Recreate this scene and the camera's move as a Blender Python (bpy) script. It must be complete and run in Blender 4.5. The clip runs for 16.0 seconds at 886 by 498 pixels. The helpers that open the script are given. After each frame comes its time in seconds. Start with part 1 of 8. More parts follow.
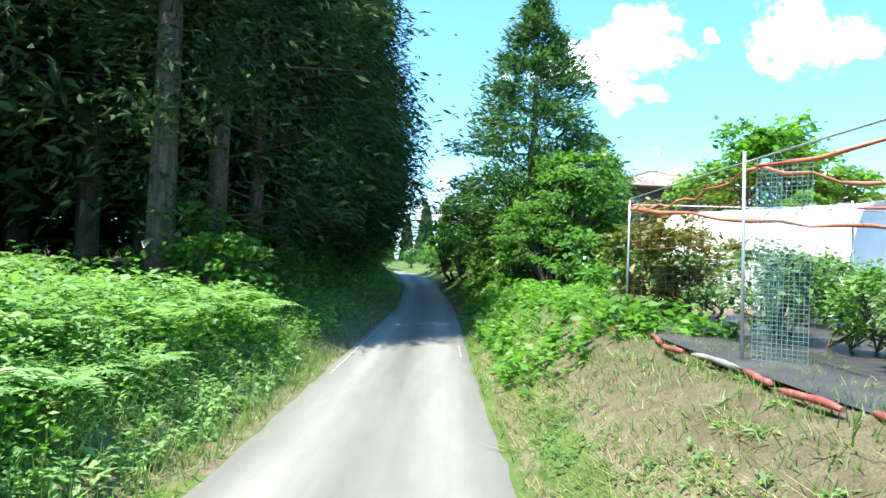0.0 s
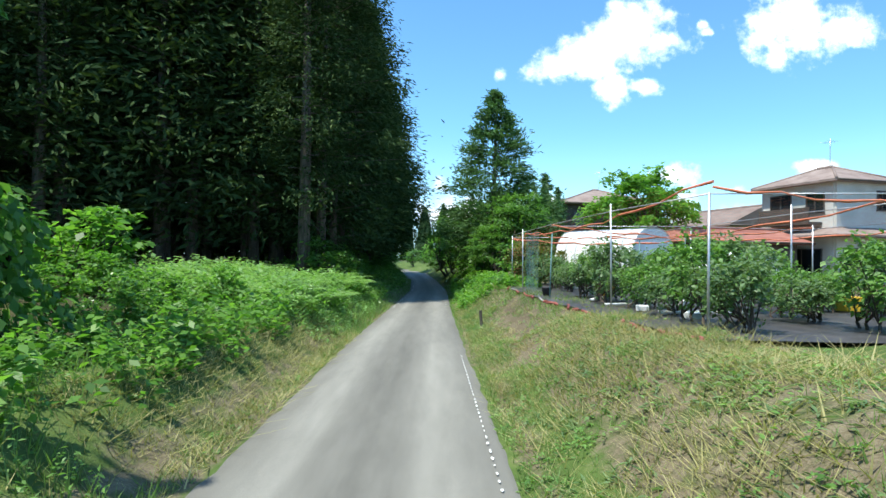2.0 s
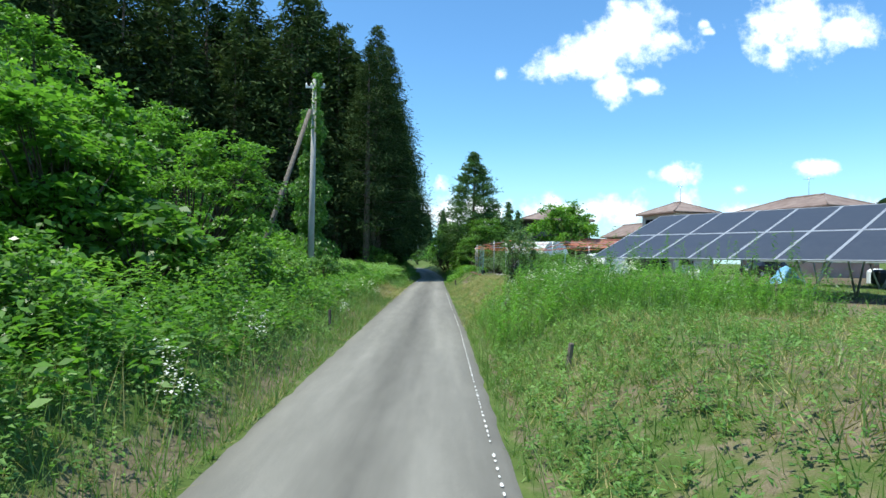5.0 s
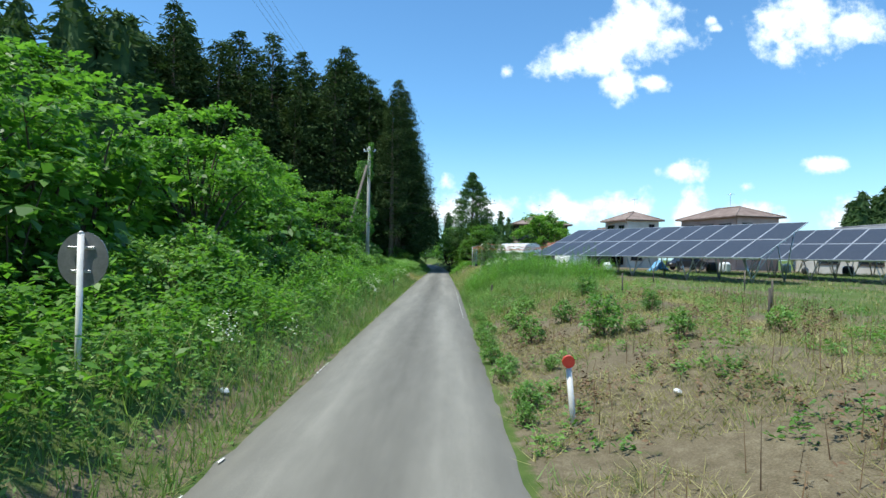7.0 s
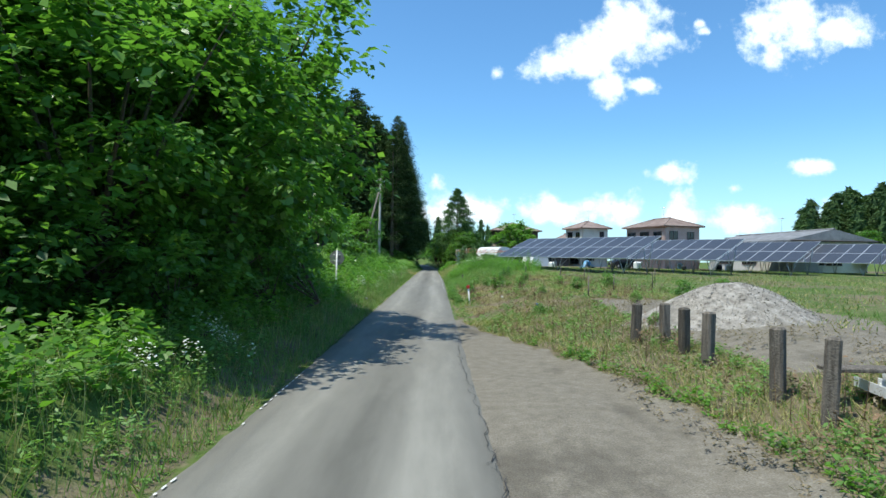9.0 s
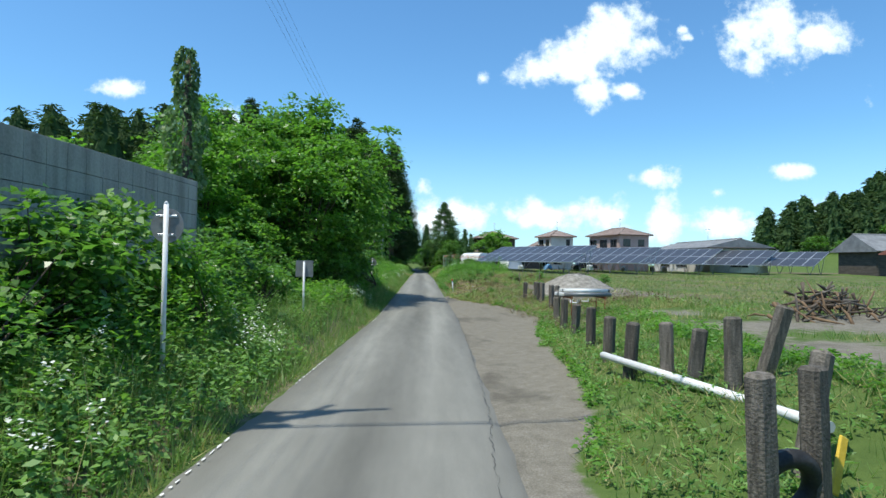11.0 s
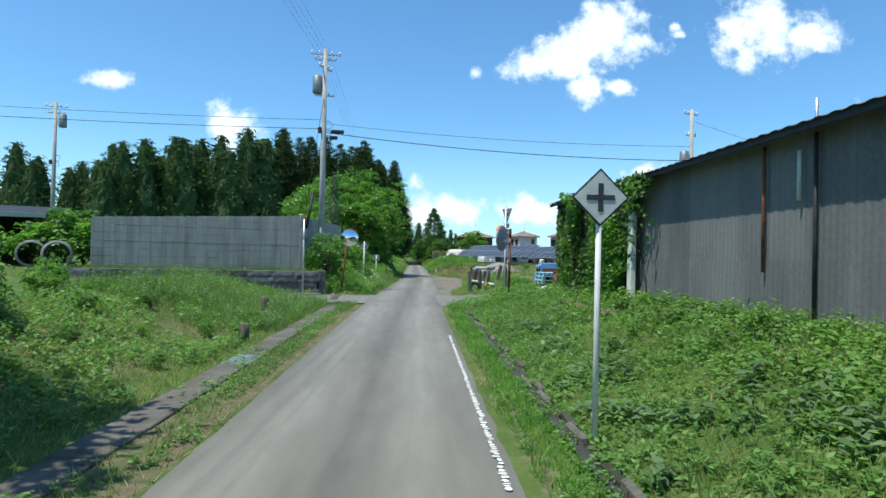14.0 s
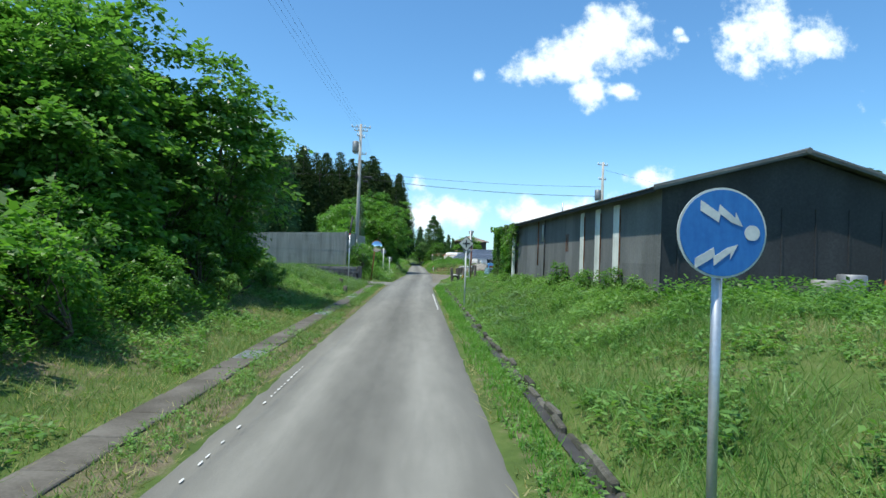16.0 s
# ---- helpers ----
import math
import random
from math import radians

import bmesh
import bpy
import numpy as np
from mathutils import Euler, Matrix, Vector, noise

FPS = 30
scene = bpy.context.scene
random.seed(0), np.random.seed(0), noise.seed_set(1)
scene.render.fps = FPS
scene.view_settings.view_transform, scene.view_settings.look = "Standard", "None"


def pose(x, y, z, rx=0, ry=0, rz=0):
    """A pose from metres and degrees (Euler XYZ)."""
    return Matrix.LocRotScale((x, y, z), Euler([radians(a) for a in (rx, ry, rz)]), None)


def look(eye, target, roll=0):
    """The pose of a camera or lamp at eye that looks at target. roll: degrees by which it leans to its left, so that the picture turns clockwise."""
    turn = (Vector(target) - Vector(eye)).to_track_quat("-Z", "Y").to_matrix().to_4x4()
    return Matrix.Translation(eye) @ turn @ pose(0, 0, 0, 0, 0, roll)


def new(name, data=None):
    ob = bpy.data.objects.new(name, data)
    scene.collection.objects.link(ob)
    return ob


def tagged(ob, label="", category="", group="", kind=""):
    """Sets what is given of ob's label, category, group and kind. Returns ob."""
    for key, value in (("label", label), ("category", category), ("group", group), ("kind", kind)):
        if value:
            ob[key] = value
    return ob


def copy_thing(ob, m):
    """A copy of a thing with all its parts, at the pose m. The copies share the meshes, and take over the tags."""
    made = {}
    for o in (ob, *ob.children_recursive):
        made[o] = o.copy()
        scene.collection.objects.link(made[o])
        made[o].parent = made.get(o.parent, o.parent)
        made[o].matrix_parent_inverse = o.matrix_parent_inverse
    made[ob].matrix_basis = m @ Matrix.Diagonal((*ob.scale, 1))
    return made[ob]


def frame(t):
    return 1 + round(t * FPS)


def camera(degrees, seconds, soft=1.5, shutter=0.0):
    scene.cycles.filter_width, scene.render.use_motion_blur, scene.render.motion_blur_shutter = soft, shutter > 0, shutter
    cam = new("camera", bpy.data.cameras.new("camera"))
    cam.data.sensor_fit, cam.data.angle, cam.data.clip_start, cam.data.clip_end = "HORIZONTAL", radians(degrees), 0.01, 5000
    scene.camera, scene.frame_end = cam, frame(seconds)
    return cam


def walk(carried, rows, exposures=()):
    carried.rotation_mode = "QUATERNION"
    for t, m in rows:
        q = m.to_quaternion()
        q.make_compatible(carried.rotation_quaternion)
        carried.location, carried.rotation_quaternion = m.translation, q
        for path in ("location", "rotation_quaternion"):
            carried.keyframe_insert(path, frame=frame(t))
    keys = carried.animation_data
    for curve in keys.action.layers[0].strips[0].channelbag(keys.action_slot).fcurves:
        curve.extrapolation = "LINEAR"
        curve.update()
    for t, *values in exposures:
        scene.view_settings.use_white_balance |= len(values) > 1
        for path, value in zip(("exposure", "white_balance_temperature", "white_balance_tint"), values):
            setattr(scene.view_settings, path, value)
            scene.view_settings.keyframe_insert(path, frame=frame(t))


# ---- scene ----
cam = camera(73.0, 16.0, soft=1.5)
PATH = [
    (0, -0.000, 0.000, 1.984, 0.20, 1.11, 2.34),
    (0.5, -0.007, -3.051, 2.017, 0.05, 0.78, 1.64),
    (1, 0.083, -6.824, 2.072, 0.08, 1.08, 1.39),
    (1.5, 0.174, -10.969, 2.077, 0.06, 1.11, 1.05),
    (2, 0.257, -15.139, 2.125, 0.05, 0.97, 0.98),
    (2.5, 0.336, -19.234, 2.178, 0.04, 1.01, 1.06),
    (3, 0.440, -23.454, 2.192, -0.06, 0.92, 0.23),
    (3.5, 0.509, -27.434, 2.204, -0.13, 0.94, 0.17),
    (4, 0.546, -31.365, 2.193, -0.12, 1.02, 1.23),
    (6.5, 0.508, -53.483, 2.087, 0.46, 0.62, 0.86),
    (7, 0.638, -58.001, 2.097, 0.65, 0.67, 1.09),
    (7.5, 0.818, -62.441, 2.099, 0.44, 0.77, 0.14),
    (8, 0.936, -67.035, 2.077, 0.06, 0.78, -0.33),
    (8.5, 0.920, -71.696, 2.075, -0.24, 0.76, 0.27),
    (9, 0.859, -76.494, 2.093, -0.28, 0.79, 1.14),
    (11.5, 0.140, -97.060, 2.112, -2.04, 1.28, 1.25),
    (12, 0.023, -101.823, 2.067, -2.31, 1.21, 2.34),
    (12.5, -0.056, -106.477, 2.080, -2.41, 1.19, 2.08),
    (13, -0.073, -111.247, 2.006, -2.44, 0.84, 1.80),
    (13.5, -0.059, -116.139, 2.012, -2.34, 0.93, 1.75),
    (14, -0.024, -120.900, 2.032, -2.37, 0.76, 1.31),
    (14.5, -0.002, -125.708, 2.063, -2.35, 0.82, 0.94),
    (15, 0.018, -130.426, 2.059, -2.34, 0.69, 1.51),
    (15.5, 0.017, -135.039, 2.086, -2.26, 0.97, 1.55),
    (16, 0.000, -139.538, 2.044, -2.23, 0.95, 1.91),
]
walk(cam, [(t, pose(x, y, z, 90 + pitch, 0, yaw) @ pose(0, 0, 0, 0, 0, roll)) for t, x, y, z, yaw, pitch, roll in PATH],
     [(0, 1.4), (0.5, 1.12), (1.0, 0.86), (1.5, 0.66), (2.5, 0.5), (4.0, 0.38), (6.5, 0.15), (9.0, 0.11), (12.0, 0.0), (16.0, 0.05)])

# ---- world, sun, sky ----
world = bpy.data.worlds.new("sky_world")
scene.world = world
world.use_nodes = True
SUN_EL, SUN_AZ = radians(69), radians(-30)     # height; turn from -x towards +y
SUN_DIR = Vector((-math.cos(SUN_EL) * math.cos(SUN_AZ), math.cos(SUN_EL) * math.sin(SUN_AZ), math.sin(SUN_EL)))
nt = world.node_tree
nt.nodes.clear()


def node(tree, kind, **kw):
    n = tree.nodes.new(kind)
    for k, v in kw.items():
        n.inputs[k].default_value = v
    return n


def math_node(tree, op, a, b=None, c=None, clamp=False):
    n = tree.nodes.new("ShaderNodeMath")
    n.operation, n.use_clamp = op, clamp
    for i, v in enumerate((a, b, c)):
        if v is None:
            continue
        if isinstance(v, (int, float)):
            n.inputs[i].default_value = v
        else:
            tree.links.new(v, n.inputs[i])
    return n.outputs[0]


def mix_rgb(tree, fac, a, b, mode="MIX"):
    n = tree.nodes.new("ShaderNodeMix")
    n.data_type, n.blend_type = "RGBA", mode
    for i, v in ((0, fac), (6, a), (7, b)):
        if isinstance(v, (int, float)):
            n.inputs[i].default_value = v
        elif isinstance(v, tuple):
            n.inputs[i].default_value = (*v[:3], 1)
        else:
            tree.links.new(v, n.inputs[i])
    return n.outputs[2]


def smooth(tree, v, lo, hi):
    n = tree.nodes.new("ShaderNodeMapRange")
    n.interpolation_type = "SMOOTHSTEP"
    tree.links.new(v, n.inputs[0])
    n.inputs[1].default_value, n.inputs[2].default_value = lo, hi
    return n.outputs[0]


sky = nt.nodes.new("ShaderNodeTexSky")
sky.sky_type, sky.sun_disc = "NISHITA", False
sky.sun_elevation = SUN_EL
sky.sun_rotation = math.atan2(SUN_DIR.x, SUN_DIR.y)
sky.air_density, sky.dust_density, sky.ozone_density, sky.altitude = 1.0, 0.6, 1.4, 300
geo_dir = nt.nodes.new("ShaderNodeTexCoord")
sep = nt.nodes.new("ShaderNodeSeparateXYZ")
nt.links.new(geo_dir.outputs["Generated"], sep.inputs[0])
dy = math_node(nt, "MAXIMUM", sep.outputs[1], 0.02)
U = math_node(nt, "DIVIDE", sep.outputs[0], dy)
V = math_node(nt, "DIVIDE", sep.outputs[2], dy)
uv = nt.nodes.new("ShaderNodeCombineXYZ")
nt.links.new(U, uv.inputs[0])
nt.links.new(V, uv.inputs[1])
puff = node(nt, "ShaderNodeTexNoise", Scale=13.0, Detail=8.0, Roughness=0.6)
nt.links.new(uv.outputs[0], puff.inputs["Vector"])
fine = node(nt, "ShaderNodeTexNoise", Scale=34.0, Detail=5.0, Roughness=0.6)
nt.links.new(uv.outputs[0], fine.inputs["Vector"])
# cumulus heaps: u, v, half width, half height
HEAPS = [(0.300, 0.382, 0.070, 0.050), (0.355, 0.368, 0.045, 0.026), (0.190, 0.322, 0.048, 0.026), (0.235, 0.335, 0.05, 0.03), (0.282, 0.290, 0.034, 0.022), (0.326, 0.293, 0.030, 0.015),
         (0.574, 0.405, 0.075, 0.065), (0.660, 0.392, 0.050, 0.030), (0.428, 0.402, 0.016, 0.012), (0.438, 0.388, 0.016, 0.012), (0.090, 0.310, 0.019, 0.015), (0.382, 0.150, 0.034, 0.018),
         (0.615, 0.165, 0.036, 0.015), (0.490, 0.124, 0.020, 0.016), (-0.009, 0.123, 0.022, 0.020), (0.066, 0.083, 0.050, 0.026), (0.195, 0.080, 0.070, 0.024),
         (0.302, 0.084, 0.045, 0.026), (0.397, 0.080, 0.030, 0.036), (0.502, 0.075, 0.06, 0.024), (0.0, 0.070, 0.05, 0.03), (-0.31, 0.205, 0.045, 0.03), (-0.51, 0.278, 0.045, 0.014),
         (0.70, 0.07, 0.08, 0.03), (0.95, 0.30, 0.12, 0.07), (1.3, 0.2, 0.15, 0.06), (-0.9, 0.45, 0.14, 0.05)]
mask = None
for u, v, a, b in HEAPS:
    du = math_node(nt, "MULTIPLY", math_node(nt, "SUBTRACT", U, u), 1 / a)
    dv = math_node(nt, "MULTIPLY", math_node(nt, "SUBTRACT", V, v), 1 / b)
    d = math_node(nt, "SQRT", math_node(nt, "ADD", math_node(nt, "MULTIPLY", du, du), math_node(nt, "MULTIPLY", dv, dv)))
    one = math_node(nt, "SUBTRACT", 0.5 if a < 0.018 else 0.8 if a < 0.023 else 1.38, d)
    mask = one if mask is None else math_node(nt, "MAXIMUM", mask, one)
rough = math_node(nt, "ADD", math_node(nt, "MULTIPLY", math_node(nt, "SUBTRACT", puff.outputs[0], 0.5), 3.3), math_node(nt, "MULTIPLY", math_node(nt, "SUBTRACT", fine.outputs[0], 0.5), 1.5))
mask = math_node(nt, "ADD", mask, rough)
cover = smooth(nt, mask, 0.08, 0.85)
front = smooth(nt, sep.outputs[1], 0.05, 0.2)
cover = math_node(nt, "MULTIPLY", cover, front)
haze = smooth(nt, sep.outputs[2], 0.22, -0.02)
tinted = mix_rgb(nt, 1.0, sky.outputs[0], (0.66, 1.08, 1.30), "MULTIPLY")
veiled = mix_rgb(nt, math_node(nt, "MULTIPLY", haze, 0.45), tinted, (4.6, 6.6, 7.6))
shade = math_node(nt, "MULTIPLY", smooth(nt, mask, 0.3, 1.5), 1.0)
white = mix_rgb(nt, shade, (5.6, 7.0, 7.9), (8.2, 8.4, 8.4))
both = mix_rgb(nt, math_node(nt, "MULTIPLY", cover, 0.96), veiled, white)
bg = nt.nodes.new("ShaderNodeBackground")
bg.inputs[1].default_value = 0.15
nt.links.new(both, bg.inputs[0])
out = nt.nodes.new("ShaderNodeOutputWorld")
nt.links.new(bg.outputs[0], out.inputs[0])
sun = new("sun", bpy.data.lights.new("sun", "SUN"))
sun.data.energy, sun.data.angle, sun.data.color = 5.2, radians(0.55), (0.985, 0.965, 0.865)
sun.matrix_world = look((0, 0, 0), -SUN_DIR)


# ---- materials ----
def material(name, rough=0.8, metal=0.0, spec=0.3):
    m = bpy.data.materials.new(name)
    m.use_nodes = True
    t = m.node_tree
    b = t.nodes["Principled BSDF"]
    b.inputs["Roughness"].default_value, b.inputs["Metallic"].default_value = rough, metal
    b.inputs["Specular IOR Level"].default_value = spec
    return m, t, b


def ramp(t, fac, stops):
    r = t.nodes.new("ShaderNodeValToRGB")
    e = r.color_ramp.elements
    while len(e) < len(stops):
        e.new(0.5)
    for el, (p, c) in zip(e, stops):
        el.position, el.color = p, (*c, 1)
    t.links.new(fac, r.inputs[0])
    return r.outputs[0]


def world_pos(t):
    return t.nodes.new("ShaderNodeNewGeometry").outputs["Position"]


def object_pos(t):
    return t.nodes.new("ShaderNodeTexCoord").outputs["Object"]


def noise_tex(t, vec, scale, detail=4.0, rough=0.55, stretch=None):
    n = node(t, "ShaderNodeTexNoise", Scale=scale, Detail=detail, Roughness=rough)
    if stretch:
        mp = t.nodes.new("ShaderNodeMapping")
        mp.inputs["Scale"].default_value = stretch
        t.links.new(vec, mp.inputs[0])
        vec = mp.outputs[0]
    t.links.new(vec, n.inputs["Vector"])
    return n.outputs[0]


def bump(t, b, height, strength, dist=0.02):
    n = node(t, "ShaderNodeBump", Strength=strength, Distance=dist)
    t.links.new(height, n.inputs["Height"])
    t.links.new(n.outputs[0], b.inputs["Normal"])


def mottled(name, stops, scale=3.0, fine_scale=40.0, rough=0.8, metal=0.0, spec=0.3, bumpy=0.3, dist=0.01, stretch=None, by_object=0.0, place=world_pos):
    m, t, b = material(name, rough, metal, spec)
    p = place(t)
    big, small = noise_tex(t, p, scale, 5, stretch=stretch), noise_tex(t, p, fine_scale, 3)
    f = math_node(t, "ADD", math_node(t, "MULTIPLY", big, 0.7), math_node(t, "MULTIPLY", small, 0.3))
    if by_object:
        r = t.nodes.new("ShaderNodeObjectInfo").outputs["Random"]
        f = math_node(t, "ADD", f, math_node(t, "MULTIPLY", math_node(t, "SUBTRACT", r, 0.5), by_object))
    t.links.new(ramp(t, smooth(t, f, 0.25, 0.75), stops), b.inputs["Base Color"])
    if bumpy:
        bump(t, b, small, bumpy, dist)
    return m


def leafy(name, dark, mid, light, lets=0.35, rough=0.45, spec=0.35, vary=0.62):
    """Leaves: colour varies leaf by leaf and over the plant; some light comes through the blade."""
    m, t, b = material(name, rough, 0, spec)
    r = t.nodes.new("ShaderNodeNewGeometry").outputs["Random Per Island"]
    patch = noise_tex(t, world_pos(t), 0.55, 3)
    f = math_node(t, "ADD", math_node(t, "MULTIPLY", r, vary), math_node(t, "MULTIPLY", smooth(t, patch, 0.3, 0.7), 1 - vary))
    c = ramp(t, f, [(0.0, dark), (0.5, mid), (1.0, light)])
    t.links.new(c, b.inputs["Base Color"])
    tr = t.nodes.new("ShaderNodeBsdfTranslucent")
    t.links.new(mix_rgb(t, 1.0, c, (1.06, 1.22, 0.58), "MULTIPLY"), tr.inputs[0])
    mx = t.nodes.new("ShaderNodeMixShader")
    mx.inputs[0].default_value = lets
    t.links.new(b.outputs[0], mx.inputs[1])
    t.links.new(tr.outputs[0], mx.inputs[2])
    t.links.new(mx.outputs[0], t.nodes["Material Output"].inputs[0])
    return m


M_CEDAR = leafy("cedar_foliage", (0.018, 0.036, 0.014), (0.043, 0.076, 0.028), (0.100, 0.148, 0.057), 0.18, 0.85, 0.04, 0.4)
M_FIR = leafy("fir_foliage", (0.040, 0.098, 0.036), (0.076, 0.165, 0.056), (0.130, 0.245, 0.082), 0.28, 0.55, 0.25)
M_FAR = leafy("far_wood_foliage", (0.030, 0.062, 0.026), (0.052, 0.098, 0.036), (0.092, 0.150, 0.054), 0.22, 0.75, 0.1, 0.35)
M_BROAD = leafy("broadleaf_foliage", (0.056, 0.142, 0.026), (0.120, 0.272, 0.044), (0.230, 0.420, 0.082), 0.52, 0.36, 0.5)
M_SHRUB = leafy("shrub_foliage", (0.044, 0.118, 0.024), (0.092, 0.220, 0.040), (0.185, 0.350, 0.074), 0.52, 0.42, 0.4)
M_VINE = leafy("vine_foliage", (0.055, 0.145, 0.024), (0.120, 0.280, 0.042), (0.235, 0.430, 0.078), 0.52, 0.45, 0.35)
M_WEED = leafy("weed_foliage", (0.072, 0.165, 0.042), (0.150, 0.300, 0.070), (0.265, 0.425, 0.122), 0.42, 0.48, 0.3)
M_FERN = leafy("fern_foliage", (0.120, 0.240, 0.072), (0.225, 0.390, 0.130), (0.350, 0.510, 0.215), 0.45, 0.45, 0.35)
M_BUSH = leafy("dark_bush_foliage", (0.052, 0.130, 0.030), (0.108, 0.244, 0.050), (0.205, 0.385, 0.086), 0.52, 0.36, 0.5)
M_GOLDEN = leafy("goldenrod_foliage", (0.080, 0.215, 0.030), (0.150, 0.360, 0.050), (0.250, 0.470, 0.090), 0.45)
M_GRASS = leafy("grass_blades", (0.080, 0.160, 0.040), (0.160, 0.275, 0.070), (0.290, 0.390, 0.135), 0.42)
M_DRY = leafy("dry_grass_blades", (0.17, 0.17, 0.062), (0.34, 0.315, 0.135), (0.53, 0.48, 0.25), 0.35, 0.7)
M_STALK = mottled("dry_stalk", [(0, (0.10, 0.06, 0.035)), (1, (0.24, 0.16, 0.09))])
M_FLOWER = leafy("white_petals", (0.62, 0.64, 0.58), (0.74, 0.75, 0.70), (0.82, 0.82, 0.78), 0.3)
M_CREEPER = leafy("wall_creeper_foliage", (0.036, 0.080, 0.022), (0.084, 0.160, 0.042), (0.180, 0.270, 0.078), 0.36, 0.45, 0.35)
M_OLIVE = leafy("grey_green_foliage", (0.078, 0.145, 0.058), (0.145, 0.240, 0.100), (0.240, 0.340, 0.165), 0.4)
M_RUST_LEAF = leafy("brown_green_foliage", (0.06, 0.085, 0.02), (0.12, 0.155, 0.03), (0.20, 0.20, 0.05), 0.3)
M_BARK = mottled("bark", [(0, (0.055, 0.042, 0.034)), (0.5, (0.12, 0.095, 0.075)), (1, (0.20, 0.165, 0.135))], 2.0, 26, 0.9, bumpy=0.8, dist=0.03, stretch=(6, 6, 0.7))
M_TWIG = mottled("twig_bark", [(0, (0.05, 0.038, 0.028)), (1, (0.13, 0.10, 0.075))], 4, 30, 0.9)


def ground_material():
    m, t, b = material("meadow_ground", 0.95, 0, 0.1)
    p = world_pos(t)
    dry = t.nodes.new("ShaderNodeAttribute")
    dry.attribute_name = "dry"
    stone = t.nodes.new("ShaderNodeAttribute")
    stone.attribute_name = "gravel"
    shade = t.nodes.new("ShaderNodeAttribute")
    shade.attribute_name = "litter"
    n1, n2, n3 = noise_tex(t, p, 0.7, 5), noise_tex(t, p, 4.5, 5, 0.65), noise_tex(t, p, 48, 3)
    grass = ramp(t, math_node(t, "ADD", math_node(t, "MULTIPLY", n1, 0.55), math_node(t, "MULTIPLY", n2, 0.45)), [(0.25, (0.040, 0.072, 0.020)), (0.5, (0.085, 0.130, 0.034)), (0.78, (0.165, 0.195, 0.066))])
    soil = ramp(t, math_node(t, "ADD", math_node(t, "MULTIPLY", n2, 0.5), math_node(t, "MULTIPLY", n3, 0.5)), [(0.25, (0.070, 0.055, 0.034)), (0.5, (0.150, 0.125, 0.080)), (0.75, (0.280, 0.245, 0.165))])
    grav = ramp(t, math_node(t, "ADD", math_node(t, "MULTIPLY", n2, 0.4), math_node(t, "MULTIPLY", n3, 0.6)), [(0.22, (0.082, 0.072, 0.056)), (0.5, (0.182, 0.165, 0.132)), (0.78, (0.32, 0.295, 0.245))])
    edge = math_node(t, "MULTIPLY", math_node(t, "SUBTRACT", math_node(t, "ADD", math_node(t, "MULTIPLY", n1, 0.5), math_node(t, "MULTIPLY", n2, 0.5)), 0.5), 1.6)
    c = mix_rgb(t, smooth(t, math_node(t, "ADD", dry.outputs["Fac"], edge), 0.35, 0.65), grass, soil)
    wet = smooth(t, noise_tex(t, p, 0.45, 4, 0.6, (1.0, 0.55, 1)), 0.54, 0.66)
    grav = mix_rgb(t, math_node(t, "MULTIPLY", wet, 0.5), grav, (0.060, 0.054, 0.044))
    c = mix_rgb(t, smooth(t, math_node(t, "ADD", stone.outputs["Fac"], edge), 0.35, 0.65), c, grav)
    c = mix_rgb(t, shade.outputs["Fac"], c, ramp(t, n2, [(0.3, (0.030, 0.026, 0.016)), (0.7, (0.075, 0.058, 0.036))]))
    t.links.new(c, b.inputs["Base Color"])
    bump(t, b, math_node(t, "ADD", n2, math_node(t, "MULTIPLY", n3, 0.5)), 0.7, 0.05)
    return m


def asphalt_material():
    m, t, b = material("worn_asphalt", 0.88, 0, 0.25)
    p = world_pos(t)
    track = t.nodes.new("ShaderNodeAttribute")
    track.attribute_name = "track"
    n1, n2, n3 = noise_tex(t, p, 1.5, 5, stretch=(1.0, 0.07, 1)), noise_tex(t, p, 4.0, 4, 0.6, (1.0, 0.22, 1)), noise_tex(t, p, 130, 2)
    f = math_node(t, "ADD", math_node(t, "ADD", math_node(t, "MULTIPLY", n1, 0.46), math_node(t, "MULTIPLY", n2, 0.20)), math_node(t, "MULTIPLY", n3, 0.34))
    f = math_node(t, "ADD", f, math_node(t, "MULTIPLY", track.outputs["Fac"], 0.10))
    c = ramp(t, f, [(0.28, (0.108, 0.105, 0.091)), (0.5, (0.178, 0.173, 0.150)), (0.72, (0.270, 0.262, 0.228))])
    t.links.new(c, b.inputs["Base Color"])
    bump(t, b, n3, 0.5, 0.006)
    return m


M_GROUND, M_ASPHALT = ground_material(), asphalt_material()
M_TAR = mottled("dark_tar", [(0, (0.030, 0.029, 0.028)), (1, (0.075, 0.072, 0.066))], 3, 60)
M_LINE = mottled("worn_white_paint", [(0, (0.34, 0.34, 0.32)), (0.45, (0.66, 0.66, 0.63)), (1, (0.78, 0.78, 0.75))], 6, 60)
M_SLAB = mottled("dirty_concrete_slab", [(0, (0.070, 0.062, 0.050)), (0.5, (0.115, 0.105, 0.088)), (1, (0.170, 0.158, 0.136))], 1.3, 24, 0.95, bumpy=0.5, by_object=0.06)
M_DARKSHED = mottled("tarred_boards", [(0, (0.022, 0.018, 0.015)), (1, (0.06, 0.048, 0.04))], 2, 30, 0.85, stretch=(5, 5, 0.6))
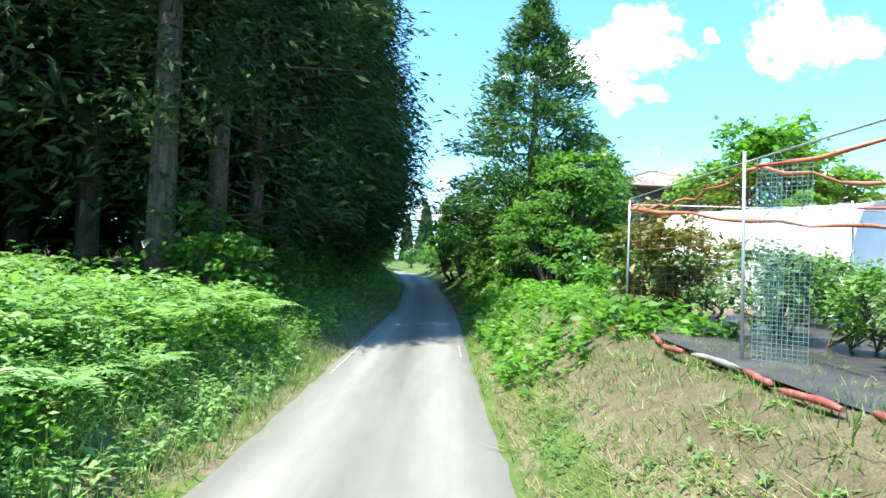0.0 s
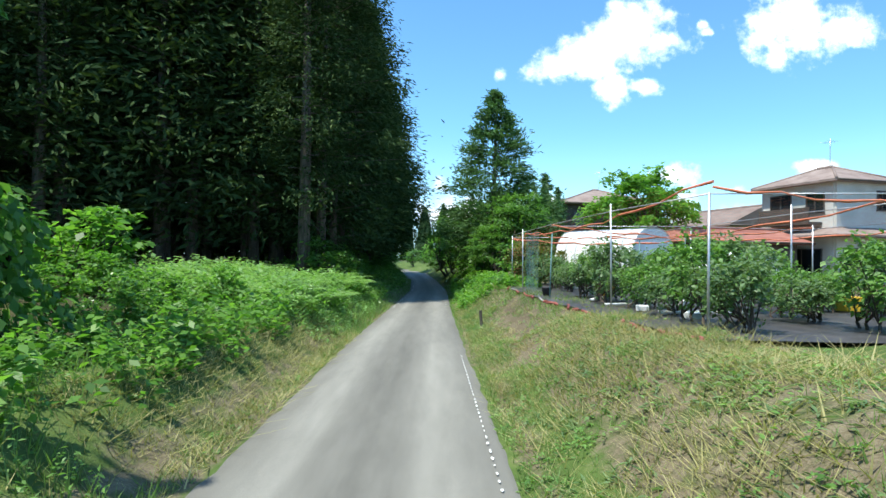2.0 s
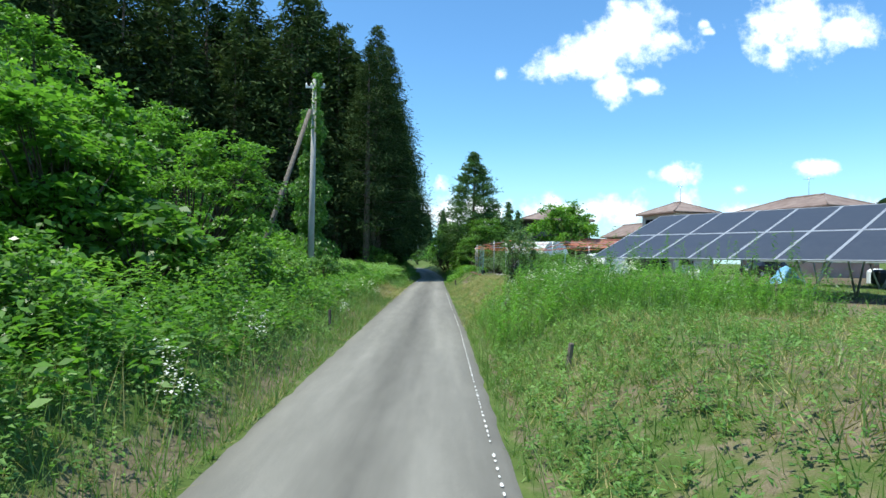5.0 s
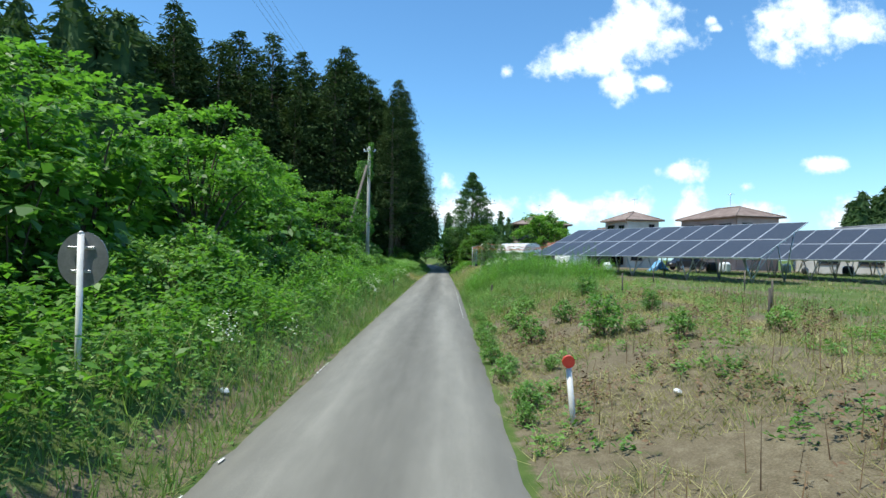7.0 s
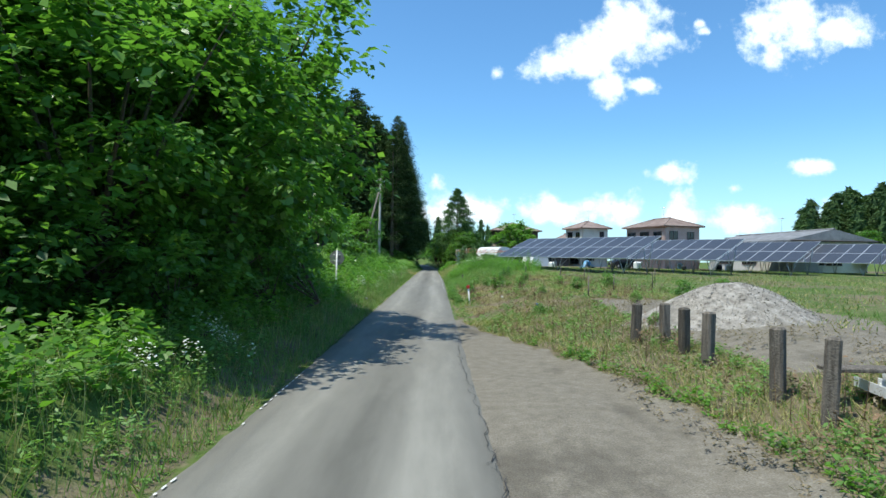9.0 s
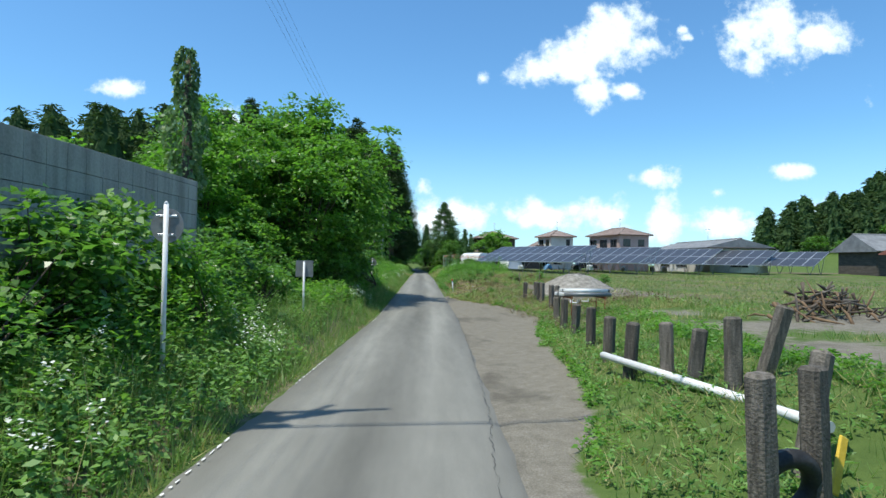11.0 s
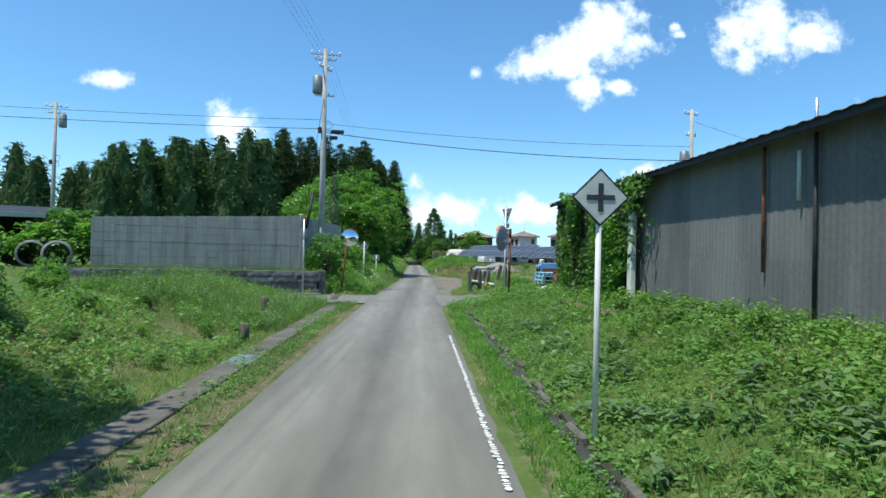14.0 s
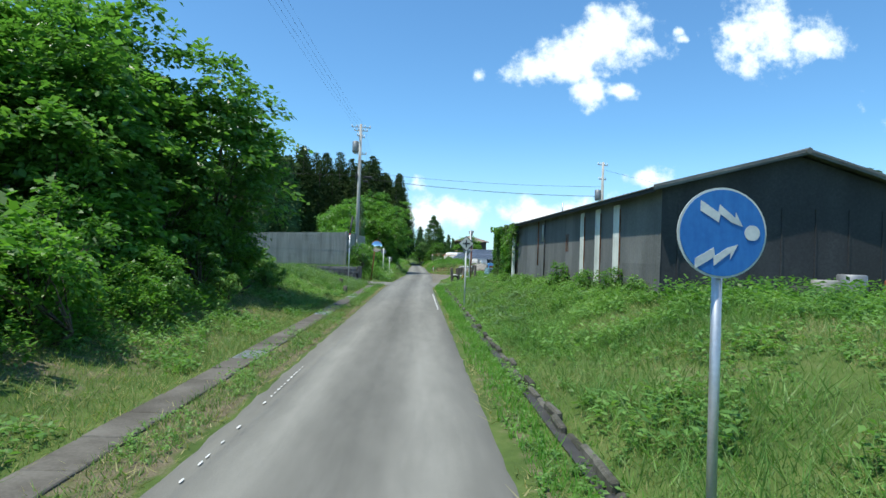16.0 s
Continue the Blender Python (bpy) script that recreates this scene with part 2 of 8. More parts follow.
M_CONC = mottled("old_concrete", [(0, (0.16, 0.155, 0.14)), (0.5, (0.26, 0.255, 0.235)), (1, (0.36, 0.35, 0.32))], 1.3, 22, 0.9, bumpy=0.4)
M_WALLC = mottled("grey_block_wall", [(0, (0.20, 0.195, 0.172)), (0.5, (0.315, 0.305, 0.270)), (1, (0.41, 0.395, 0.35))], 2.0, 22, 0.92, bumpy=0.35, stretch=(1.6, 1.6, 0.16), by_object=0.05)
M_STONE = mottled("dark_split_stone", [(0, (0.062, 0.063, 0.064)), (0.5, (0.125, 0.125, 0.122)), (1, (0.215, 0.212, 0.205))], 4, 30, 0.9, bumpy=0.8, dist=0.03, by_object=0.3)
M_POLE = mottled("concrete_pole", [(0, (0.30, 0.29, 0.27)), (1, (0.46, 0.45, 0.42))], 1.2, 25, 0.85)
M_STEEL = mottled("galvanised_steel", [(0, (0.42, 0.43, 0.44)), (1, (0.60, 0.61, 0.62))], 5, 40, 0.42, 0.7, 0.5, 0.0)
M_WHITEP = mottled("white_post_paint", [(0, (0.60, 0.60, 0.58)), (1, (0.80, 0.80, 0.78))], 5, 40, 0.5, 0, 0.4, 0.0)
M_BACK = mottled("grey_sign_back", [(0, (0.17, 0.18, 0.185)), (1, (0.27, 0.28, 0.285))], 5, 40, 0.5, 0.4, 0.4, 0.0)
M_RUST = mottled("rusty_steel", [(0, (0.085, 0.030, 0.015)), (0.5, (0.17, 0.062, 0.028)), (1, (0.28, 0.12, 0.055))], 6, 50, 0.85, bumpy=0.4)
M_BLACK = mottled("black_metal", [(0, (0.016, 0.016, 0.017)), (1, (0.045, 0.045, 0.046))], 5, 40, 0.6)
M_ORANGE = mottled("orange_enamel", [(0, (0.62, 0.17, 0.03)), (1, (0.75, 0.26, 0.06))], 5, 40, 0.4, 0, 0.5, 0.0)
M_RED = mottled("red_reflector", [(0, (0.55, 0.045, 0.03)), (1, (0.70, 0.08, 0.05))], 5, 40, 0.4, 0, 0.5, 0.0)
M_WOODP = mottled("weathered_timber", [(0, (0.050, 0.045, 0.038)), (0.5, (0.105, 0.092, 0.075)), (1, (0.20, 0.175, 0.145))], 3, 40, 0.9, bumpy=0.7, dist=0.02, stretch=(7, 7, 0.8), by_object=0.2)
M_WIRE = mottled("black_cable", [(0, (0.018, 0.018, 0.019)), (1, (0.03, 0.03, 0.031))], 5, 40, 0.6, bumpy=0)
M_GLASS, _t, _b = material("dark_window_glass", 0.06, 0, 0.6)
_b.inputs["Base Color"].default_value = (0.02, 0.025, 0.03, 1)
M_MIRROR, _t, _b = material("mirror_face", 0.03, 1.0, 0.5)
_b.inputs["Base Color"].default_value = (0.86, 0.87, 0.88, 1)


# ---- mesh helpers ----
class Geo:
    """Collects vertices and faces of one mesh."""

    def __init__(self):
        self.v, self.f, self.s = [], [], []

    def add(self, verts, faces, smooth_faces=False):
        k = len(self.v)
        self.v += [tuple(p) for p in verts]
        self.f += [tuple(i + k for i in f) for f in faces]
        self.s += [smooth_faces] * len(faces)
        return self

    def box(self, c, size, rot=None, bev=0.0):
        hx, hy, hz = (s / 2 for s in size)
        b = min(bev, hx * 0.9, hy * 0.9, hz * 0.9)
        if b <= 0:
            vs = [Vector((x * hx, y * hy, z * hz)) for z in (-1, 1) for y in (-1, 1) for x in (-1, 1)]
            fs = [(0, 2, 3, 1), (4, 5, 7, 6), (0, 1, 5, 4), (2, 6, 7, 3), (0, 4, 6, 2), (1, 3, 7, 5)]
        else:
            vs, ids = [], {}
            for sx in (-1, 1):
                for sy in (-1, 1):
                    for sz in (-1, 1):
                        for ax in range(3):
                            p = [sx * (hx - b), sy * (hy - b), sz * (hz - b)]
                            p[ax] = (sx * hx, sy * hy, sz * hz)[ax]
                            ids[sx, sy, sz, ax] = len(vs)
                            vs.append(Vector(p))
            fs = []
            for ax in range(3):
                o = [a for a in range(3) if a != ax]
                for s in (-1, 1):
                    def key(p, q):
                        k = [0, 0, 0]
                        k[ax], k[o[0]], k[o[1]] = s, p, q
                        return ids[(*k, ax)]
                    loop = [key(-1, -1), key(1, -1), key(1, 1), key(-1, 1)]
                    if (s > 0) == (ax == 1):
                        loop.reverse()
                    fs.append(tuple(loop))
            for ax in range(3):
                o = [a for a in range(3) if a != ax]
                for p in (-1, 1):
                    for q in (-1, 1):
                        def key2(s, face):
                            k = [0, 0, 0]
                            k[ax], k[o[0]], k[o[1]] = s, p, q
                            return ids[(*k, face)]
                        loop = [key2(-1, o[0]), key2(1, o[0]), key2(1, o[1]), key2(-1, o[1])]
                        fs.append(tuple(loop))
            for sx in (-1, 1):
                for sy in (-1, 1):
                    for sz in (-1, 1):
                        fs.append(tuple(ids[sx, sy, sz, a] for a in range(3)))
        m = (rot.to_3x3() if rot else Matrix.Identity(3))
        return self.add([m @ p + Vector(c) for p in vs], fs)

    def tube(self, pts, radii, n=8, caps=True):
        pts = [Vector(p) for p in pts]
        if isinstance(radii, (int, float)):
            radii = [radii] * len(pts)
        vs, fs = [], []
        for i, p in enumerate(pts):
            d = (pts[min(i + 1, len(pts) - 1)] - pts[max(i - 1, 0)]).normalized()
            a = d.orthogonal().normalized() if abs(d.z) < 0.95 else Vector((1, 0, 0)).cross(d).normalized()
            b = d.cross(a)
            vs += [p + radii[i] * (math.cos(2 * math.pi * k / n) * a + math.sin(2 * math.pi * k / n) * b) for k in range(n)]
        for i in range(len(pts) - 1):
            fs += [(i * n + k, i * n + (k + 1) % n, (i + 1) * n + (k + 1) % n, (i + 1) * n + k) for k in range(n)]
        self.add(vs, fs, True)
        if caps:
            k = len(self.v) - len(vs)
            self.f += [tuple(k + i for i in reversed(range(n))), tuple(k + len(vs) - n + i for i in range(n))]
            self.s += [False, False]
        return self

    def disc(self, c, r, axis, thick, n=32):
        a = Vector(axis).normalized() * thick / 2
        return self.tube([Vector(c) - a, Vector(c) + a], r, n)

    def sheet(self, rows, smooth_faces=False):
        n = len(rows[0])
        return self.add([p for r in rows for p in r], [(i * n + j, i * n + j + 1, (i + 1) * n + j + 1, (i + 1) * n + j) for i in range(len(rows) - 1) for j in range(n - 1)], smooth_faces)

    def mesh(self, name, mat):
        me = bpy.data.meshes.new(name)
        me.from_pydata(self.v, [], self.f)
        me.polygons.foreach_set("use_smooth", self.s)
        for m in (mat if isinstance(mat, (list, tuple)) else [mat]):
            me.materials.append(m)
        me.update()
        return me


def quick_mesh(name, verts, n_side, mat):
    """A mesh of separate flat pieces with n_side corners each, from an array of corners."""
    me = bpy.data.meshes.new(name)
    k = len(verts) // n_side
    me.vertices.add(len(verts))
    me.vertices.foreach_set("co", np.asarray(verts, np.float32).ravel())
    me.loops.add(len(verts))
    me.loops.foreach_set("vertex_index", np.arange(len(verts), dtype=np.int32))
    me.polygons.add(k)
    me.polygons.foreach_set("loop_start", np.arange(k, dtype=np.int32) * n_side)
    me.materials.append(mat)
    me.update(calc_edges=True)
    return me


def part(name, geo, mat, parent, label=""):
    me = geo if isinstance(geo, bpy.types.Mesh) else geo.mesh(name, mat)
    ob = new(name, me)
    ob.parent = parent
    return tagged(ob, label)


def thing(name, label, category, m=None, group="", kind=""):
    ob = new(name)
    ob.empty_display_size = 0.2
    if m is not None:
        ob.matrix_world = m
    return tagged(ob, label, category, group, kind)


def solid(name, geo, mat, label, category, group="", kind="", m=None):
    me = geo if isinstance(geo, bpy.types.Mesh) else geo.mesh(name, mat)
    ob = new(name, me)
    if m is not None:
        ob.matrix_world = m
    return tagged(ob, label, category, group, kind)


RNG = np.random.default_rng(7)


def unit(n, rng):
    v = rng.normal(size=(n, 3))
    return v / np.linalg.norm(v, axis=1)[:, None]


def kites(centres, size, aspect=0.55, up=0.35, rng=RNG, along=None, spread=0.4):
    """Leaf blades as four-cornered kites, folded a little: corners for quick_mesh. along: the way each blade points."""
    n = len(centres)
    d = unit(n, rng) if along is None else along + spread * unit(n, rng)
    d /= np.linalg.norm(d, axis=1)[:, None]
    nrm = unit(n, rng) + np.array([0, 0, up * 2.2])
    side = np.cross(d, nrm)
    side /= np.linalg.norm(side, axis=1)[:, None] + 1e-9
    nrm = np.cross(side, d)
    s = (size * rng.uniform(0.65, 1.35, n))[:, None]
    a = centres - d * s * 0.5
    b = centres + side * s * aspect * 0.5 - d * s * 0.05 + nrm * s * 0.06
    c = centres + d * s * 0.5 - nrm * s * 0.05
    e = centres - side * s * aspect * 0.5 - d * s * 0.05 + nrm * s * 0.06
    return np.stack([a, b, c, e], 1).reshape(-1, 3)


def blades(roots, height, width, rng=RNG, lean=0.35):
    """Grass blades: slim three-cornered pieces standing on their roots."""
    n = len(roots)
    ang = rng.uniform(0, 2 * np.pi, n)
    h = height * rng.uniform(0.5, 1.3, n)
    w = width * rng.uniform(0.6, 1.3, n)
    side = np.stack([np.cos(ang), np.sin(ang), 0 * ang], 1)
    tip = roots + np.stack([rng.normal(0, lean, n) * h, rng.normal(0, lean, n) * h, h], 1)
    return np.stack([roots - side * w[:, None], roots + side * w[:, None], tip], 1).reshape(-1, 3)


# ---- the lie of the land ----
def curve(y, ys, xs):
    return float(np.interp(y, ys, xs))


def left_edge(y):
    return curve(y, (-150, -100, -86, -70, -50, -20, 0, 25, 44, 75, 100, 140), (-2.25, -2.35, -2.1, -1.6, -1.7, -1.95, -2.1, -1.95, -2.9, -5.9, -10, -22))


def right_edge(y):
    return curve(y, (-150, -100, -86, -70, -50, -22, -6, 11, 25, 44, 75, 100, 140), (0.95, 1.0, 1.3, 1.55, 1.40, 1.25, 0.96, 0.62, 0.55, -0.35, -2.3, -6.3, -18))


def step(v, lo, hi):
    v = min(max((v - lo) / (hi - lo), 0.0), 1.0)
    return v * v * (3 - 2 * v)


def wall_y(x):
    """The line of the low stone wall, to the left of the crossing."""
    return -90.4 + (x + 5.0) * 0.32


def on_apron(x, y):
    """Inside the worn apron of the side road, to the right of the crossing."""
    far, close = -88.5 - 1.4 * step(x, 0.9, 2.0) + 0.08 * max(x - 5, 0), -96.3 + 1.55 * (x - 0.95) - 0.085 * (x - 0.95) ** 2
    close = min(close, far - 2.2 - 0.35 * max(x - 4, 0))
    return x < 12.5 and close - 0.1 < y < far + 0.1


def ground_z(x, y, rough=True):
    l, r = left_edge(y), right_edge(y)
    z = 0.0
    if x > r:
        d = x - r
        top = curve(y, (-150, -99.5, -97.5, -94, -88, -85, -70, -50, -25, -14, -6, 60), (1.15, 1.2, 0.95, 0.72, 0.75, 0.75, 0.75, 0.8, 1.0, 1.28, 1.05, 1.0))
        wide = curve(y, (-150, -98, -95.5, -93.5, -88, -86, -74, -58, -45, -20, 60), (4.2, 3.8, 4, 7.5, 7.5, 4, 5.0, 5.0, 4.0, 2.1, 1.75))
        flat = curve(y, (-150, -98, -95.5, -88, -86, -75, -70, -60, -56, 60), (1.62, 1.62, 0.2, 0.3, 0.3, 1.0, 2.2, 1.4, 0.2, 0.15))
        z = top * step(d, flat * 0.6, flat + wide)
        if y < -96.5:
            z += 0.12 * step(d, 0.97, 1.25)
    elif x < l:
        d = l - x
        if y > -88:
            z = 0.75 * step(d, 0.25, 1.7) + 0.5 * step(d, 3, 7)
        elif y > wall_y(x) and x < -4.9:
            z = 1.14
        elif y > -90.8:
            z = 0.75 * step(d, 0.25, 1.7) * step(y, -90.8, -88.5)
        elif y > -95.5:
            z = 0.0
        else:
            z = 0.95 * step(d, 1.5, 6) * step(y, -95.5, -98.0)
    far = max(abs(x) - 25, 0)
    z += 0.6 * step(far, 0, 200) + 26 * math.exp(-((x - 205) / 52) ** 2 - ((y - 120) / 62) ** 2)
    calm = 1.0
    if y < -96.2:
        calm = step(x - r, 1.0, 1.9) + step(l - x, 1.7, 2.6)
    elif x < l and -96.2 < y < wall_y(x) - 0.2:
        calm = 0.0
        z -= 0.07 * step(y, -96.2, -95.3)
    elif x > r and on_apron(x, y):
        calm = 0.0
    if rough and (x > r + 0.15 or x < l - 0.15):
        z += calm * (0.07 * noise.noise((x * 0.6, y * 0.6, 0)) + 0.03 * noise.noise((x * 2.1, y * 2.1, 3)))
    return z


def spread(lo, hi, fine_lo, fine_hi, fine):
    vals = list(np.arange(fine_lo, fine_hi + 1e-6, fine))
    s, v = fine, fine_hi
    while v < hi:
        s *= 1.25
        v += s
        vals.append(v)
    s, v = fine, fine_lo
    while v > lo:
        s *= 1.25
        v -= s
        vals.insert(0, v)
    return vals


def masks(x, y):
    """How dry and how stony the ground is, and how much litter lies on it."""
    l, r = left_edge(y), right_edge(y)
    d = x - r
    dry = stone = 0.0
    if d > -0.6 and -90 < y < -56:
        stone = step(curve(y, (-90, -88, -86, -83.5, -76, -73, -69, -64, -58, -56), (0.6, 0.5, 0.8, 1.5, 1.9, 2.6, 2.9, 2.1, 0.3, 0.0)) + 0.25 * noise.noise((x * 1.3, y * 1.3, 11)) - d, -0.2, 0.2)
    if d > 0:
        if -22 < y < 14:
            dry = 0.62 * step(d, 0.3, 0.9) * step(4.5 - d, 0, 1.0)
        if -72 < y < -34:
            dry = max(dry, 0.72 * step(d, -0.1, 0.2) * step(8.5 - d, 0, 2.5) * step(y, -34, -40))
        if -74 < y < -20:
            dry = max(dry, (0.46 + 0.3 * noise.noise((x * 0.16, y * 0.16, 71))) * step(d, 0.2, 0.8) * step(60 - x, 0, 10))
        if -68 < y < -56 and x > 6:
            stone = max(stone, 0.7 * step(12.5 - x, 0, 2))
        if -93 < y < -66 and x > 9:
            stone = max(stone, 0.85 * step(x, 8, 11) * step(22 - x, 0, 5) * step(-(y + 74), -2, 5))
        if -95.3 < y < -89.8:
            stone = max(stone, step(d, 0, 0.5) * step(y - (-96.0 + 0.75 * (x - 1)), 0, 0.5))
        if -89.8 < y < -74 and 5 < x < 24:
            stone = max(stone, (0.5 + 0.5 * noise.noise((x * 0.5, y * 0.5, 17))) * step(x, 5.2, 6.6))
        if y < -97:
            dry = 0.3 * step(d, 1.5, 3)
        if 25 > y > -7 and x > 2.9:
            dry = max(dry, 0.75)
        if -3 < y < 11 and d > 0.95:
            dry = max(dry, 0.85)
        dry = max(dry, 0.62 * step(0.55 - d, 0, 0.3))
    elif x < l:
        dry = max(0.55 * step(l - x, 0, 0.3) * step(1.3 - (l - x), 0, 0.6), 0.62 * step(0.55 - (l - x), 0, 0.3))
        if y < -97:
            dry = max(dry, 0.45 * step(l - x, 1.3, 2.2) * step(6 - (l - x), 0, 2))
        if -95.4 < y < -91.5 and y < wall_y(x) - 0.1:
            stone = 0.9
    litter = 0.9 * step(l - 2.5 - x, 0, 2) if y > 6 else (0.8 * step(l - 2.0 - x, 0, 1) * step(9.5 - (l - x), 0, 3) if y > -88 else 0.0)
    if -2.5 < y < 10.5 and x > r:
        litter = 0.5 * step(x - r, 0.9, 1.5) * (0.75 + 0.5 * noise.noise((x * 1.7, y * 1.7, 91)))
    return dry, stone, litter


XS, YS = spread(-700, 900, -9, 14, 0.33), spread(-420, 1500, -146, 30, 0.5)
g = Geo()
g.sheet([[(x, y, ground_z(x, y) - (0.0 if x < left_edge(y) or x > right_edge(y) else 0.03)) for x in XS] for y in YS], True)
ground = solid("ground", g, M_GROUND, "grassy roadside ground with dry soil and gravel patches", "ground", kind="structure")
vals = np.array([masks(x, y) for y in YS for x in XS])
for k, name in enumerate(("dry", "gravel", "litter")):
    at = ground.data.attributes.new(name, "FLOAT", "POINT")
    at.data.foreach_set("value", vals[:, k].astype(np.float32))

# road: one strip with crumbled edges, and side arms at the crossing
rows, track = [], []
ys_road = list(np.arange(-150, 60, 0.4)) + list(np.arange(60, 150, 3))
COLS = (0, 0.035, 0.14, 0.24, 0.34, 0.5, 0.62, 0.72, 0.83, 0.965, 1)
for y in ys_road:
    l, r = left_edge(y), right_edge(y)
    jl, jr = 0.07 * noise.noise((y * 1.7, 0, 0)) + 0.05 * noise.noise((y * 5, 7, 0)), 0.07 * noise.noise((y * 1.6, 5, 0)) + 0.05 * noise.noise((y * 5, 9, 0))
    row = []
    for c in COLS:
        x = l + (r - l) * c + (jl if c < 0.1 else jr if c > 0.9 else 0.0)
        row.append((x, y, 0.012 * (1 - (2 * c - 1) ** 2) + (-0.035 if c in (0, 1) else 0.012)))
        track.append(1.0 if c in (0.24, 0.72) else -1.35 if c == 0.5 else 0.45 if c in (0.14, 0.83) else -0.9 if c in (0, 1) else -0.7 if c < 0.1 or c > 0.9 else -0.2)
    rows.append(row)
g = Geo().sheet(rows, True)
road = solid("road", g, M_ASPHALT, "narrow worn grey asphalt lane with pale wheel tracks", "road", kind="structure")
at = road.data.attributes.new("track", "FLOAT", "POINT")
at.data.foreach_set("value", np.array(track, np.float32))
g = Geo()
g.sheet([[(x, (wall_y(x) - 0.35) * (1 - k) + (-95.5 - 0.02 * x) * k, 0.002 + 0.008 * math.sin(3.1 * k)) for x in np.linspace(-1.7, -28, 40)] for k in np.linspace(0, 1, 8)], True)
solid("road_side_west", g, M_ASPHALT, "grey asphalt side lane along the stone wall", "road", kind="structure")
g = Geo()
rows = []
for k in np.linspace(0, 1, 13):
    row = []
    for x in np.linspace(0.9, 12, 30):
        far, close = -88.5 - 1.4 * step(x, 0.9, 2.0) + 0.08 * max(x - 5, 0), -96.3 + 1.55 * (x - 0.95) - 0.085 * (x - 0.95) ** 2
        close = min(close, far - 2.2 - 0.35 * max(x - 4, 0))
        y = far * k + close * (1 - k) + 0.12 * noise.noise((x * 2, k * 3, 5))
        row.append((x, y, ground_z(x, y, False) + (0.03 if 0 < k < 1 else -0.03)))
    rows.append(row)
g.sheet(rows, True)
solid("road_side_east", g, M_ASPHALT, "worn grey apron of the side road", "road", kind="structure")
solid("forecourt", Geo().box((-4.8, -91.55, -0.02), (1.9, 0.5, 0.05), Matrix.Rotation(0.31, 4, "Z")), M_CONC, "grey concrete gutter sill before the stone wall", "pavement", kind="structure")


def ribbon(pts, w, z, wob=0.0, dashes=None, seed=0):
    """A flat painted or tarred stripe along points of the road; dashes: kept share, by a noise."""
    g = Geo()
    pts = [Vector((*p, z)) for p in pts]
    for i in range(len(pts) - 1):
        if dashes is not None and noise.noise((pts[i].y * 2.6 + seed, seed, 0)) + 0.5 * noise.noise((pts[i].y * 0.3, seed, 3)) > dashes:
            continue
        a, b = pts[i], pts[i + 1]
        s = (b - a).normalized().cross(Vector((0, 0, 1))) * w / 2
        ka, kb = 1 + wob * noise.noise((a.y * 7, seed, 2)), 1 + wob * noise.noise((b.y * 7, seed, 2))
        g.add([a - s * ka, b - s * kb, b + s * kb, a + s * ka], [(0, 1, 2, 3)])
    return g


def edge_line(y0, y1, off, side, keep, seed, broad):
    """Short worn dashes of paint along one edge of the lane."""
    edge = right_edge if side > 0 else left_edge
    g, y = Geo(), y0
    rl = random.Random(seed)
    while y < y1:
        ln = rl.uniform(0.05, 0.17) / broad
        if noise.noise((y * 0.35, seed, 3)) + 0.5 * noise.noise((y * 2.1, seed, 7)) < keep:
            for k in range(int(2 * broad - 1)):
                x, w = edge(y) - side * off + rl.uniform(-0.022, 0.022) * (broad - 1), rl.uniform(0.022, 0.046) * rl.uniform(0.7, 1.0) * broad
                ring_pts = [(x + w / 2 * math.cos(a) * rl.uniform(0.75, 1.25), y + ln / 2 * (1 + math.sin(a) * rl.uniform(0.75, 1.2)), 0.032 + 0.0006 * k) for a in np.linspace(0.4, 0.4 + 2 * math.pi, 8)[:-1]]
                g.add(ring_pts, [tuple(range(7))])
        y += ln + rl.uniform(0.05, 0.16) / broad ** 3
    return g


for y0, y1, off, side, keep, seed in ((-31, -2, 0.20, 1, 0.5, 1), (-116.0, -105.6, 0.17, 1, 0.28, 4), (-137, -126, 0.27, -1, 0.02, 2), (10, 32, 0.22, -1, 0.6, 3), (10, 34, 0.2, 1, -0.25, 8), (-57, -46, 0.1, -1, -0.25, 6), (-90, -80, 0.12, -1, 0.0, 16), (-72, -66, 0.12, -1, 0.0, 17), (-38, -31, 0.2, 1, 0.1, 5)):
    solid("edge_line", edge_line(y0, y1, off, side, keep, seed, 1.9 if seed == 4 else 1.0), M_LINE, "worn white edge line painted on the asphalt", "road marking", kind="structure")


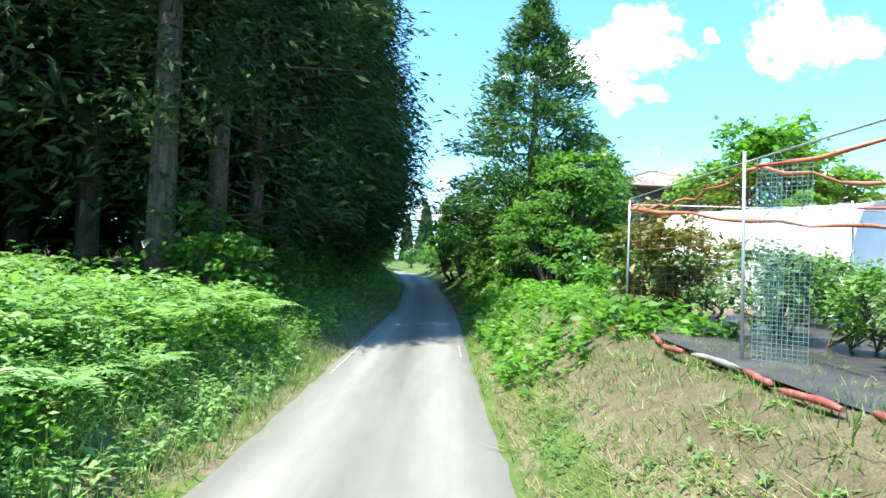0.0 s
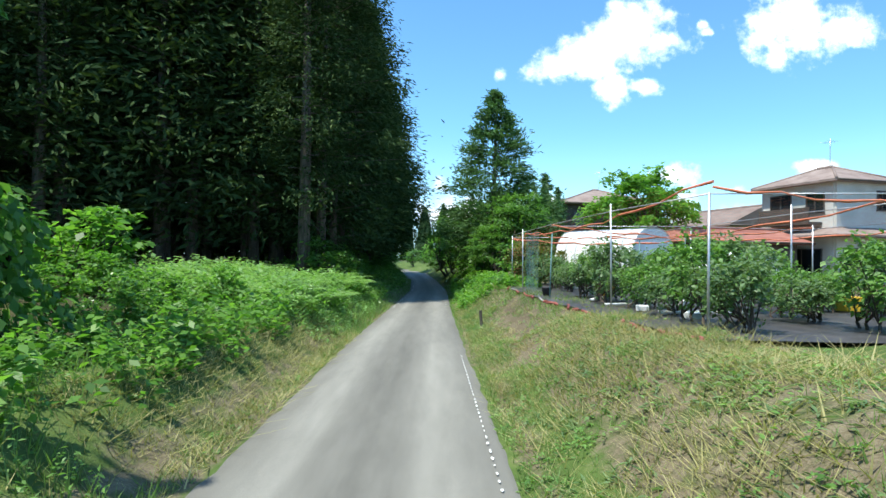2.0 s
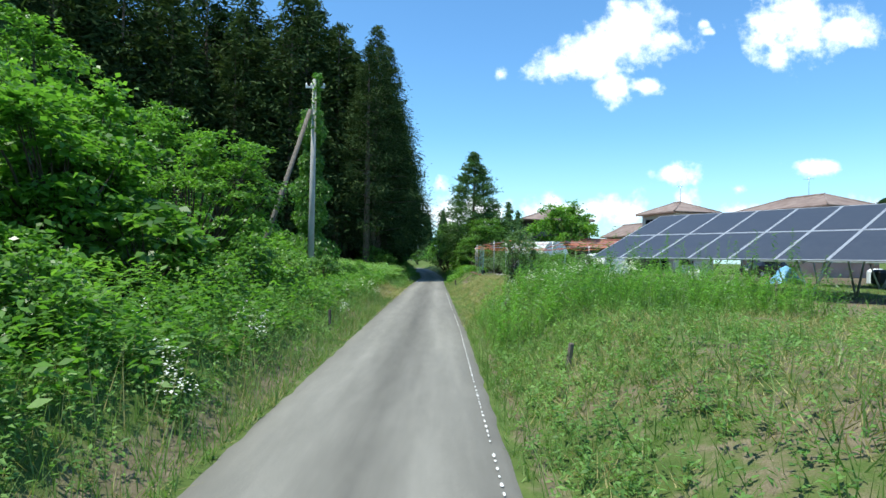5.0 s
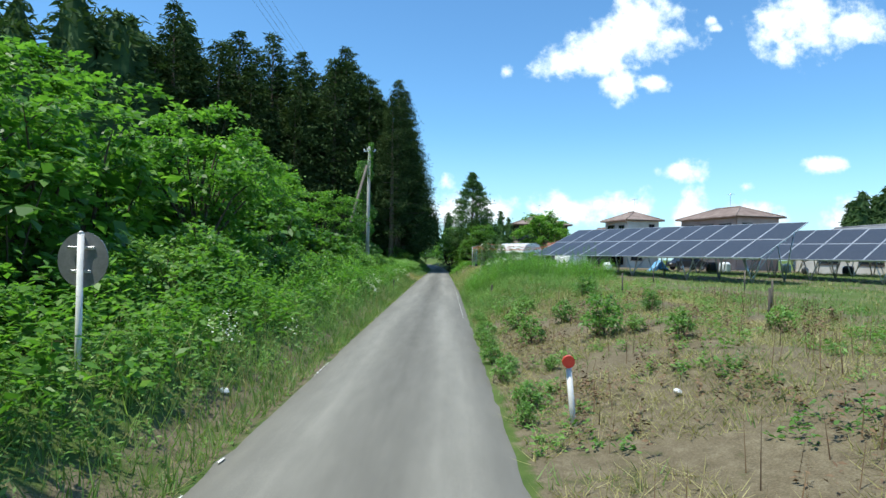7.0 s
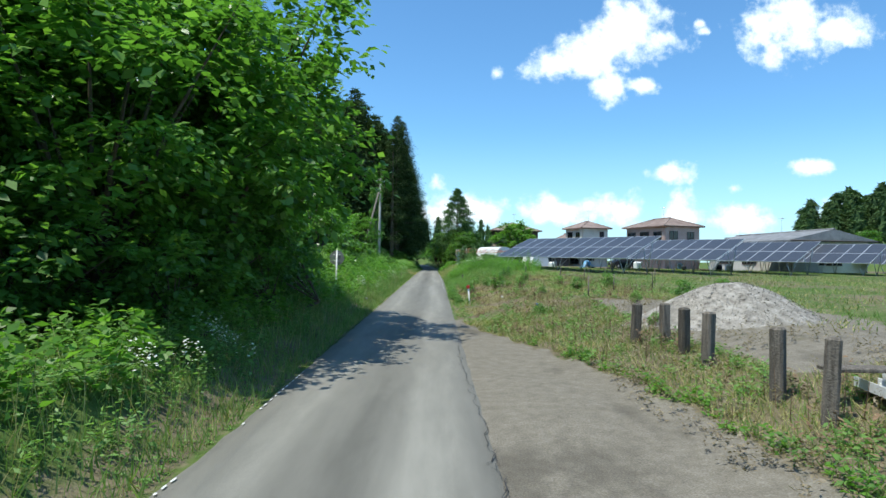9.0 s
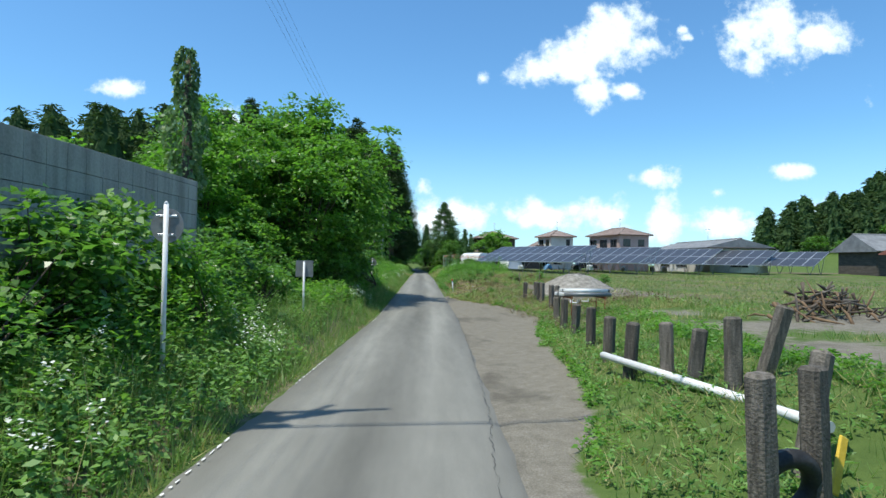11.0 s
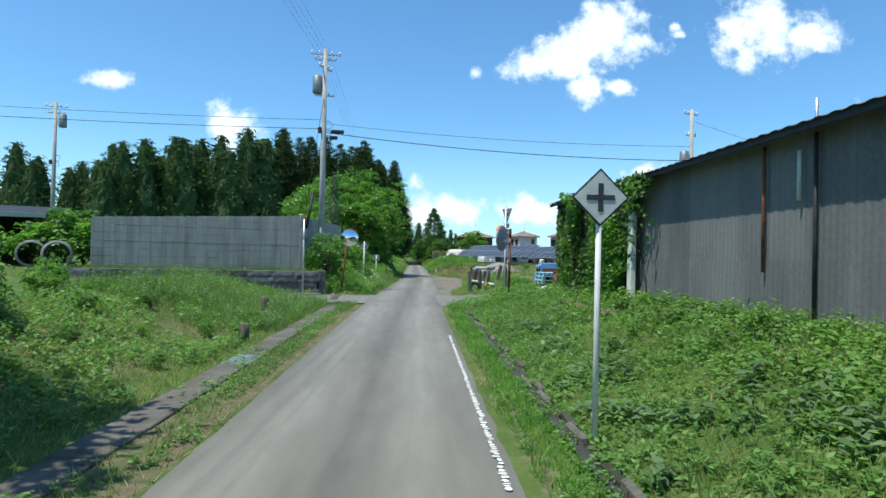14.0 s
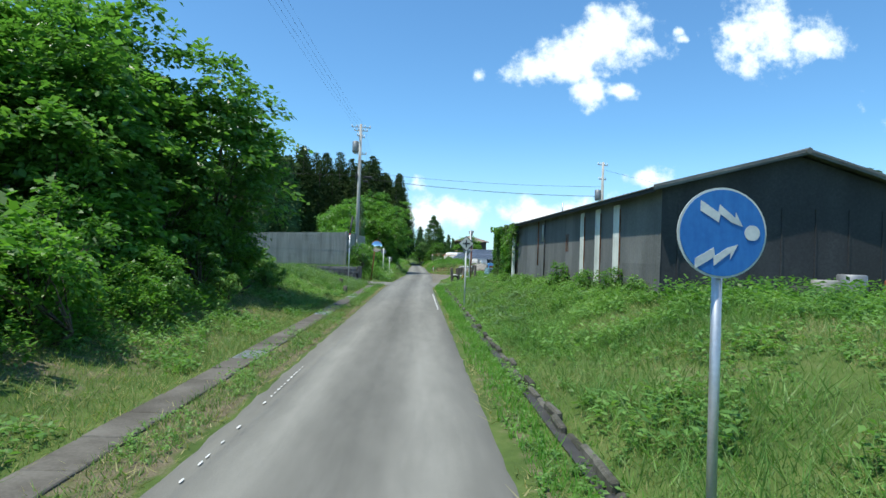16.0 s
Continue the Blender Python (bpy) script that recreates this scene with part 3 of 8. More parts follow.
def crack(pts, w=0.03, seed=0, wander=0.05):
    """A jagged tarry crack that comes and goes along its line."""
    fine = []
    rc = random.Random(seed)
    for (x0, y0), (x1, y1) in zip(pts, pts[1:]):
        n = max(3, int(math.hypot(x1 - x0, y1 - y0) / 0.09))
        for k in range(n):
            x, y = x0 + (x1 - x0) * k / n, y0 + (y1 - y0) * k / n
            fine.append((x + wander * noise.noise((x * 3, y * 3, seed)) + rc.uniform(-0.02, 0.02), y + wander * noise.noise((x * 3, y * 3, seed + 5)) + rc.uniform(-0.02, 0.02)))
    fine.append(pts[-1])
    g = Geo()
    for i in range(len(fine) - 1):
        a, b = Vector((*fine[i], 0.0285)), Vector((*fine[i + 1], 0.0285))
        ka, kb = (max(0.12, 0.75 + 0.9 * noise.noise((j * 0.37, seed * 1.7, 1)) + 0.6 * noise.noise((j * 1.3, seed, 4))) for j in (i, i + 1))
        if ka < 0.2 and kb < 0.2:
            continue
        s = (b - a).normalized().cross(Vector((0, 0, 1))) * w / 2
        g.add([a - s * ka, b - s * kb, b + s * kb, a + s * ka], [(0, 1, 2, 3)])
    solid("road_crack", g, M_TAR, "thin dark crack in the asphalt", "crack", kind="structure")


crack([(0.95, -97.5), (0.9, -95.5), (0.75, -93), (0.72, -90), (0.9, -88.5), (1.2, -84), (1.4, -77), (1.5, -70)], 0.009, 1, 0.045)
crack([(1.5, -72), (1.42, -68), (1.3, -64), (1.4, -61), (1.28, -58)], 0.012, 9, 0.1)
for j, (x0, y0, x1, y1, w) in enumerate(((-1.95, -94.5, -1.25, -94.42, 0.06), (-1.8, -94.22, -1.15, -94.28, 0.045), (-1.6, -93.95, -1.1, -93.98, 0.04), (-1.45, -94.5, -1.4, -94.2, 0.05), (0.0, -94.6, 0.9, -94.8, 0.05), (0.3, -94.5, 0.85, -94.5, 0.04), (-0.1, -96.4, 0.9, -96.2, 0.045), (0.4, -96.3, 0.8, -96.0, 0.05), (-2.2, -96.6, -1.5, -96.5, 0.06), (-1.2, -93.1, 0.2, -93.3, 0.02), (0.5, -95.3, 0.9, -95.25, 0.05))):
    crack([(x0, y0), ((x0 + x1) / 2, (y0 + y1) / 2 + 0.06 * math.sin(j * 2.3)), (x1, y1)], w, 30 + j, 0.12)


# ---- plants ----
def grow_cedar(name, h, rad, n, seed, foliage, leaf=0.42, base=0.12, lean=0.0, trunk_r=0.22, droop=0.35, fall=0.72, whorl=6.5, tuft=0.0):
    """A conifer: tapered trunk, limbs in whorls, drooping sprays along every limb that end in a tuft."""
    rng = np.random.default_rng(seed)
    root = thing(name, "", "")
    g = Geo().tube([(0, 0, -0.4), (0, 0, h * 0.3), (lean * 0.5, 0, h * 0.65), (lean, 0, h * 0.98)], [trunk_r * 1.25, trunk_r, trunk_r * 0.6, 0.02], 9)
    limbs, cs, al = g, [], []
    count = int(h * whorl)
    for i in range(count):
        f = base + (1 - base) * (i / count) ** 0.9
        z = f * h
        reach = rad * (1 - f) ** fall * (0.55 + 0.45 * min(1, (f - base) * 7)) * rng.uniform(0.66, 1.12) + 0.12
        a = i * 2.4 + rng.uniform(-0.5, 0.5)
        rise = rng.uniform(-0.15, 0.35) * (0.4 + f)
        tip = np.array([math.cos(a) * reach, math.sin(a) * reach, z + reach * rise])
        start = np.array([lean * f, 0, z])
        if reach > 0.7 and i % (2 if n > 5000 else 5) == 0:
            limbs.tube([start, start + (tip - start) * 0.8], [0.035 + 0.02 * reach / rad, 0.008], 4, False)
        m = max(5, int(n / count * (0.35 + 1.3 * reach / rad)))
        t = rng.uniform(0.18, 1.02, m) ** 0.62
        wide = 0.11 + 0.13 * reach
        if tuft:
            t = np.where(rng.uniform(0, 1, m) < 0.6, 1 - 0.34 * rng.uniform(0, 1, m), t)
            wide = 0.14 + tuft * min(reach, 2.6)
        c = start + np.outer(t, tip - start) + rng.normal(0, 1, (m, 3)) * wide * np.array([1, 1, 0.55])
        c[:, 2] -= droop * (t * reach) ** 1.3 * 0.28
        cs.append(c)
        out = np.tile((tip - start) / (np.linalg.norm(tip - start) + 1e-6), (m, 1)) + np.array([0, 0, -droop])
        al.append(out)
    cs, al = np.concatenate(cs), np.concatenate(al)
    if n < 3000:
        rows = []
        for k in range(13):
            f = base + (1.01 - base) * k / 12
            rows.append([(rad * 0.80 * (1.01 - f) ** fall * (0.82 + 0.40 * noise.noise((3.1 * math.cos(a), 3.1 * math.sin(a), k * 1.9 + seed))) * math.cos(a) + lean * f, rad * 0.80 * (1.01 - f) ** fall * (0.82 + 0.40 * noise.noise((3.1 * math.cos(a), 3.1 * math.sin(a), k * 1.9 + seed))) * math.sin(a), f * h + 0.35 * noise.noise((a, k, seed))) for a in np.linspace(0, 2 * math.pi, 17)])
        part("inner_foliage", Geo().sheet(rows), foliage, root)
    part("trunk", limbs, M_BARK, root)
    part("crown", quick_mesh("crown", kites(cs, leaf, 0.25, 0.3, rng, al, 0.7), 4, foliage), None, root)
    return root


def grow_broadleaf(name, h, rad, n, seed, foliage, leaf=0.16, low=0.25, stems=1, clumps=55, flat=0.8, stout=1.0):
    """A leafy tree or shrub: forked limbs that end in clumps of leaves, with gaps between the clumps."""
    rng = np.random.default_rng(seed)
    root = thing(name, "", "")
    wood = Geo()
    mid = np.array([0, 0, h * (low + 1) / 2])
    ext = np.array([rad, rad, h * (1 - low) / 2])
    tips = []
    while len(tips) < clumps:
        v = rng.normal(size=3)
        v /= np.linalg.norm(v)
        r = rng.uniform(0.35, 1.0) ** 0.5
        p = mid + v * ext * r * (0.82 + 0.36 * noise.noise((v[0] * 1.6 + seed, v[1] * 1.6, v[2] * 1.6)))
        tips.append(p)
    fork = [np.array([rng.normal(0, 0.05), rng.normal(0, 0.05), h * low * 0.9]) for _ in range(stems)]
    tr = (0.006 + 0.017 * h) * stout
    for k in range(stems):
        if stems > 1:
            fork[k] += np.array([rng.normal(0, rad * 0.3), rng.normal(0, rad * 0.3), 0])
        wood.tube([(fork[k][0] * 0.4, fork[k][1] * 0.4, -0.3), fork[k]], [tr, tr * 0.75], 7)
    cs, ways = [], []
    for i, p in enumerate(tips):
        f = fork[i % stems]
        if i % (2 if clumps < 100 else 8) == 0:
            m = f + (p - f) * 0.5 + np.array([0, 0, 0.08 * h]) * rng.uniform(0, 1)
            if name == "sapling":
                part("branch", Geo().tube([f, m, p], [tr * 0.5, tr * 0.28, 0.006], 5, False), M_TWIG, root)
            else:
                wood.tube([f, m, p], [tr * 0.5, tr * 0.28, 0.006], 5, False)
        m = n // clumps
        c = rng.uniform(0.20, 0.40) * rad
        away = (p - mid) / (np.linalg.norm(p - mid) + 1e-6)
        shoots = away * 0.55 + unit(6, rng) * np.array([1, 1, 0.45])
        shoots /= np.linalg.norm(shoots, axis=1)[:, None]
        k = rng.integers(0, 6, m)
        t = rng.uniform(0.05, 1.0, m) ** 0.75
        side = np.cross(shoots, np.array([0, 0, 1.0]))
        side /= np.linalg.norm(side, axis=1)[:, None] + 1e-6
        w = np.where(rng.uniform(0, 1, m) < 0.5, -1.0, 1.0)[:, None]
        q = p - away * c * 0.35 + shoots[k] * (t * c)[:, None] + side[k] * w * leaf * 0.55 + rng.normal(0, leaf * 0.35 + 0.05 * c, (m, 3))
        q[:, 2] = p[2] + (q[:, 2] - p[2]) * flat - 0.25 * c * t * t
        cs.append(q)
        ways.append(side[k] * w * 0.8 + shoots[k] * 0.7 + np.array([0, 0, -0.3]))
    cs, ways = np.concatenate(cs), np.concatenate(ways)
    part("trunk", wood, M_TWIG, root)
    part("crown", quick_mesh("crown", kites(cs, leaf, 0.6, 0.62, rng, ways, 0.55), 4, foliage), None, root)
    return root


def plant(kinds, spots, label, category, group):
    """Copies of the given plants at spots of (kind, x, y, scale, turn[, height above the soil])."""
    for i, (k, x, y, s, a, *dz) in enumerate(spots):
        ob = copy_thing(kinds[k], pose(x, y, ground_z(x, y, False) + (dz[0] if dz else 0), 0, 0, a))
        ob.scale = (s, s, s * (1 + 0.12 * math.sin(i * 2.7)))
        tagged(ob, label, category, group)


def retire(kinds):
    for ob in kinds:
        for o in (*ob.children_recursive, ob):
            bpy.data.objects.remove(o)


rnd = random.Random(5)
cedar_near = [grow_cedar("cedar_tree", 22.5, 6.3, 20000, 11, M_CEDAR, 0.30, 0.09, 0.1, fall=0.84, tuft=0.16), grow_cedar("cedar_tree", 20, 3.6, 19000, 14, M_CEDAR, 0.24, 0.24, -0.1, 0.26, tuft=0.15)]
cedars = [grow_cedar("cedar_tree", 21, 5.0, 6200, 12 + i, M_CEDAR, 0.52, 0.07 + 0.05 * i, 0.2 * i - 0.2, fall=0.66, tuft=0.2) for i in range(2)]
cedar_far = [grow_cedar("cedar_tree", 20.5, 5.4, 1900, 21 + i, M_FAR, 0.98, 0.05, fall=0.58, tuft=0.22) for i in range(3)]
cedar_hill = [grow_cedar("cedar_tree", 19, 5.2, 420, 26 + i, M_FAR, 2.5, 0.04, fall=0.48) for i in range(2)]
near, mid = [], []
for j, y in enumerate(np.arange(15.5, 74, 3.2)):
    for k in range(3):
        x = left_edge(y) - 4.0 - 3.4 * k - rnd.uniform(-0.5, 0.5)
        (near if k == 0 and y < 36 else mid).append((0 if k == 0 and y < 36 else rnd.randrange(2), x, y + rnd.uniform(-0.9, 0.9), rnd.uniform(0.94, 1.04) * (1 + 0.06 * k), rnd.uniform(0, 360)))
near.append((1, -6.4, 13.4, 1.0, 0))
near += [(1, -10.5, 17.5, 1.05, 100)]
near += [(1, -21, 9.5, 1.0, 10), (1, -20.5, 14, 1.05, 80), (1, -25, 6, 1.0, 130), (1, -18, 18, 1.05, 250)]
near += [(1, -13.6, 14.5, 1.0, 200), (1, -17.5, 11, 0.95, 30), (1, -9.6, 20.5, 1.1, 300), (1, -14.5, 20, 1.1, 60)]
for x, y in ((-25, 11), (-29, 1), (-29, 7), (-33, -4), (-33, 2), (-37, -6), (-12.5, 25)):
    mid.append((rnd.randrange(2), x, y, rnd.uniform(0.92, 1.1), rnd.uniform(0, 360)))
for x in np.arange(-14, -30, -3.6):
    for k in range(-1, 4):
        mid.append((rnd.randrange(2), x + rnd.uniform(-1, 1), 19 + (x + 14) * 0.74 + 4.2 * k + rnd.uniform(-1, 1), rnd.uniform(1.12, 1.22), rnd.uniform(0, 360)))
plant(cedar_near, near, "tall dark green cedar at the edge of the wood", "tree", "cedars along the lane")
plant(cedars, mid, "tall dark green cedar inside the wood", "tree", "cedars inside the wood")
spots = []
for x in np.arange(-30, -53, -3.5):
    for y in np.arange(-40, 60, 4.4):
        line = 11 + (x + 5) * 0.74
        if line < y < line + 19:
            spots.append((rnd.randrange(3), x + rnd.uniform(-1.5, 1.5), y + rnd.uniform(-1.8, 1.8), curve(x, (-53, -43, -30), (0.8, 0.98, 1.14)) * rnd.uniform(0.94, 1.06), rnd.uniform(0, 360)))
for x in np.arange(-52, -118, -5.2):
    for y in np.arange(-40, 60, 6.5):
        if -14 + (x + 52) * 0.3 < y < 0 + (x + 52) * 0.3:
            spots.append((rnd.randrange(3), x + rnd.uniform(-2, 2), y + rnd.uniform(-2, 2), rnd.uniform(0.74, 0.92), rnd.uniform(0, 360)))
for x in np.arange(-50, 14, 5):
    spots.append((rnd.randrange(3), x, 150 + rnd.uniform(-8, 8), rnd.uniform(0.55, 0.8), rnd.uniform(0, 360)))
plant(cedar_far, spots, "dark cedar of the wood on the rise", "tree", "cedars of the far wood")
spots = []
for k in range(7):
    for j in range(24):
        x, y = 125 + 6.2 * j + 3.6 * k + rnd.uniform(-2, 2), 124 - 3.9 * j + 6.3 * k + rnd.uniform(-2, 2)
        spots.append((rnd.randrange(2), x, y, rnd.uniform(0.8, 1.12), rnd.uniform(0, 360), -1.0))
plant(cedar_hill, spots, "dark tree of the wood on the far hill", "tree", "trees of the far hill")
firs = [grow_cedar("fir_tree", 12.9, 5.5, 23000, 31, M_FIR, 0.34, 0.08, 0.1, 0.18, -0.05, 0.86, 12, 0.10), grow_cedar("fir_tree", 8, 1.6, 2200, 32, M_FIR, 0.36, 0.1, 0.0, 0.1, 0.1)]
plant(firs, [(0, 3.7, 26.5, 1.0, 20)], "tall green fir with a pointed top beside the lane", "tree", "")
plant(firs, [(1, 8.2, 32, 1.0, 0), (1, 9.6, 34, 0.85, 70)], "slim young fir behind the garden", "tree", "slim firs")

broad = [grow_broadleaf("broadleaf_tree", 8.6, 3.9, 13500, 41, M_BROAD, 0.205, 0.06, 1, 120, 0.62), grow_broadleaf("broadleaf_tree", 8.8, 3.4, 10500, 42, M_BROAD, 0.205, 0.05, 2, 95, 0.62), grow_broadleaf("broadleaf_tree", 8.8, 3.9, 20000, 46, M_BUSH, 0.235, 0.03, 2, 150, 0.7), grow_broadleaf("broadleaf_tree", 5.2, 2.5, 6000, 43, M_VINE, 0.20, 0.10, 2, 75, 0.7), grow_broadleaf("broadleaf_tree", 5.4, 2.4, 8000, 44, M_BUSH, 0.17, 0.05, 2, 80), grow_broadleaf("broadleaf_tree", 6.2, 2.7, 6200, 45, M_VINE, 0.20, 0.16, 3, 80, 0.65)]
# the last three, left of x = -9, are added to block sky light
plant(broad, [(0, -4.8, -61.8, 1.2, 0), (1, -5.0, -57.6, 1.05, 50), (0, -5.4, -65.6, 1.0, 140), (0, -8.8, -67.2, 0.9, 20), (3, -7.0, -71.4, 0.82, 200), (2, -7.4, -62.4, 1.05, 90), (4, -7.8, -59.5, 0.95, 10), (4, -9.2, -67, 1.1, 50), (4, -10.4, -61.5, 1.4, 120), (4, -9.6, -56, 1.3, 200)], "leafy broadleaf tree leaning over the lane", "tree", "roadside trees")
plant(broad, [(2, -8.4, -116.8, 1.0, 0), (2, -12.4, -119.5, 1.2, 80), (2, -13.2, -112.5, 1.0, 200), (2, -15.8, -125.0, 1.2, 140), (2, -10.9, -122.5, 1.05, 33), (4, -8.6, -119.5, 0.9, 70), (4, -7.6, -115, 0.6, 10)], "leafy broadleaf tree on the grassy bank", "tree", "trees on the bank")
plant(broad, [(3, 12.9, 24.3, 1.55, 0), (3, 14.6, 26.5, 1.4, 130)], "round-crowned green garden tree", "tree", "garden trees")
plant(broad, [(4, 4.7, 23.0, 1.12, 40), (4, 5.4, 28, 1.2, 10), (4, 3.4, 21.8, 0.75, 77), (4, 5.0, 33, 1.2, 200), (4, 1.7, 36, 0.9, 20), (4, 1.0, 45, 1.2, 20), (4, 4, 42, 1.5, 130)], "bushy green tree round the foot of the fir", "tree", "bushy trees by the fir")
plant(broad, [(5, -8.6, -44, 1.0, 30), (5, -7.2, -39.5, 0.95, 160), (1, -11.5, -34, 0.75, 0), (5, -8.0, -32, 0.85, 77), (3, -9, -27, 1.1, 77), (1, -12, -22, 0.9, 240), (5, -7.4, -48.5, 0.85, 300), (1, -12.5, -50, 0.7, 30), (5, -7.2, -54, 0.8, 20), (3, -10, -66, 0.95, 0), (3, -8, -72, 0.95, 100), (3, -8.2, -80, 0.8, 10), (1, -13, -12, 0.9, 11), (1, -6.7, -20.8, 0.68, 140), (3, -9.4, -24.5, 1.1, 10)], "tangled young tree in the roadside thicket", "tree", "young trees of the thicket")

shrubs = [grow_broadleaf("shrub", 2.3, 1.5, 2700, 51 + i, (M_SHRUB, M_VINE, M_WEED, M_BUSH)[i], 0.125 + 0.012 * i, 0.02, 4, 46, 0.7) for i in range(4)]
back_shrubs = [grow_broadleaf("shrub", 2.4, 1.6, 900, 56 + i, (M_SHRUB, M_BUSH, M_VINE)[i], 0.24, 0.02, 4, 34, 0.7) for i in range(3)]
front, back = [], []
y = -87.5
while y < 2:
    l = left_edge(y)
    for k, off in enumerate((3.3, 5.0, 7.2)):
        if rnd.random() < (0.8 if k == 0 else 0.9):
            tall = curve(y, (-88, -75, -62, -52, -46, -38, -28, -20, -8, 8), (0.75, 0.8, 0.7, 0.9, 1.05, 1.15, 1.05, 0.9, 0.85, 0.75)) * (0.58 + 0.28 * k)
            (front if k == 0 else back).append((rnd.randrange(4 if k == 0 else 3), l - off + rnd.uniform(-0.5, 0.5), y + rnd.uniform(-0.7, 0.7), tall * rnd.uniform(0.55, 1.5), rnd.uniform(0, 360)))
    y += 2.05
plant(shrubs, front, "dense green shrub of the roadside thicket", "shrub", "shrubs of the thicket")
plant(back_shrubs, back, "dense green shrub deep in the thicket", "shrub", "back shrubs of the thicket")
plant(shrubs, [(1, -5.5, -86.2, 1.0, 0), (0, -5.3, -88.5, 0.95, 90), (3, -4.9, -84.6, 1.05, 130), (2, -5.2, -82.6, 1.1, 210), (2, -4.6, -86.9, 0.6, 40), (1, -4.2, -82, 0.8, 10), (3, -4.6, -78.5, 0.95, 0), (0, -4.4, -75, 0.9, 50)], "green shrub beside the block wall", "shrub", "shrubs by the wall")
plant(shrubs, [(3, -3.9, -66.2, 0.85, 10), (3, -4.2, -64.4, 1.05, 80), (0, -4.0, -62.4, 1.0, 150), (3, -4.1, -60.3, 1.05, 220), (3, -4.3, -58.2, 1.1, 300), (0, -4.6, -56.0, 0.95, 20), (3, -5.4, -67.8, 1.1, 70)], "dark green shrub in the shade below the roadside trees", "shrub", "shrubs below the roadside trees")
plant(shrubs, [(1, -6.4, -129.5, 0.95, 0), (0, -7.2, -127.6, 1.15, 60), (1, -6.9, -132.2, 1.15, 120), (2, -7.8, -134.6, 1.3, 200), (0, -6.4, -124.8, 0.85, 250), (1, -8.0, -124.0, 1.2, 300), (1, -6.5, -135.2, 0.9, 30), (0, -7.4, -120.2, 1.1, 90), (3, -7.2, -117.4, 1.0, 10)], "bushy green thicket shrub below the bank trees", "shrub", "thicket shrubs below the bank trees")
plant(back_shrubs, [(2, -15.9, -90.6, 1.1, 20), (0, -17.4, -90.0, 1.25, 80), (2, -19.0, -90.6, 1.2, 150), (1, -20.6, -92.5, 0.9, 210), (2, -16.4, -95.4, 0.5, 10), (0, -14.6, -96.5, 0.55, 60), (2, -18.0, -97.0, 0.7, 70)], "bright green shrub at the end of the block wall", "shrub", "shrubs at the wall's end")
plant(back_shrubs, [(i % 3, -9.2 - 1.2 * math.sin(i * 2.1), yy, 1.0 + 0.3 * math.sin(i * 1.7), 61 * i) for i, yy in enumerate(np.arange(-140, -110, 2.1))], "tall green thicket shrub on the bank", "shrub", "thicket shrubs on the bank")
plant(back_shrubs, [(0, 3.0, 22.5, 0.9, 0), (1, 4.6, 20.2, 1.0, 40), (2, 5.0, 17.6, 0.8, 90), (1, 3.4, 28, 1.0, 70), (2, 2.2, 32, 0.9, 0), (1, 5.4, 24.6, 1.4, 200), (2, 1.6, 40, 1.0, 0), (0, 0.8, 50, 1.2, 0), (1, -0.5, 62, 1.3, 0)], "bushy green shrub round the foot of the fir", "shrub", "shrubs by the fir")
plant(back_shrubs, [(i % 3, -26 + 5.1 * i, 104 + 5 * math.sin(i * 1.7), 2.0 + 0.5 * math.sin(i * 2.9), 40 * i) for i in range(10)], "pale green bushes where the lane bends away", "shrub", "bushes at the lane's far bend")
plant(shrubs, [(0, -6.3, -113.5, 0.55, 0), (2, -7.4, -111, 0.6, 20), (3, -8.8, -114, 0.9, 60), (1, -7.0, -116.5, 0.7, 200), (0, -8.2, -121, 0.75, 10), (1, -6.9, -124.5, 0.6, 80), (2, -7.6, -128, 0.75, 0), (3, -9.5, -130, 1.0, 44), (1, -8.8, -134, 0.9, 0), (0, -12, -125, 1.2, 0), (2, -13, -132, 1.2, 0), (1, -7.0, -131, 0.7, 20), (2, -6.6, -134.5, 0.6, 60), (1, -7.4, -137, 0.8, 90), (2, -6.2, -120.5, 0.5, 20), (1, -6.0, -126.5, 0.5, 70), (1, -8.4, -107, 0.4, 60), (3, -9.2, -110.5, 0.6, 100), (1, -6.6, -118, 0.5, 5), (2, -6.4, -114.8, 0.4, 55)] + [(i % 3, -4.6 - 1.1 * (i % 5) - 0.3 * math.sin(i * 3.1), -98.3 - 1.25 * (i // 2) + 0.4 * math.sin(i * 1.9), 0.17 + 0.07 * math.sin(i * 2.7), 41 * i) for i in range(22)], "low green bush on the grassy bank", "shrub", "bushes on the bank")
plant(back_shrubs, [(i % 3, left_edge(yy) - 2.6 - 1.2 * (i % 3), yy, 0.75 + 0.3 * math.sin(i * 1.9), 47 * i) for i, yy in enumerate(np.arange(12.6, 52, 1.5))], "dark green undergrowth shrub at the wood's edge", "shrub", "undergrowth of the wood")
plant(back_shrubs, [(i % 3, 119 + 5.5 * i, 121 - 3.5 * i + 3 * math.sin(i), 2.9 + 0.7 * math.sin(i * 2.3), 40 * i, -0.5) for i in range(20)], "leafy undergrowth below the far wood", "shrub", "undergrowth of the far wood")
plant(back_shrubs, [(i % 3, -7.5 - 1.75 * i, 25.5 - 0.62 * i + 1.2 * math.sin(i * 2.3), 1.55 + 0.3 * math.sin(i * 1.9), 53 * i) for i in range(17)], "dark undergrowth deep inside the cedar wood", "shrub", "undergrowth inside the wood")
retire(cedar_near + cedars + cedar_far + cedar_hill + firs + broad + shrubs + back_shrubs)


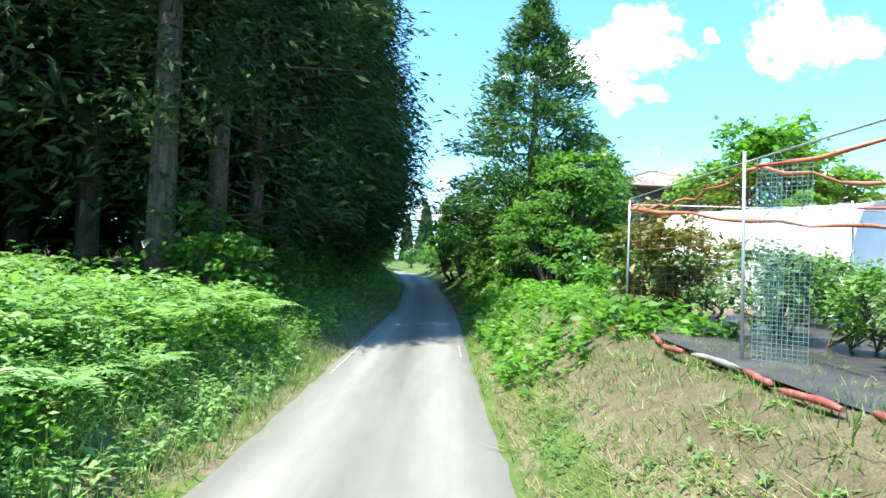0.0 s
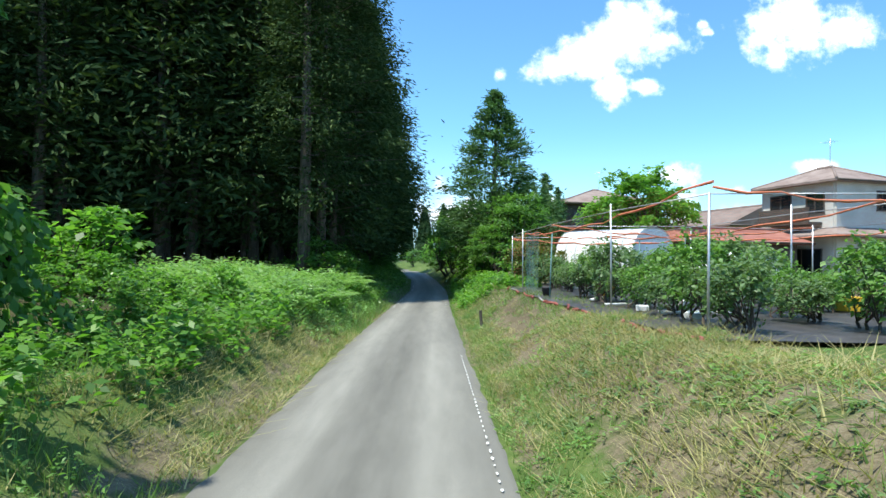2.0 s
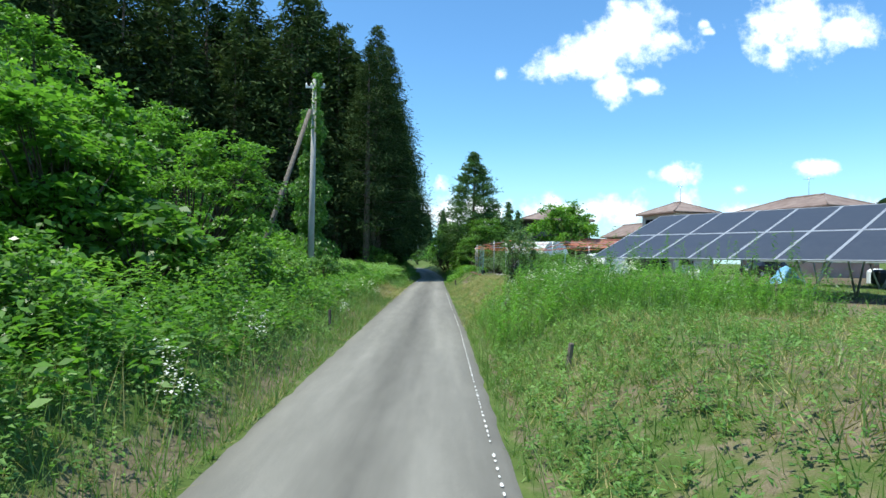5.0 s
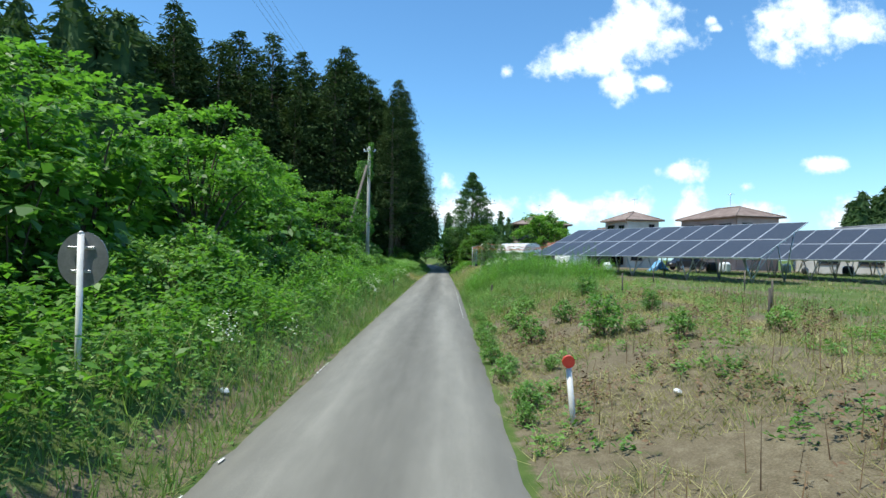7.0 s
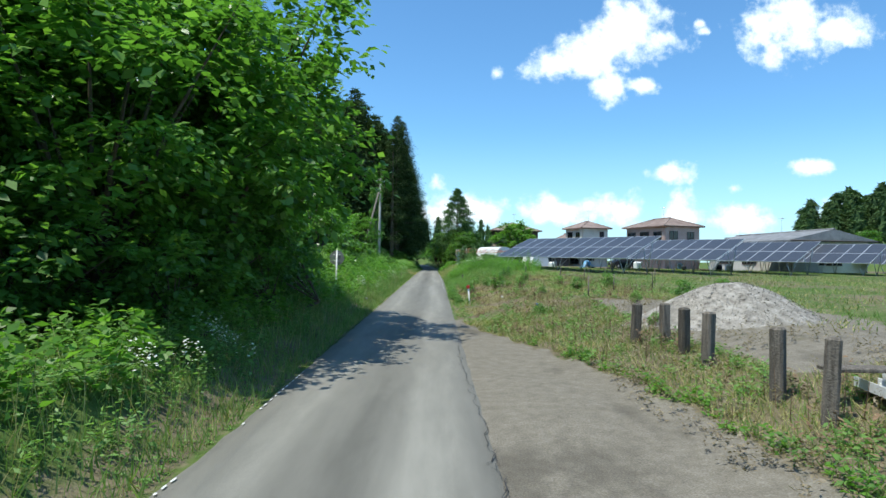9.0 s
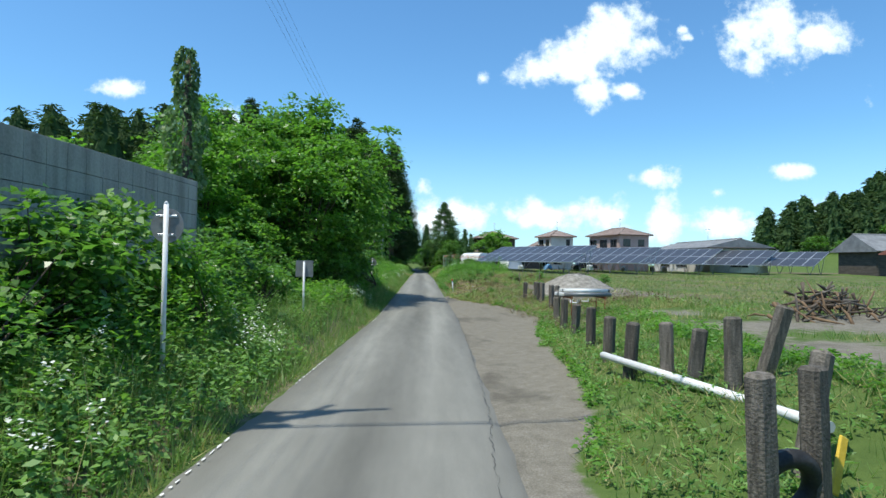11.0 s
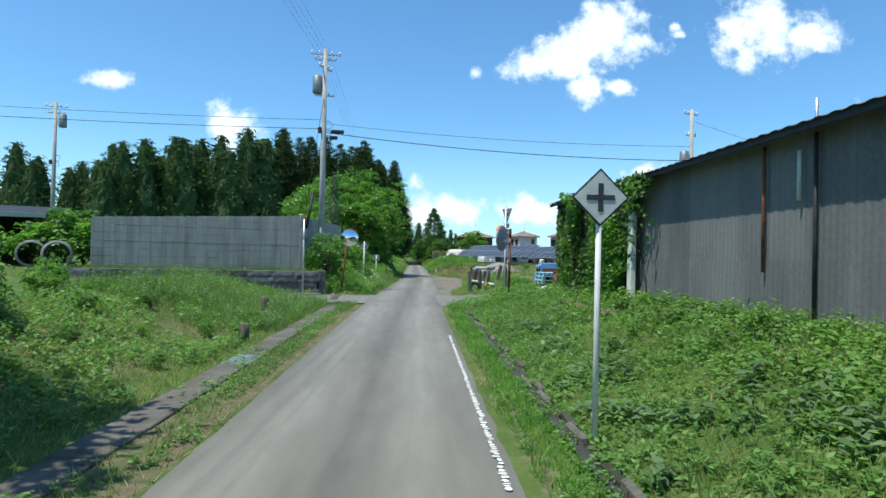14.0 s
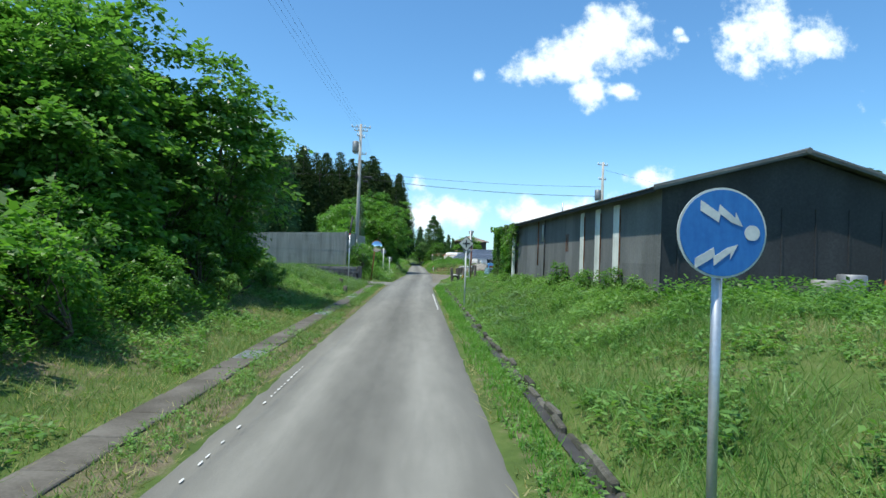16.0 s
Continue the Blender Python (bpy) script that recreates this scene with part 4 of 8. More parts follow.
def grow_fern(size, seed):
    """A fern: arching fronds round a crown, each with paired leaflets that shorten to the tip."""
    rng = np.random.default_rng(seed)
    root = thing("fern", "", "")
    for k in range(9):
        a = 2 * math.pi * k / 9 + rng.uniform(-0.25, 0.25)
        ln, rise = size * rng.uniform(0.75, 1.15), rng.uniform(0.55, 0.95)
        out = np.array([math.cos(a), math.sin(a), 0])
        side = np.array([-math.sin(a), math.cos(a), 0])
        arc = lambda t: out * ln * t + np.array([0, 0, ln * rise * (t * 1.25 - 0.95 * t * t)])
        g = Geo().tube([arc(t) for t in np.linspace(0, 1, 6)], [0.008, 0.007, 0.006, 0.005, 0.003, 0.002], 3, False)
        cs, al, sz = [], [], []
        for t in np.linspace(0.16, 1.0, 15):
            w = ln * 0.30 * (1.04 - t) ** 0.7 * min(1, t * 4)
            for s in (-1, 1):
                cs.append(arc(t) + side * s * w * 0.48)
                al.append(side * s + out * 0.35)
                sz.append(w)
        v = kites(np.array(cs), np.array(sz), 0.32, 1.6, rng, np.array(al), 0.12)
        g.add(v, [(4 * i, 4 * i + 1, 4 * i + 2, 4 * i + 3) for i in range(len(cs))])
        part("frond", g, M_FERN, root)
    return root


ferns = [grow_fern(0.8, 91), grow_fern(0.65, 92)]
spots = [(i % 2, left_edge(yy) - 1.35 - 0.9 * abs(math.sin(i * 1.9)), yy + 0.4 * math.sin(i * 3.3), 0.75 + 0.35 * math.sin(i * 2.3), 77 * i) for i, yy in enumerate(np.arange(-70, -12, 1.9))]
spots += [(i % 2, -3.3 - 0.60 * (i % 9) - 0.2 * math.sin(i * 5.1), 0.2 + 1.05 * (i // 9) + 0.35 * math.sin(i * 2.9), 1.0 + 0.35 * math.sin(i * 1.7), 50 * i, 0.28 + 0.12 * math.sin(i * 4.3)) for i in range(99)]
plant(ferns, spots, "bright green fern with arching fronds on the verge", "fern", "ferns of the verge")
field_bush = [grow_broadleaf("weed_bush", 1.0, 0.5, 900, 71, M_BUSH, 0.085, 0.0, 5, 36, 1.2), grow_broadleaf("weed_bush", 0.75, 0.42, 700, 72, M_WEED, 0.075, 0.0, 5, 30, 1.2)]
spots = [(0, 3.82, -45.5, 1.05, 0), (1, 2.5, -44.5, 0.95, 40), (1, 2.45, -41.9, 1.0, 90), (1, 3.55, -42.8, 0.8, 130), (1, 4.4, -45.9, 0.6, 170), (1, 4.8, -47.2, 0.75, 10), (1, 2.5, -47.2, 0.4, 70), (0, 5.6, -43.2, 0.6, 20), (1, 6.8, -46.8, 0.7, 120), (0, 6.6, -51.5, 0.7, 200), (1, 5.0, -52.4, 0.55, 20), (1, 4.1, -57.2, 0.6, 60), (0, 8.6, -49, 0.8, 20), (1, 3.0, -39.4, 0.9, 150), (0, 9.6, -55, 0.8, 300), (1, 7.0, -57.8, 0.6, 44), (0, 5.0, -38.8, 0.9, 0), (1, 6.0, -62.3, 0.5, 100), (0, 12.5, -52, 0.9, 10)]
spots += [(1, right_edge(yy) + 0.22 + 0.15 * math.sin(i * 2), yy, 0.42 + 0.2 * abs(math.sin(i * 1.7)), 63 * i) for i, yy in enumerate(np.arange(-50.5, -38, 0.85)) if i % 5 != 2]
plant(field_bush, spots, "leafy green weed bush on the dry field", "bush", "weed bushes of the field")
shed_bush = [(0, 5.5, -116.2, 1.1, 0), (1, 5.8, -118.4, 0.9, 30), (0, 5.6, -119.8, 0.9, 90), (1, 4.9, -112.5, 0.7, 50), (0, 5.9, -121.6, 1.0, 120), (1, 4.6, -107.5, 0.8, 10), (1, 5.9, -123.4, 0.9, 200)]
plant(field_bush, shed_bush, "leafy green bush against the shed wall", "bush", "bushes at the shed wall")
retire(ferns + field_bush)


# ---- walls by the crossing ----
def gz(x, y):
    return ground_z(x, y, False)


def along(a, b, u, v=0.0, z=0.0):
    """A point u metres along the line a-b, v metres to its right."""
    d = (Vector(b) - Vector(a)).normalized()
    return Vector((a[0] + d.x * u + d.y * v, a[1] + d.y * u - d.x * v, z))


def turn_of(a, b):
    return math.atan2(b[1] - a[1], b[0] - a[0])


LOW_A, LOW_B = (-5.0, -90.4), (-16.0, wall_y(-16.0))
TALL_A, TALL_B, TALL_C = (-6.2, -89.2), (-15.4, -92.1), (-5.75, -77.0)
stone_wall = thing("wall_stone", "low retaining wall of dark split stone blocks", "wall", kind="structure")
core = Geo().box(along(LOW_A, LOW_B, 5.75, -0.06, 0.52), (11.4, 0.2, 1.0), Matrix.Rotation(turn_of(LOW_A, LOW_B), 4, "Z"))
part("wall_core", core, M_TAR, stone_wall)
blocks = {}
rot = Matrix.Rotation(turn_of(LOW_A, LOW_B), 4, "Z")
rs = random.Random(3)
for c in range(4):
    u = 0.16 if c % 2 else 0.0
    while u < 11.2:
        w = rs.choice((0.85, 1.0, 1.1))
        if w not in blocks:
            g = Geo()
            n = 5
            rows = []
            for j in range(4):
                rows.append([(-w / 2 + 0.01 + (w - 0.02) * i / n, 0.09 + (0.0 if i in (0, n) or j in (0, 3) else -0.018 - 0.022 * noise.noise((i * 1.3 + w * 9, j * 1.7, 4))), -0.14 + 0.28 * j / 3) for i in range(n + 1)])
            g.sheet(rows)
            g.box((0, 0.13, 0), (w - 0.02, 0.08, 0.28))
            blocks[w] = g.mesh("stone_block", M_STONE)
        b = part("stone_block", blocks[w], None, stone_wall)
        b.matrix_world = Matrix.Translation(along(LOW_A, LOW_B, u + w / 2, -0.36, 0.14 + 0.295 * c)) @ rot @ Matrix.Rotation(math.pi, 4, "Z") @ Matrix.Translation((0, -0.02 * rs.random(), 0))
        u += w
g = Geo().box((-4.85, -90.42, 0.6), (0.34, 0.34, 1.22), rot, 0.02)
part("end_pillar", g, M_STONE, stone_wall)
part("coping", Geo().box(along(LOW_A, LOW_B, 5.75, -0.05, 1.15), (11.6, 0.12, 0.04), rot, 0.01), M_STONE, stone_wall)
part("kerb", Geo().box(along(LOW_A, LOW_B, 5.75, -0.46, 0.03), (11.6, 0.14, 0.12), rot, 0.02), M_CONC, stone_wall, "pale concrete kerb at the foot")

tall_wall = thing("wall_block", "tall grey wall of rendered concrete panels with dark joints", "wall", kind="structure")
panels = {}
for a, b, length, inward in ((TALL_A, TALL_B, (Vector(TALL_B) - Vector(TALL_A)).length, -0.13), (TALL_A, TALL_C, (Vector(TALL_C) - Vector(TALL_A)).length, 0.13)):
    rot = Matrix.Rotation(turn_of(a, b), 4, "Z")
    base, top, end_top = (1.0, 4.0, 3.56) if inward < 0 else (1.0, 4.0, 4.1)
    part("wall_core", Geo().box(along(a, b, length / 2, -inward * 0.9, (base + end_top) / 2 - 0.15), (length, 0.14, min(top, end_top) - base - 0.1), rot), M_CONC, tall_wall)
    n = round(length / 0.52)
    w, course = length / n, 0.37
    for i in range(n):
        z, high = base, top + (end_top - top) * (i + 0.5) / n
        while z < high - 0.02:
            h = course if high - z > course + 0.12 else high - z
            key = (round(w, 3), round(h, 3))
            if key not in panels:
                panels[key] = Geo().box((0, 0, 0), (w - 0.009, 0.1, h - 0.009), None, 0.004).mesh("wall_panel", M_WALLC)
            p = part("wall_panel", panels[key], None, tall_wall)
            p.matrix_world = Matrix.Translation(along(a, b, (i + 0.5) * w, rs.uniform(-0.003, 0.003), z + h / 2)) @ rot
            z += h
    part("joint_strip", Geo().box(along(a, b, length / 2, 0.0, base + 4 * course), (length, 0.114, 0.022), rot, 0.004), M_CONC, tall_wall, "dark stained joint")
    for i in range(1, n, 2):
        part("joint_strip", Geo().box(along(a, b, i * w, 0.0, base + 4 * course + 0.62), (0.022, 0.112, 1.2), rot, 0.003), M_CONC, tall_wall, "dark stained joint")
part("corner_post", Geo().box((TALL_A[0] + 0.03, TALL_A[1] - 0.02, 2.53), (0.16, 0.16, 3.1), Matrix.Rotation(turn_of(TALL_A, TALL_B), 4, "Z"), 0.015), M_CONC, tall_wall)

# ---- gutters ----
cover = thing("gutter_cover", "row of grey concrete gutter slabs along the verge", "gutter", kind="structure")
slab, grate = Geo().box((0, 0, 0), (0.52, 0.99, 0.09), None, 0.012).mesh("slab", M_SLAB), None
for i in range(44):
    y = -140.5 + i
    if y > -97.4:
        break
    if i in (13, 22, 31):
        g = Geo().box((0, 0.47, 0), (0.5, 0.04, 0.08)).box((0, -0.47, 0), (0.5, 0.04, 0.08))
        for k in range(9):
            g.box((-0.224 + 0.056 * k, 0, 0.005), (0.034, 0.92, 0.07))
        p = part("grate", g, M_STEEL, cover, "galvanised steel grating")
    else:
        p = part("slab", slab, None, cover)
    p.matrix_world = pose(-3.27 + 0.006 * math.sin(i * 3.1), y, -0.012 + 0.005 * math.sin(i * 1.7), 0.25 * math.sin(i * 2.2), 0.5 * math.sin(i), 0.2 * math.sin(i * 5))
ditch = thing("ditch_edging", "old concrete edging of a narrow roadside ditch", "gutter", kind="structure")
M_DITCH = mottled("mossy_ditch_concrete", [(0, (0.035, 0.036, 0.026)), (0.5, (0.080, 0.076, 0.060)), (1, (0.150, 0.142, 0.120))], 3.0, 24, 0.95, bumpy=0.7, by_object=0.25)
edge_piece = Geo().box((0, 0, 0), (0.10, 0.585, 0.42), None, 0.025).mesh("edging_block", M_DITCH)
for i in range(72):
    y = -140 + 0.6 * i
    for off, dz in ((0.62, -0.25), (0.86, -0.085)):
        p = part("edging_block", edge_piece, None, ditch)
        p.matrix_world = pose(right_edge(y) + off + 0.035 * math.sin(i * 2.3), y, dz + 0.05 * math.sin(i * 1.9 + off) - 0.03, 0, 5 * math.sin(i * 1.3), 3 * math.sin(i * 3.7))
solid("ditch_bed", ribbon([(right_edge(y) + 0.75, y) for y in np.arange(-141, -96.8, 0.6)], 0.14, 0.03, 0.35), M_TAR, "dark silted bed of the roadside ditch", "gutter", kind="structure")
solid("gutter_slot", ribbon([(-3.155, y) for y in np.arange(-141, -97, 0.35)], 0.06, 0.022, 0.8, 0.45, 5), M_TAR, "dark slot beside the gutter slabs", "gutter", kind="structure")
def grating(label, c, size, turn, n, across, mat):
    """A steel grating flush with the lane: frame and bars, over a dark pit."""
    gr = thing("drain_grating", label, "grating", pose(c[0], c[1], 0.012, 0, 0, turn), kind="structure")
    w, d = size
    part("pit", Geo().box((0, 0, -0.022), (w, d, 0.05)), M_BLACK, gr)
    for sx in (-1, 1):
        part("frame", Geo().box((sx * (w / 2 + 0.02), 0, 0.0), (0.04, d + 0.08, 0.045), None, 0.005), mat, gr)
        part("frame", Geo().box((0, sx * (d / 2 + 0.02), 0.0), (w, 0.04, 0.044), None, 0.005), mat, gr)
    for k in range(n):
        u = (k + 0.5) / n - 0.5
        part("bar", Geo().box((0, u * d, 0.003), (w, 0.03, 0.04), None, 0.004) if across else Geo().box((u * w, 0, 0.003), (0.022, d, 0.04), None, 0.004), mat, gr)


M_COVER = mottled("rusty_channel_cover", [(0, (0.055, 0.042, 0.034)), (0.5, (0.100, 0.080, 0.066)), (1, (0.160, 0.135, 0.115))], 4, 40, 0.85, bumpy=0.4, by_object=0.2)
grating("dull steel drain grating across the gutter's mouth", (-3.72, -95.0), (0.7, 0.95), 4, 7, True, M_BACK)
grating("steel drain grating at the foot of the bank", (-4.0, -90.1), (0.8, 0.5), 4, 9, False, M_STEEL)
channel = thing("drain_channel", "line of rusty brown channel covers across the side lane", "gutter", kind="structure")
for k in range(7):
    u = (k + 0.5) / 7
    for off in (-0.092, 0.092):
        p = part("cover_plate", Geo().box((0, 0, 0), (0.172, 0.57, 0.03), None, 0.006), M_COVER, channel)
        p.matrix_world = pose(-3.75 - 0.32 * u + off, -94.45 + 4.1 * u, 0.018 + 0.004 * math.sin(k * 2.7 + off * 30), 0, 0, 4.6)
inlet = thing("drain_inlet", "concrete drain inlet with a steel mesh grating in the bank", "drain inlet", pose(2.62, -96.45, gz(2.62, -96.45) + 0.02, 0, 0, 8))
part("pit", Geo().box((0, 0, -0.12), (0.52, 0.5, 0.26), None, 0.02), M_DITCH, inlet)
for k in range(8):
    part("mesh_bar", Geo().box((-0.21 + 0.06 * k, 0, 0.022), (0.014, 0.44, 0.022)), M_STEEL, inlet)
for k in range(4):
    part("mesh_bar", Geo().box((0, -0.16 + 0.107 * k, 0.03), (0.46, 0.014, 0.016)), M_STEEL, inlet)


# ---- poles and cables ----
def utility_pole(x, y, top, r, label, arms, box=None, steps=True, gear=True):
    p = thing("utility_pole", label, "utility pole", pose(x, y, gz(x, y)), "utility poles")
    h = top - gz(x, y)
    part("pole", Geo().tube([(0, 0, -0.3), (0, 0, h * 0.5), (0, 0, h)], [r, r * 0.82, r * 0.62], 14), M_POLE, p)
    for z, w, a in arms:
        arm = part("crossarm", Geo().box((0, 0.12, h - z), (w, 0.08, 0.08), Matrix.Rotation(radians(a), 4, "Z"), 0.006), M_STEEL, p)
        for k in (-0.46, -0.2, 0.2, 0.46):
            q = Matrix.Rotation(radians(a), 3, "Z") @ Vector((k * w, 0, 0))
            part("insulator", Geo().tube([(q.x, q.y + 0.12, h - z + 0.04), (q.x, q.y + 0.12, h - z + 0.10), (q.x, q.y + 0.12, h - z + 0.2)], [0.03, 0.055, 0.03], 8), M_WHITEP, arm)
    if box:
        t = part("transformer", Geo().tube([(box[0], 0.1, h - box[1]), (box[0], 0.1, h - box[1] + 0.08), (box[0], 0.1, h - box[1] + 0.95), (box[0], 0.1, h - box[1] + 1.02)], [0.24, 0.28, 0.28, 0.18], 14), M_BACK, p)
        part("bracket", Geo().box((box[0] / 2, 0.1, h - box[1] + 0.4), (abs(box[0]), 0.07, 0.07)), M_STEEL, t)
    if gear:
        for z, s in ((4.3, 0.22), (4.75, 0.16)):
            part("cable_coil", Geo().tube([(0.25 + s * math.cos(k * 0.45), -0.05, h - z + s * math.sin(k * 0.45)) for k in range(15)], 0.018, 5), M_BLACK, p)
        part("junction_box", Geo().box((-0.2, -0.1, h - 4.6), (0.2, 0.16, 0.34), None, 0.02), M_BLACK, p)
    if steps:
        for k in range(7):
            s = 1 if k % 2 else -1
            part("step_bolt", Geo().tube([(s * r * 0.7, 0, 2.2 + 0.55 * k), (s * (r + 0.16), 0, 2.2 + 0.55 * k)], 0.01, 5), M_STEEL, p)
        part("name_plate", Geo().box((0, -r * 0.97, 2.6), (0.1, 0.02, 0.34), None, 0.004), M_WHITEP, p)
    return p


utility_pole(-5.5, -87.0, 13.6, 0.185, "tall grey concrete utility pole with transformer and crossarms", ((0.25, 1.7, 8), (0.55, 1.2, 8), (1.05, 1.1, 60), (2.6, 1.1, 8)), (-0.42, 2.5))
utility_pole(16.9, -84.2, 11.6, 0.17, "grey concrete utility pole at the edge of the yard", ((0.25, 1.1, 20), (1.6, 0.8, 20)), (-0.4, 3.6))
utility_pole(-5.75, -11.6, 10.5, 0.16, "plain concrete utility pole wrapped in vines near its top", ((0.35, 0.9, 0),), None, False, False)
utility_pole(-28, -74, 13.2, 0.18, "grey utility pole behind the grassy bank", ((0.3, 1.5, 15), (0.8, 1.2, 15)), (0.5, 1.9))
utility_pole(36, -51, 6.6, 0.12, "slim grey pole in the field by the houses", ((0.3, 0.7, 0),), None, False, False)
utility_pole(1.8, 60, 9.0, 0.15, "distant roadside utility pole", ((0.3, 1.2, 0),), None, False, False)
brace = solid("brace_pole", Geo().tube([(-7.54, -15.2, 0.5), (-5.9, -11.75, 9.0)], [0.12, 0.095], 12), M_WOODP, "slanting grey-brown timber brace pole that props the utility pole", "brace pole")


def cable(a, b, sag, r=0.012, label="thin black overhead cable", n=24):
    a, b = Vector(a), Vector(b)
    pts = [a.lerp(b, k / n) - Vector((0, 0, sag * 4 * (k / n) * (1 - k / n))) for k in range(n + 1)]
    solid("overhead_cable", Geo().tube(pts, r, 5), M_WIRE, label, "cable", "overhead cables")


for k in range(4):
    cable((-5.9 + 0.25 * k, -87, 13.2 - 0.05 * k), (-6.0 + 0.2 * k, -11.6, 10.2), 1.0, 0.004)
    cable((-5.9 + 0.25 * k, -87, 13.3), (-7.5 + 0.3 * k, -190, 13), 1.4, 0.0045)
cable((-5.5, -87, 8.9), (16.9, -84.2, 8.4), 0.35, 0.022, "black overhead cable across the crossing")
cable((-5.5, -87, 9.4), (16.9, -84.2, 9.3), 0.3, 0.012)
cable((-5.5, -87, 9.1), (-45, -89, 9.9), 0.4, 0.016, "black overhead cable over the side lane")
cable((-5.5, -87, 9.6), (-45, -89, 10.5), 0.4, 0.012)
cable((16.9, -84.2, 10.9), (60, -60, 10), 0.8, 0.010)
cable((-5.5, -87.1, 10.9), (-6.4, -88.9, 1.3), -0.25, 0.015, "black stay cable running down from the pole")
for p, label in (((-4.75, -86.85, 8.98), "black cable junction box hanging on the cable"), ((-4.95, -86.9, 8.62), "small black cable clamp on the cable")):
    solid("cable_box", Geo().box((0, 0, 0), (0.75 if p[2] > 8.8 else 0.45, 0.2, 0.2), None, 0.05), M_BLACK, label, "junction box", m=pose(*p, 0, 0, 7))
solid("stay_cover", Geo().tube([(-6.05, -88.5, 3.4), (-5.82, -88.0, 5.4)], [0.07, 0.09], 8), M_BLACK, "black tube cover on the stay cable", "cable cover")


# ---- signs and mirrors ----
def facing(n):
    """A pose whose local -y looks along n (level)."""
    return Matrix.Rotation(math.atan2(n[0], -n[1]), 4, "Z")


def sign_post(x, y, top, r, label, mat=M_WHITEP, base=None, tilt=(0, 0)):
    b = gz(x, y) if base is None else base
    s = thing("road_sign", label, "road sign", pose(x, y, b))
    part("post", Geo().tube([(0, 0, -0.3), (tilt[0], tilt[1], top - b)], r, 12), mat, s)
    part("cap", Geo().tube([(tilt[0], tilt[1], top - b), (tilt[0], tilt[1], top - b + 0.03)], [r * 1.05, r * 0.4], 12), mat, s)
    return s, b


def plate(parent, b, c, n, poly, thick, mat, label="", name="plate"):
    """A flat plate with the outline poly (across, up), standing at c and looking along n."""
    m = facing(n)
    g = Geo()
    k = len(poly)
    pts = [(p[0], -thick / 2, p[1]) for p in poly] + [(p[0], thick / 2, p[1]) for p in poly]
    pts = [m @ Vector(p) + Vector((c[0], c[1], c[2] - b)) for p in pts]
    g.add(pts, [tuple(range(k)), tuple(reversed(range(k, 2 * k)))] + [(i, i + k, (i + 1) % k + k, (i + 1) % k) for i in range(k)])
    return part(name, g, mat, parent, label)


def ring(r, n=36):
    return [(r * math.cos(2 * math.pi * k / n), r * math.sin(2 * math.pi * k / n)) for k in range(n)]


def square(w, h):
    return [(-w / 2, -h / 2), (w / 2, -h / 2), (w / 2, h / 2), (-w / 2, h / 2)]


M_FADED = mottled("faded_sign_white", [(0, (0.42, 0.44, 0.40)), (1, (0.58, 0.60, 0.55))], 7, 40, 0.45, 0, 0.4, 0.0)
M_CROSS = mottled("sign_black", [(0, (0.02, 0.022, 0.022)), (1, (0.05, 0.05, 0.05))], 7, 40, 0.5, 0, 0.4, 0.0)
M_BLUE = mottled("sign_blue", [(0, (0.015, 0.11, 0.36)), (1, (0.03, 0.17, 0.46))], 4, 30, 0.4, 0, 0.4, 0.0, stretch=(5, 1, 1))
M_FADE_ARROW = mottled("faded_arrow_white", [(0, (0.36, 0.40, 0.42)), (1, (0.60, 0.62, 0.60))], 7, 40, 0.5, 0, 0.4, 0.0)

# crossroads warning sign
s, b = sign_post(1.95, -114.4, 2.95, 0.032, "white-posted diamond warning sign with a black cross, faded")
FRONT = (0.0, -1.0)
plate(s, b, (0, -0.045, 2.72), FRONT, [(0, -0.32), (0.32, 0), (0, 0.32), (-0.32, 0)], 0.012, M_CROSS, "black diamond border")
plate(s, b, (0, -0.055, 2.72), FRONT, [(0, -0.29), (0.29, 0), (0, 0.29), (-0.29, 0)], 0.008, M_FADED, "faded off-white sign face", "sign_face")
plate(s, b, (0, -0.063, 2.72), FRONT, square(0.055, 0.31), 0.006, M_CROSS, "black upright bar", "bar")
plate(s, b, (0, -0.0645, 2.72), FRONT, square(0.31, 0.055), 0.006, M_CROSS, "black cross bar", "bar")
for z in (2.6, 2.84):
    part("clamp", Geo().box((0, -0.01, z - b), (0.1, 0.08, 0.035), None, 0.006), M_STEEL, s)
# blue arrow sign
s, b = sign_post(2.02, -135.55, 2.48, 0.034, "round blue sign with two faded arrows on a steel post", M_STEEL)
plate(s, b, (0, -0.05, 2.28), FRONT, ring(0.305), 0.012, M_FADED, "pale sign rim", "rim")
plate(s, b, (0, -0.059, 2.28), FRONT, ring(0.29), 0.008, M_BLUE, "blue sign face", "sign_face")
BOLT = [(-0.155, 0.215), (-0.03, 0.135), (-0.025, 0.19), (0.085, 0.10), (0.085, 0.14), (0.135, 0.045), (0.06, 0.07), (-0.02, 0.125), (-0.03, 0.07), (-0.155, 0.145)]
plate(s, b, (0, -0.066, 2.28), FRONT, BOLT, 0.005, M_FADE_ARROW, "faded zigzag arrow", "arrow")
plate(s, b, (-0.03, -0.066, 2.25), FRONT, [(x, -y) for x, y in reversed(BOLT)], 0.005, M_FADE_ARROW, "faded zigzag arrow", "arrow")
plate(s, b, (0.20, -0.066, 2.285), FRONT, ring(0.052, 16), 0.005, M_FADE_ARROW, "faded round spot", "spot")
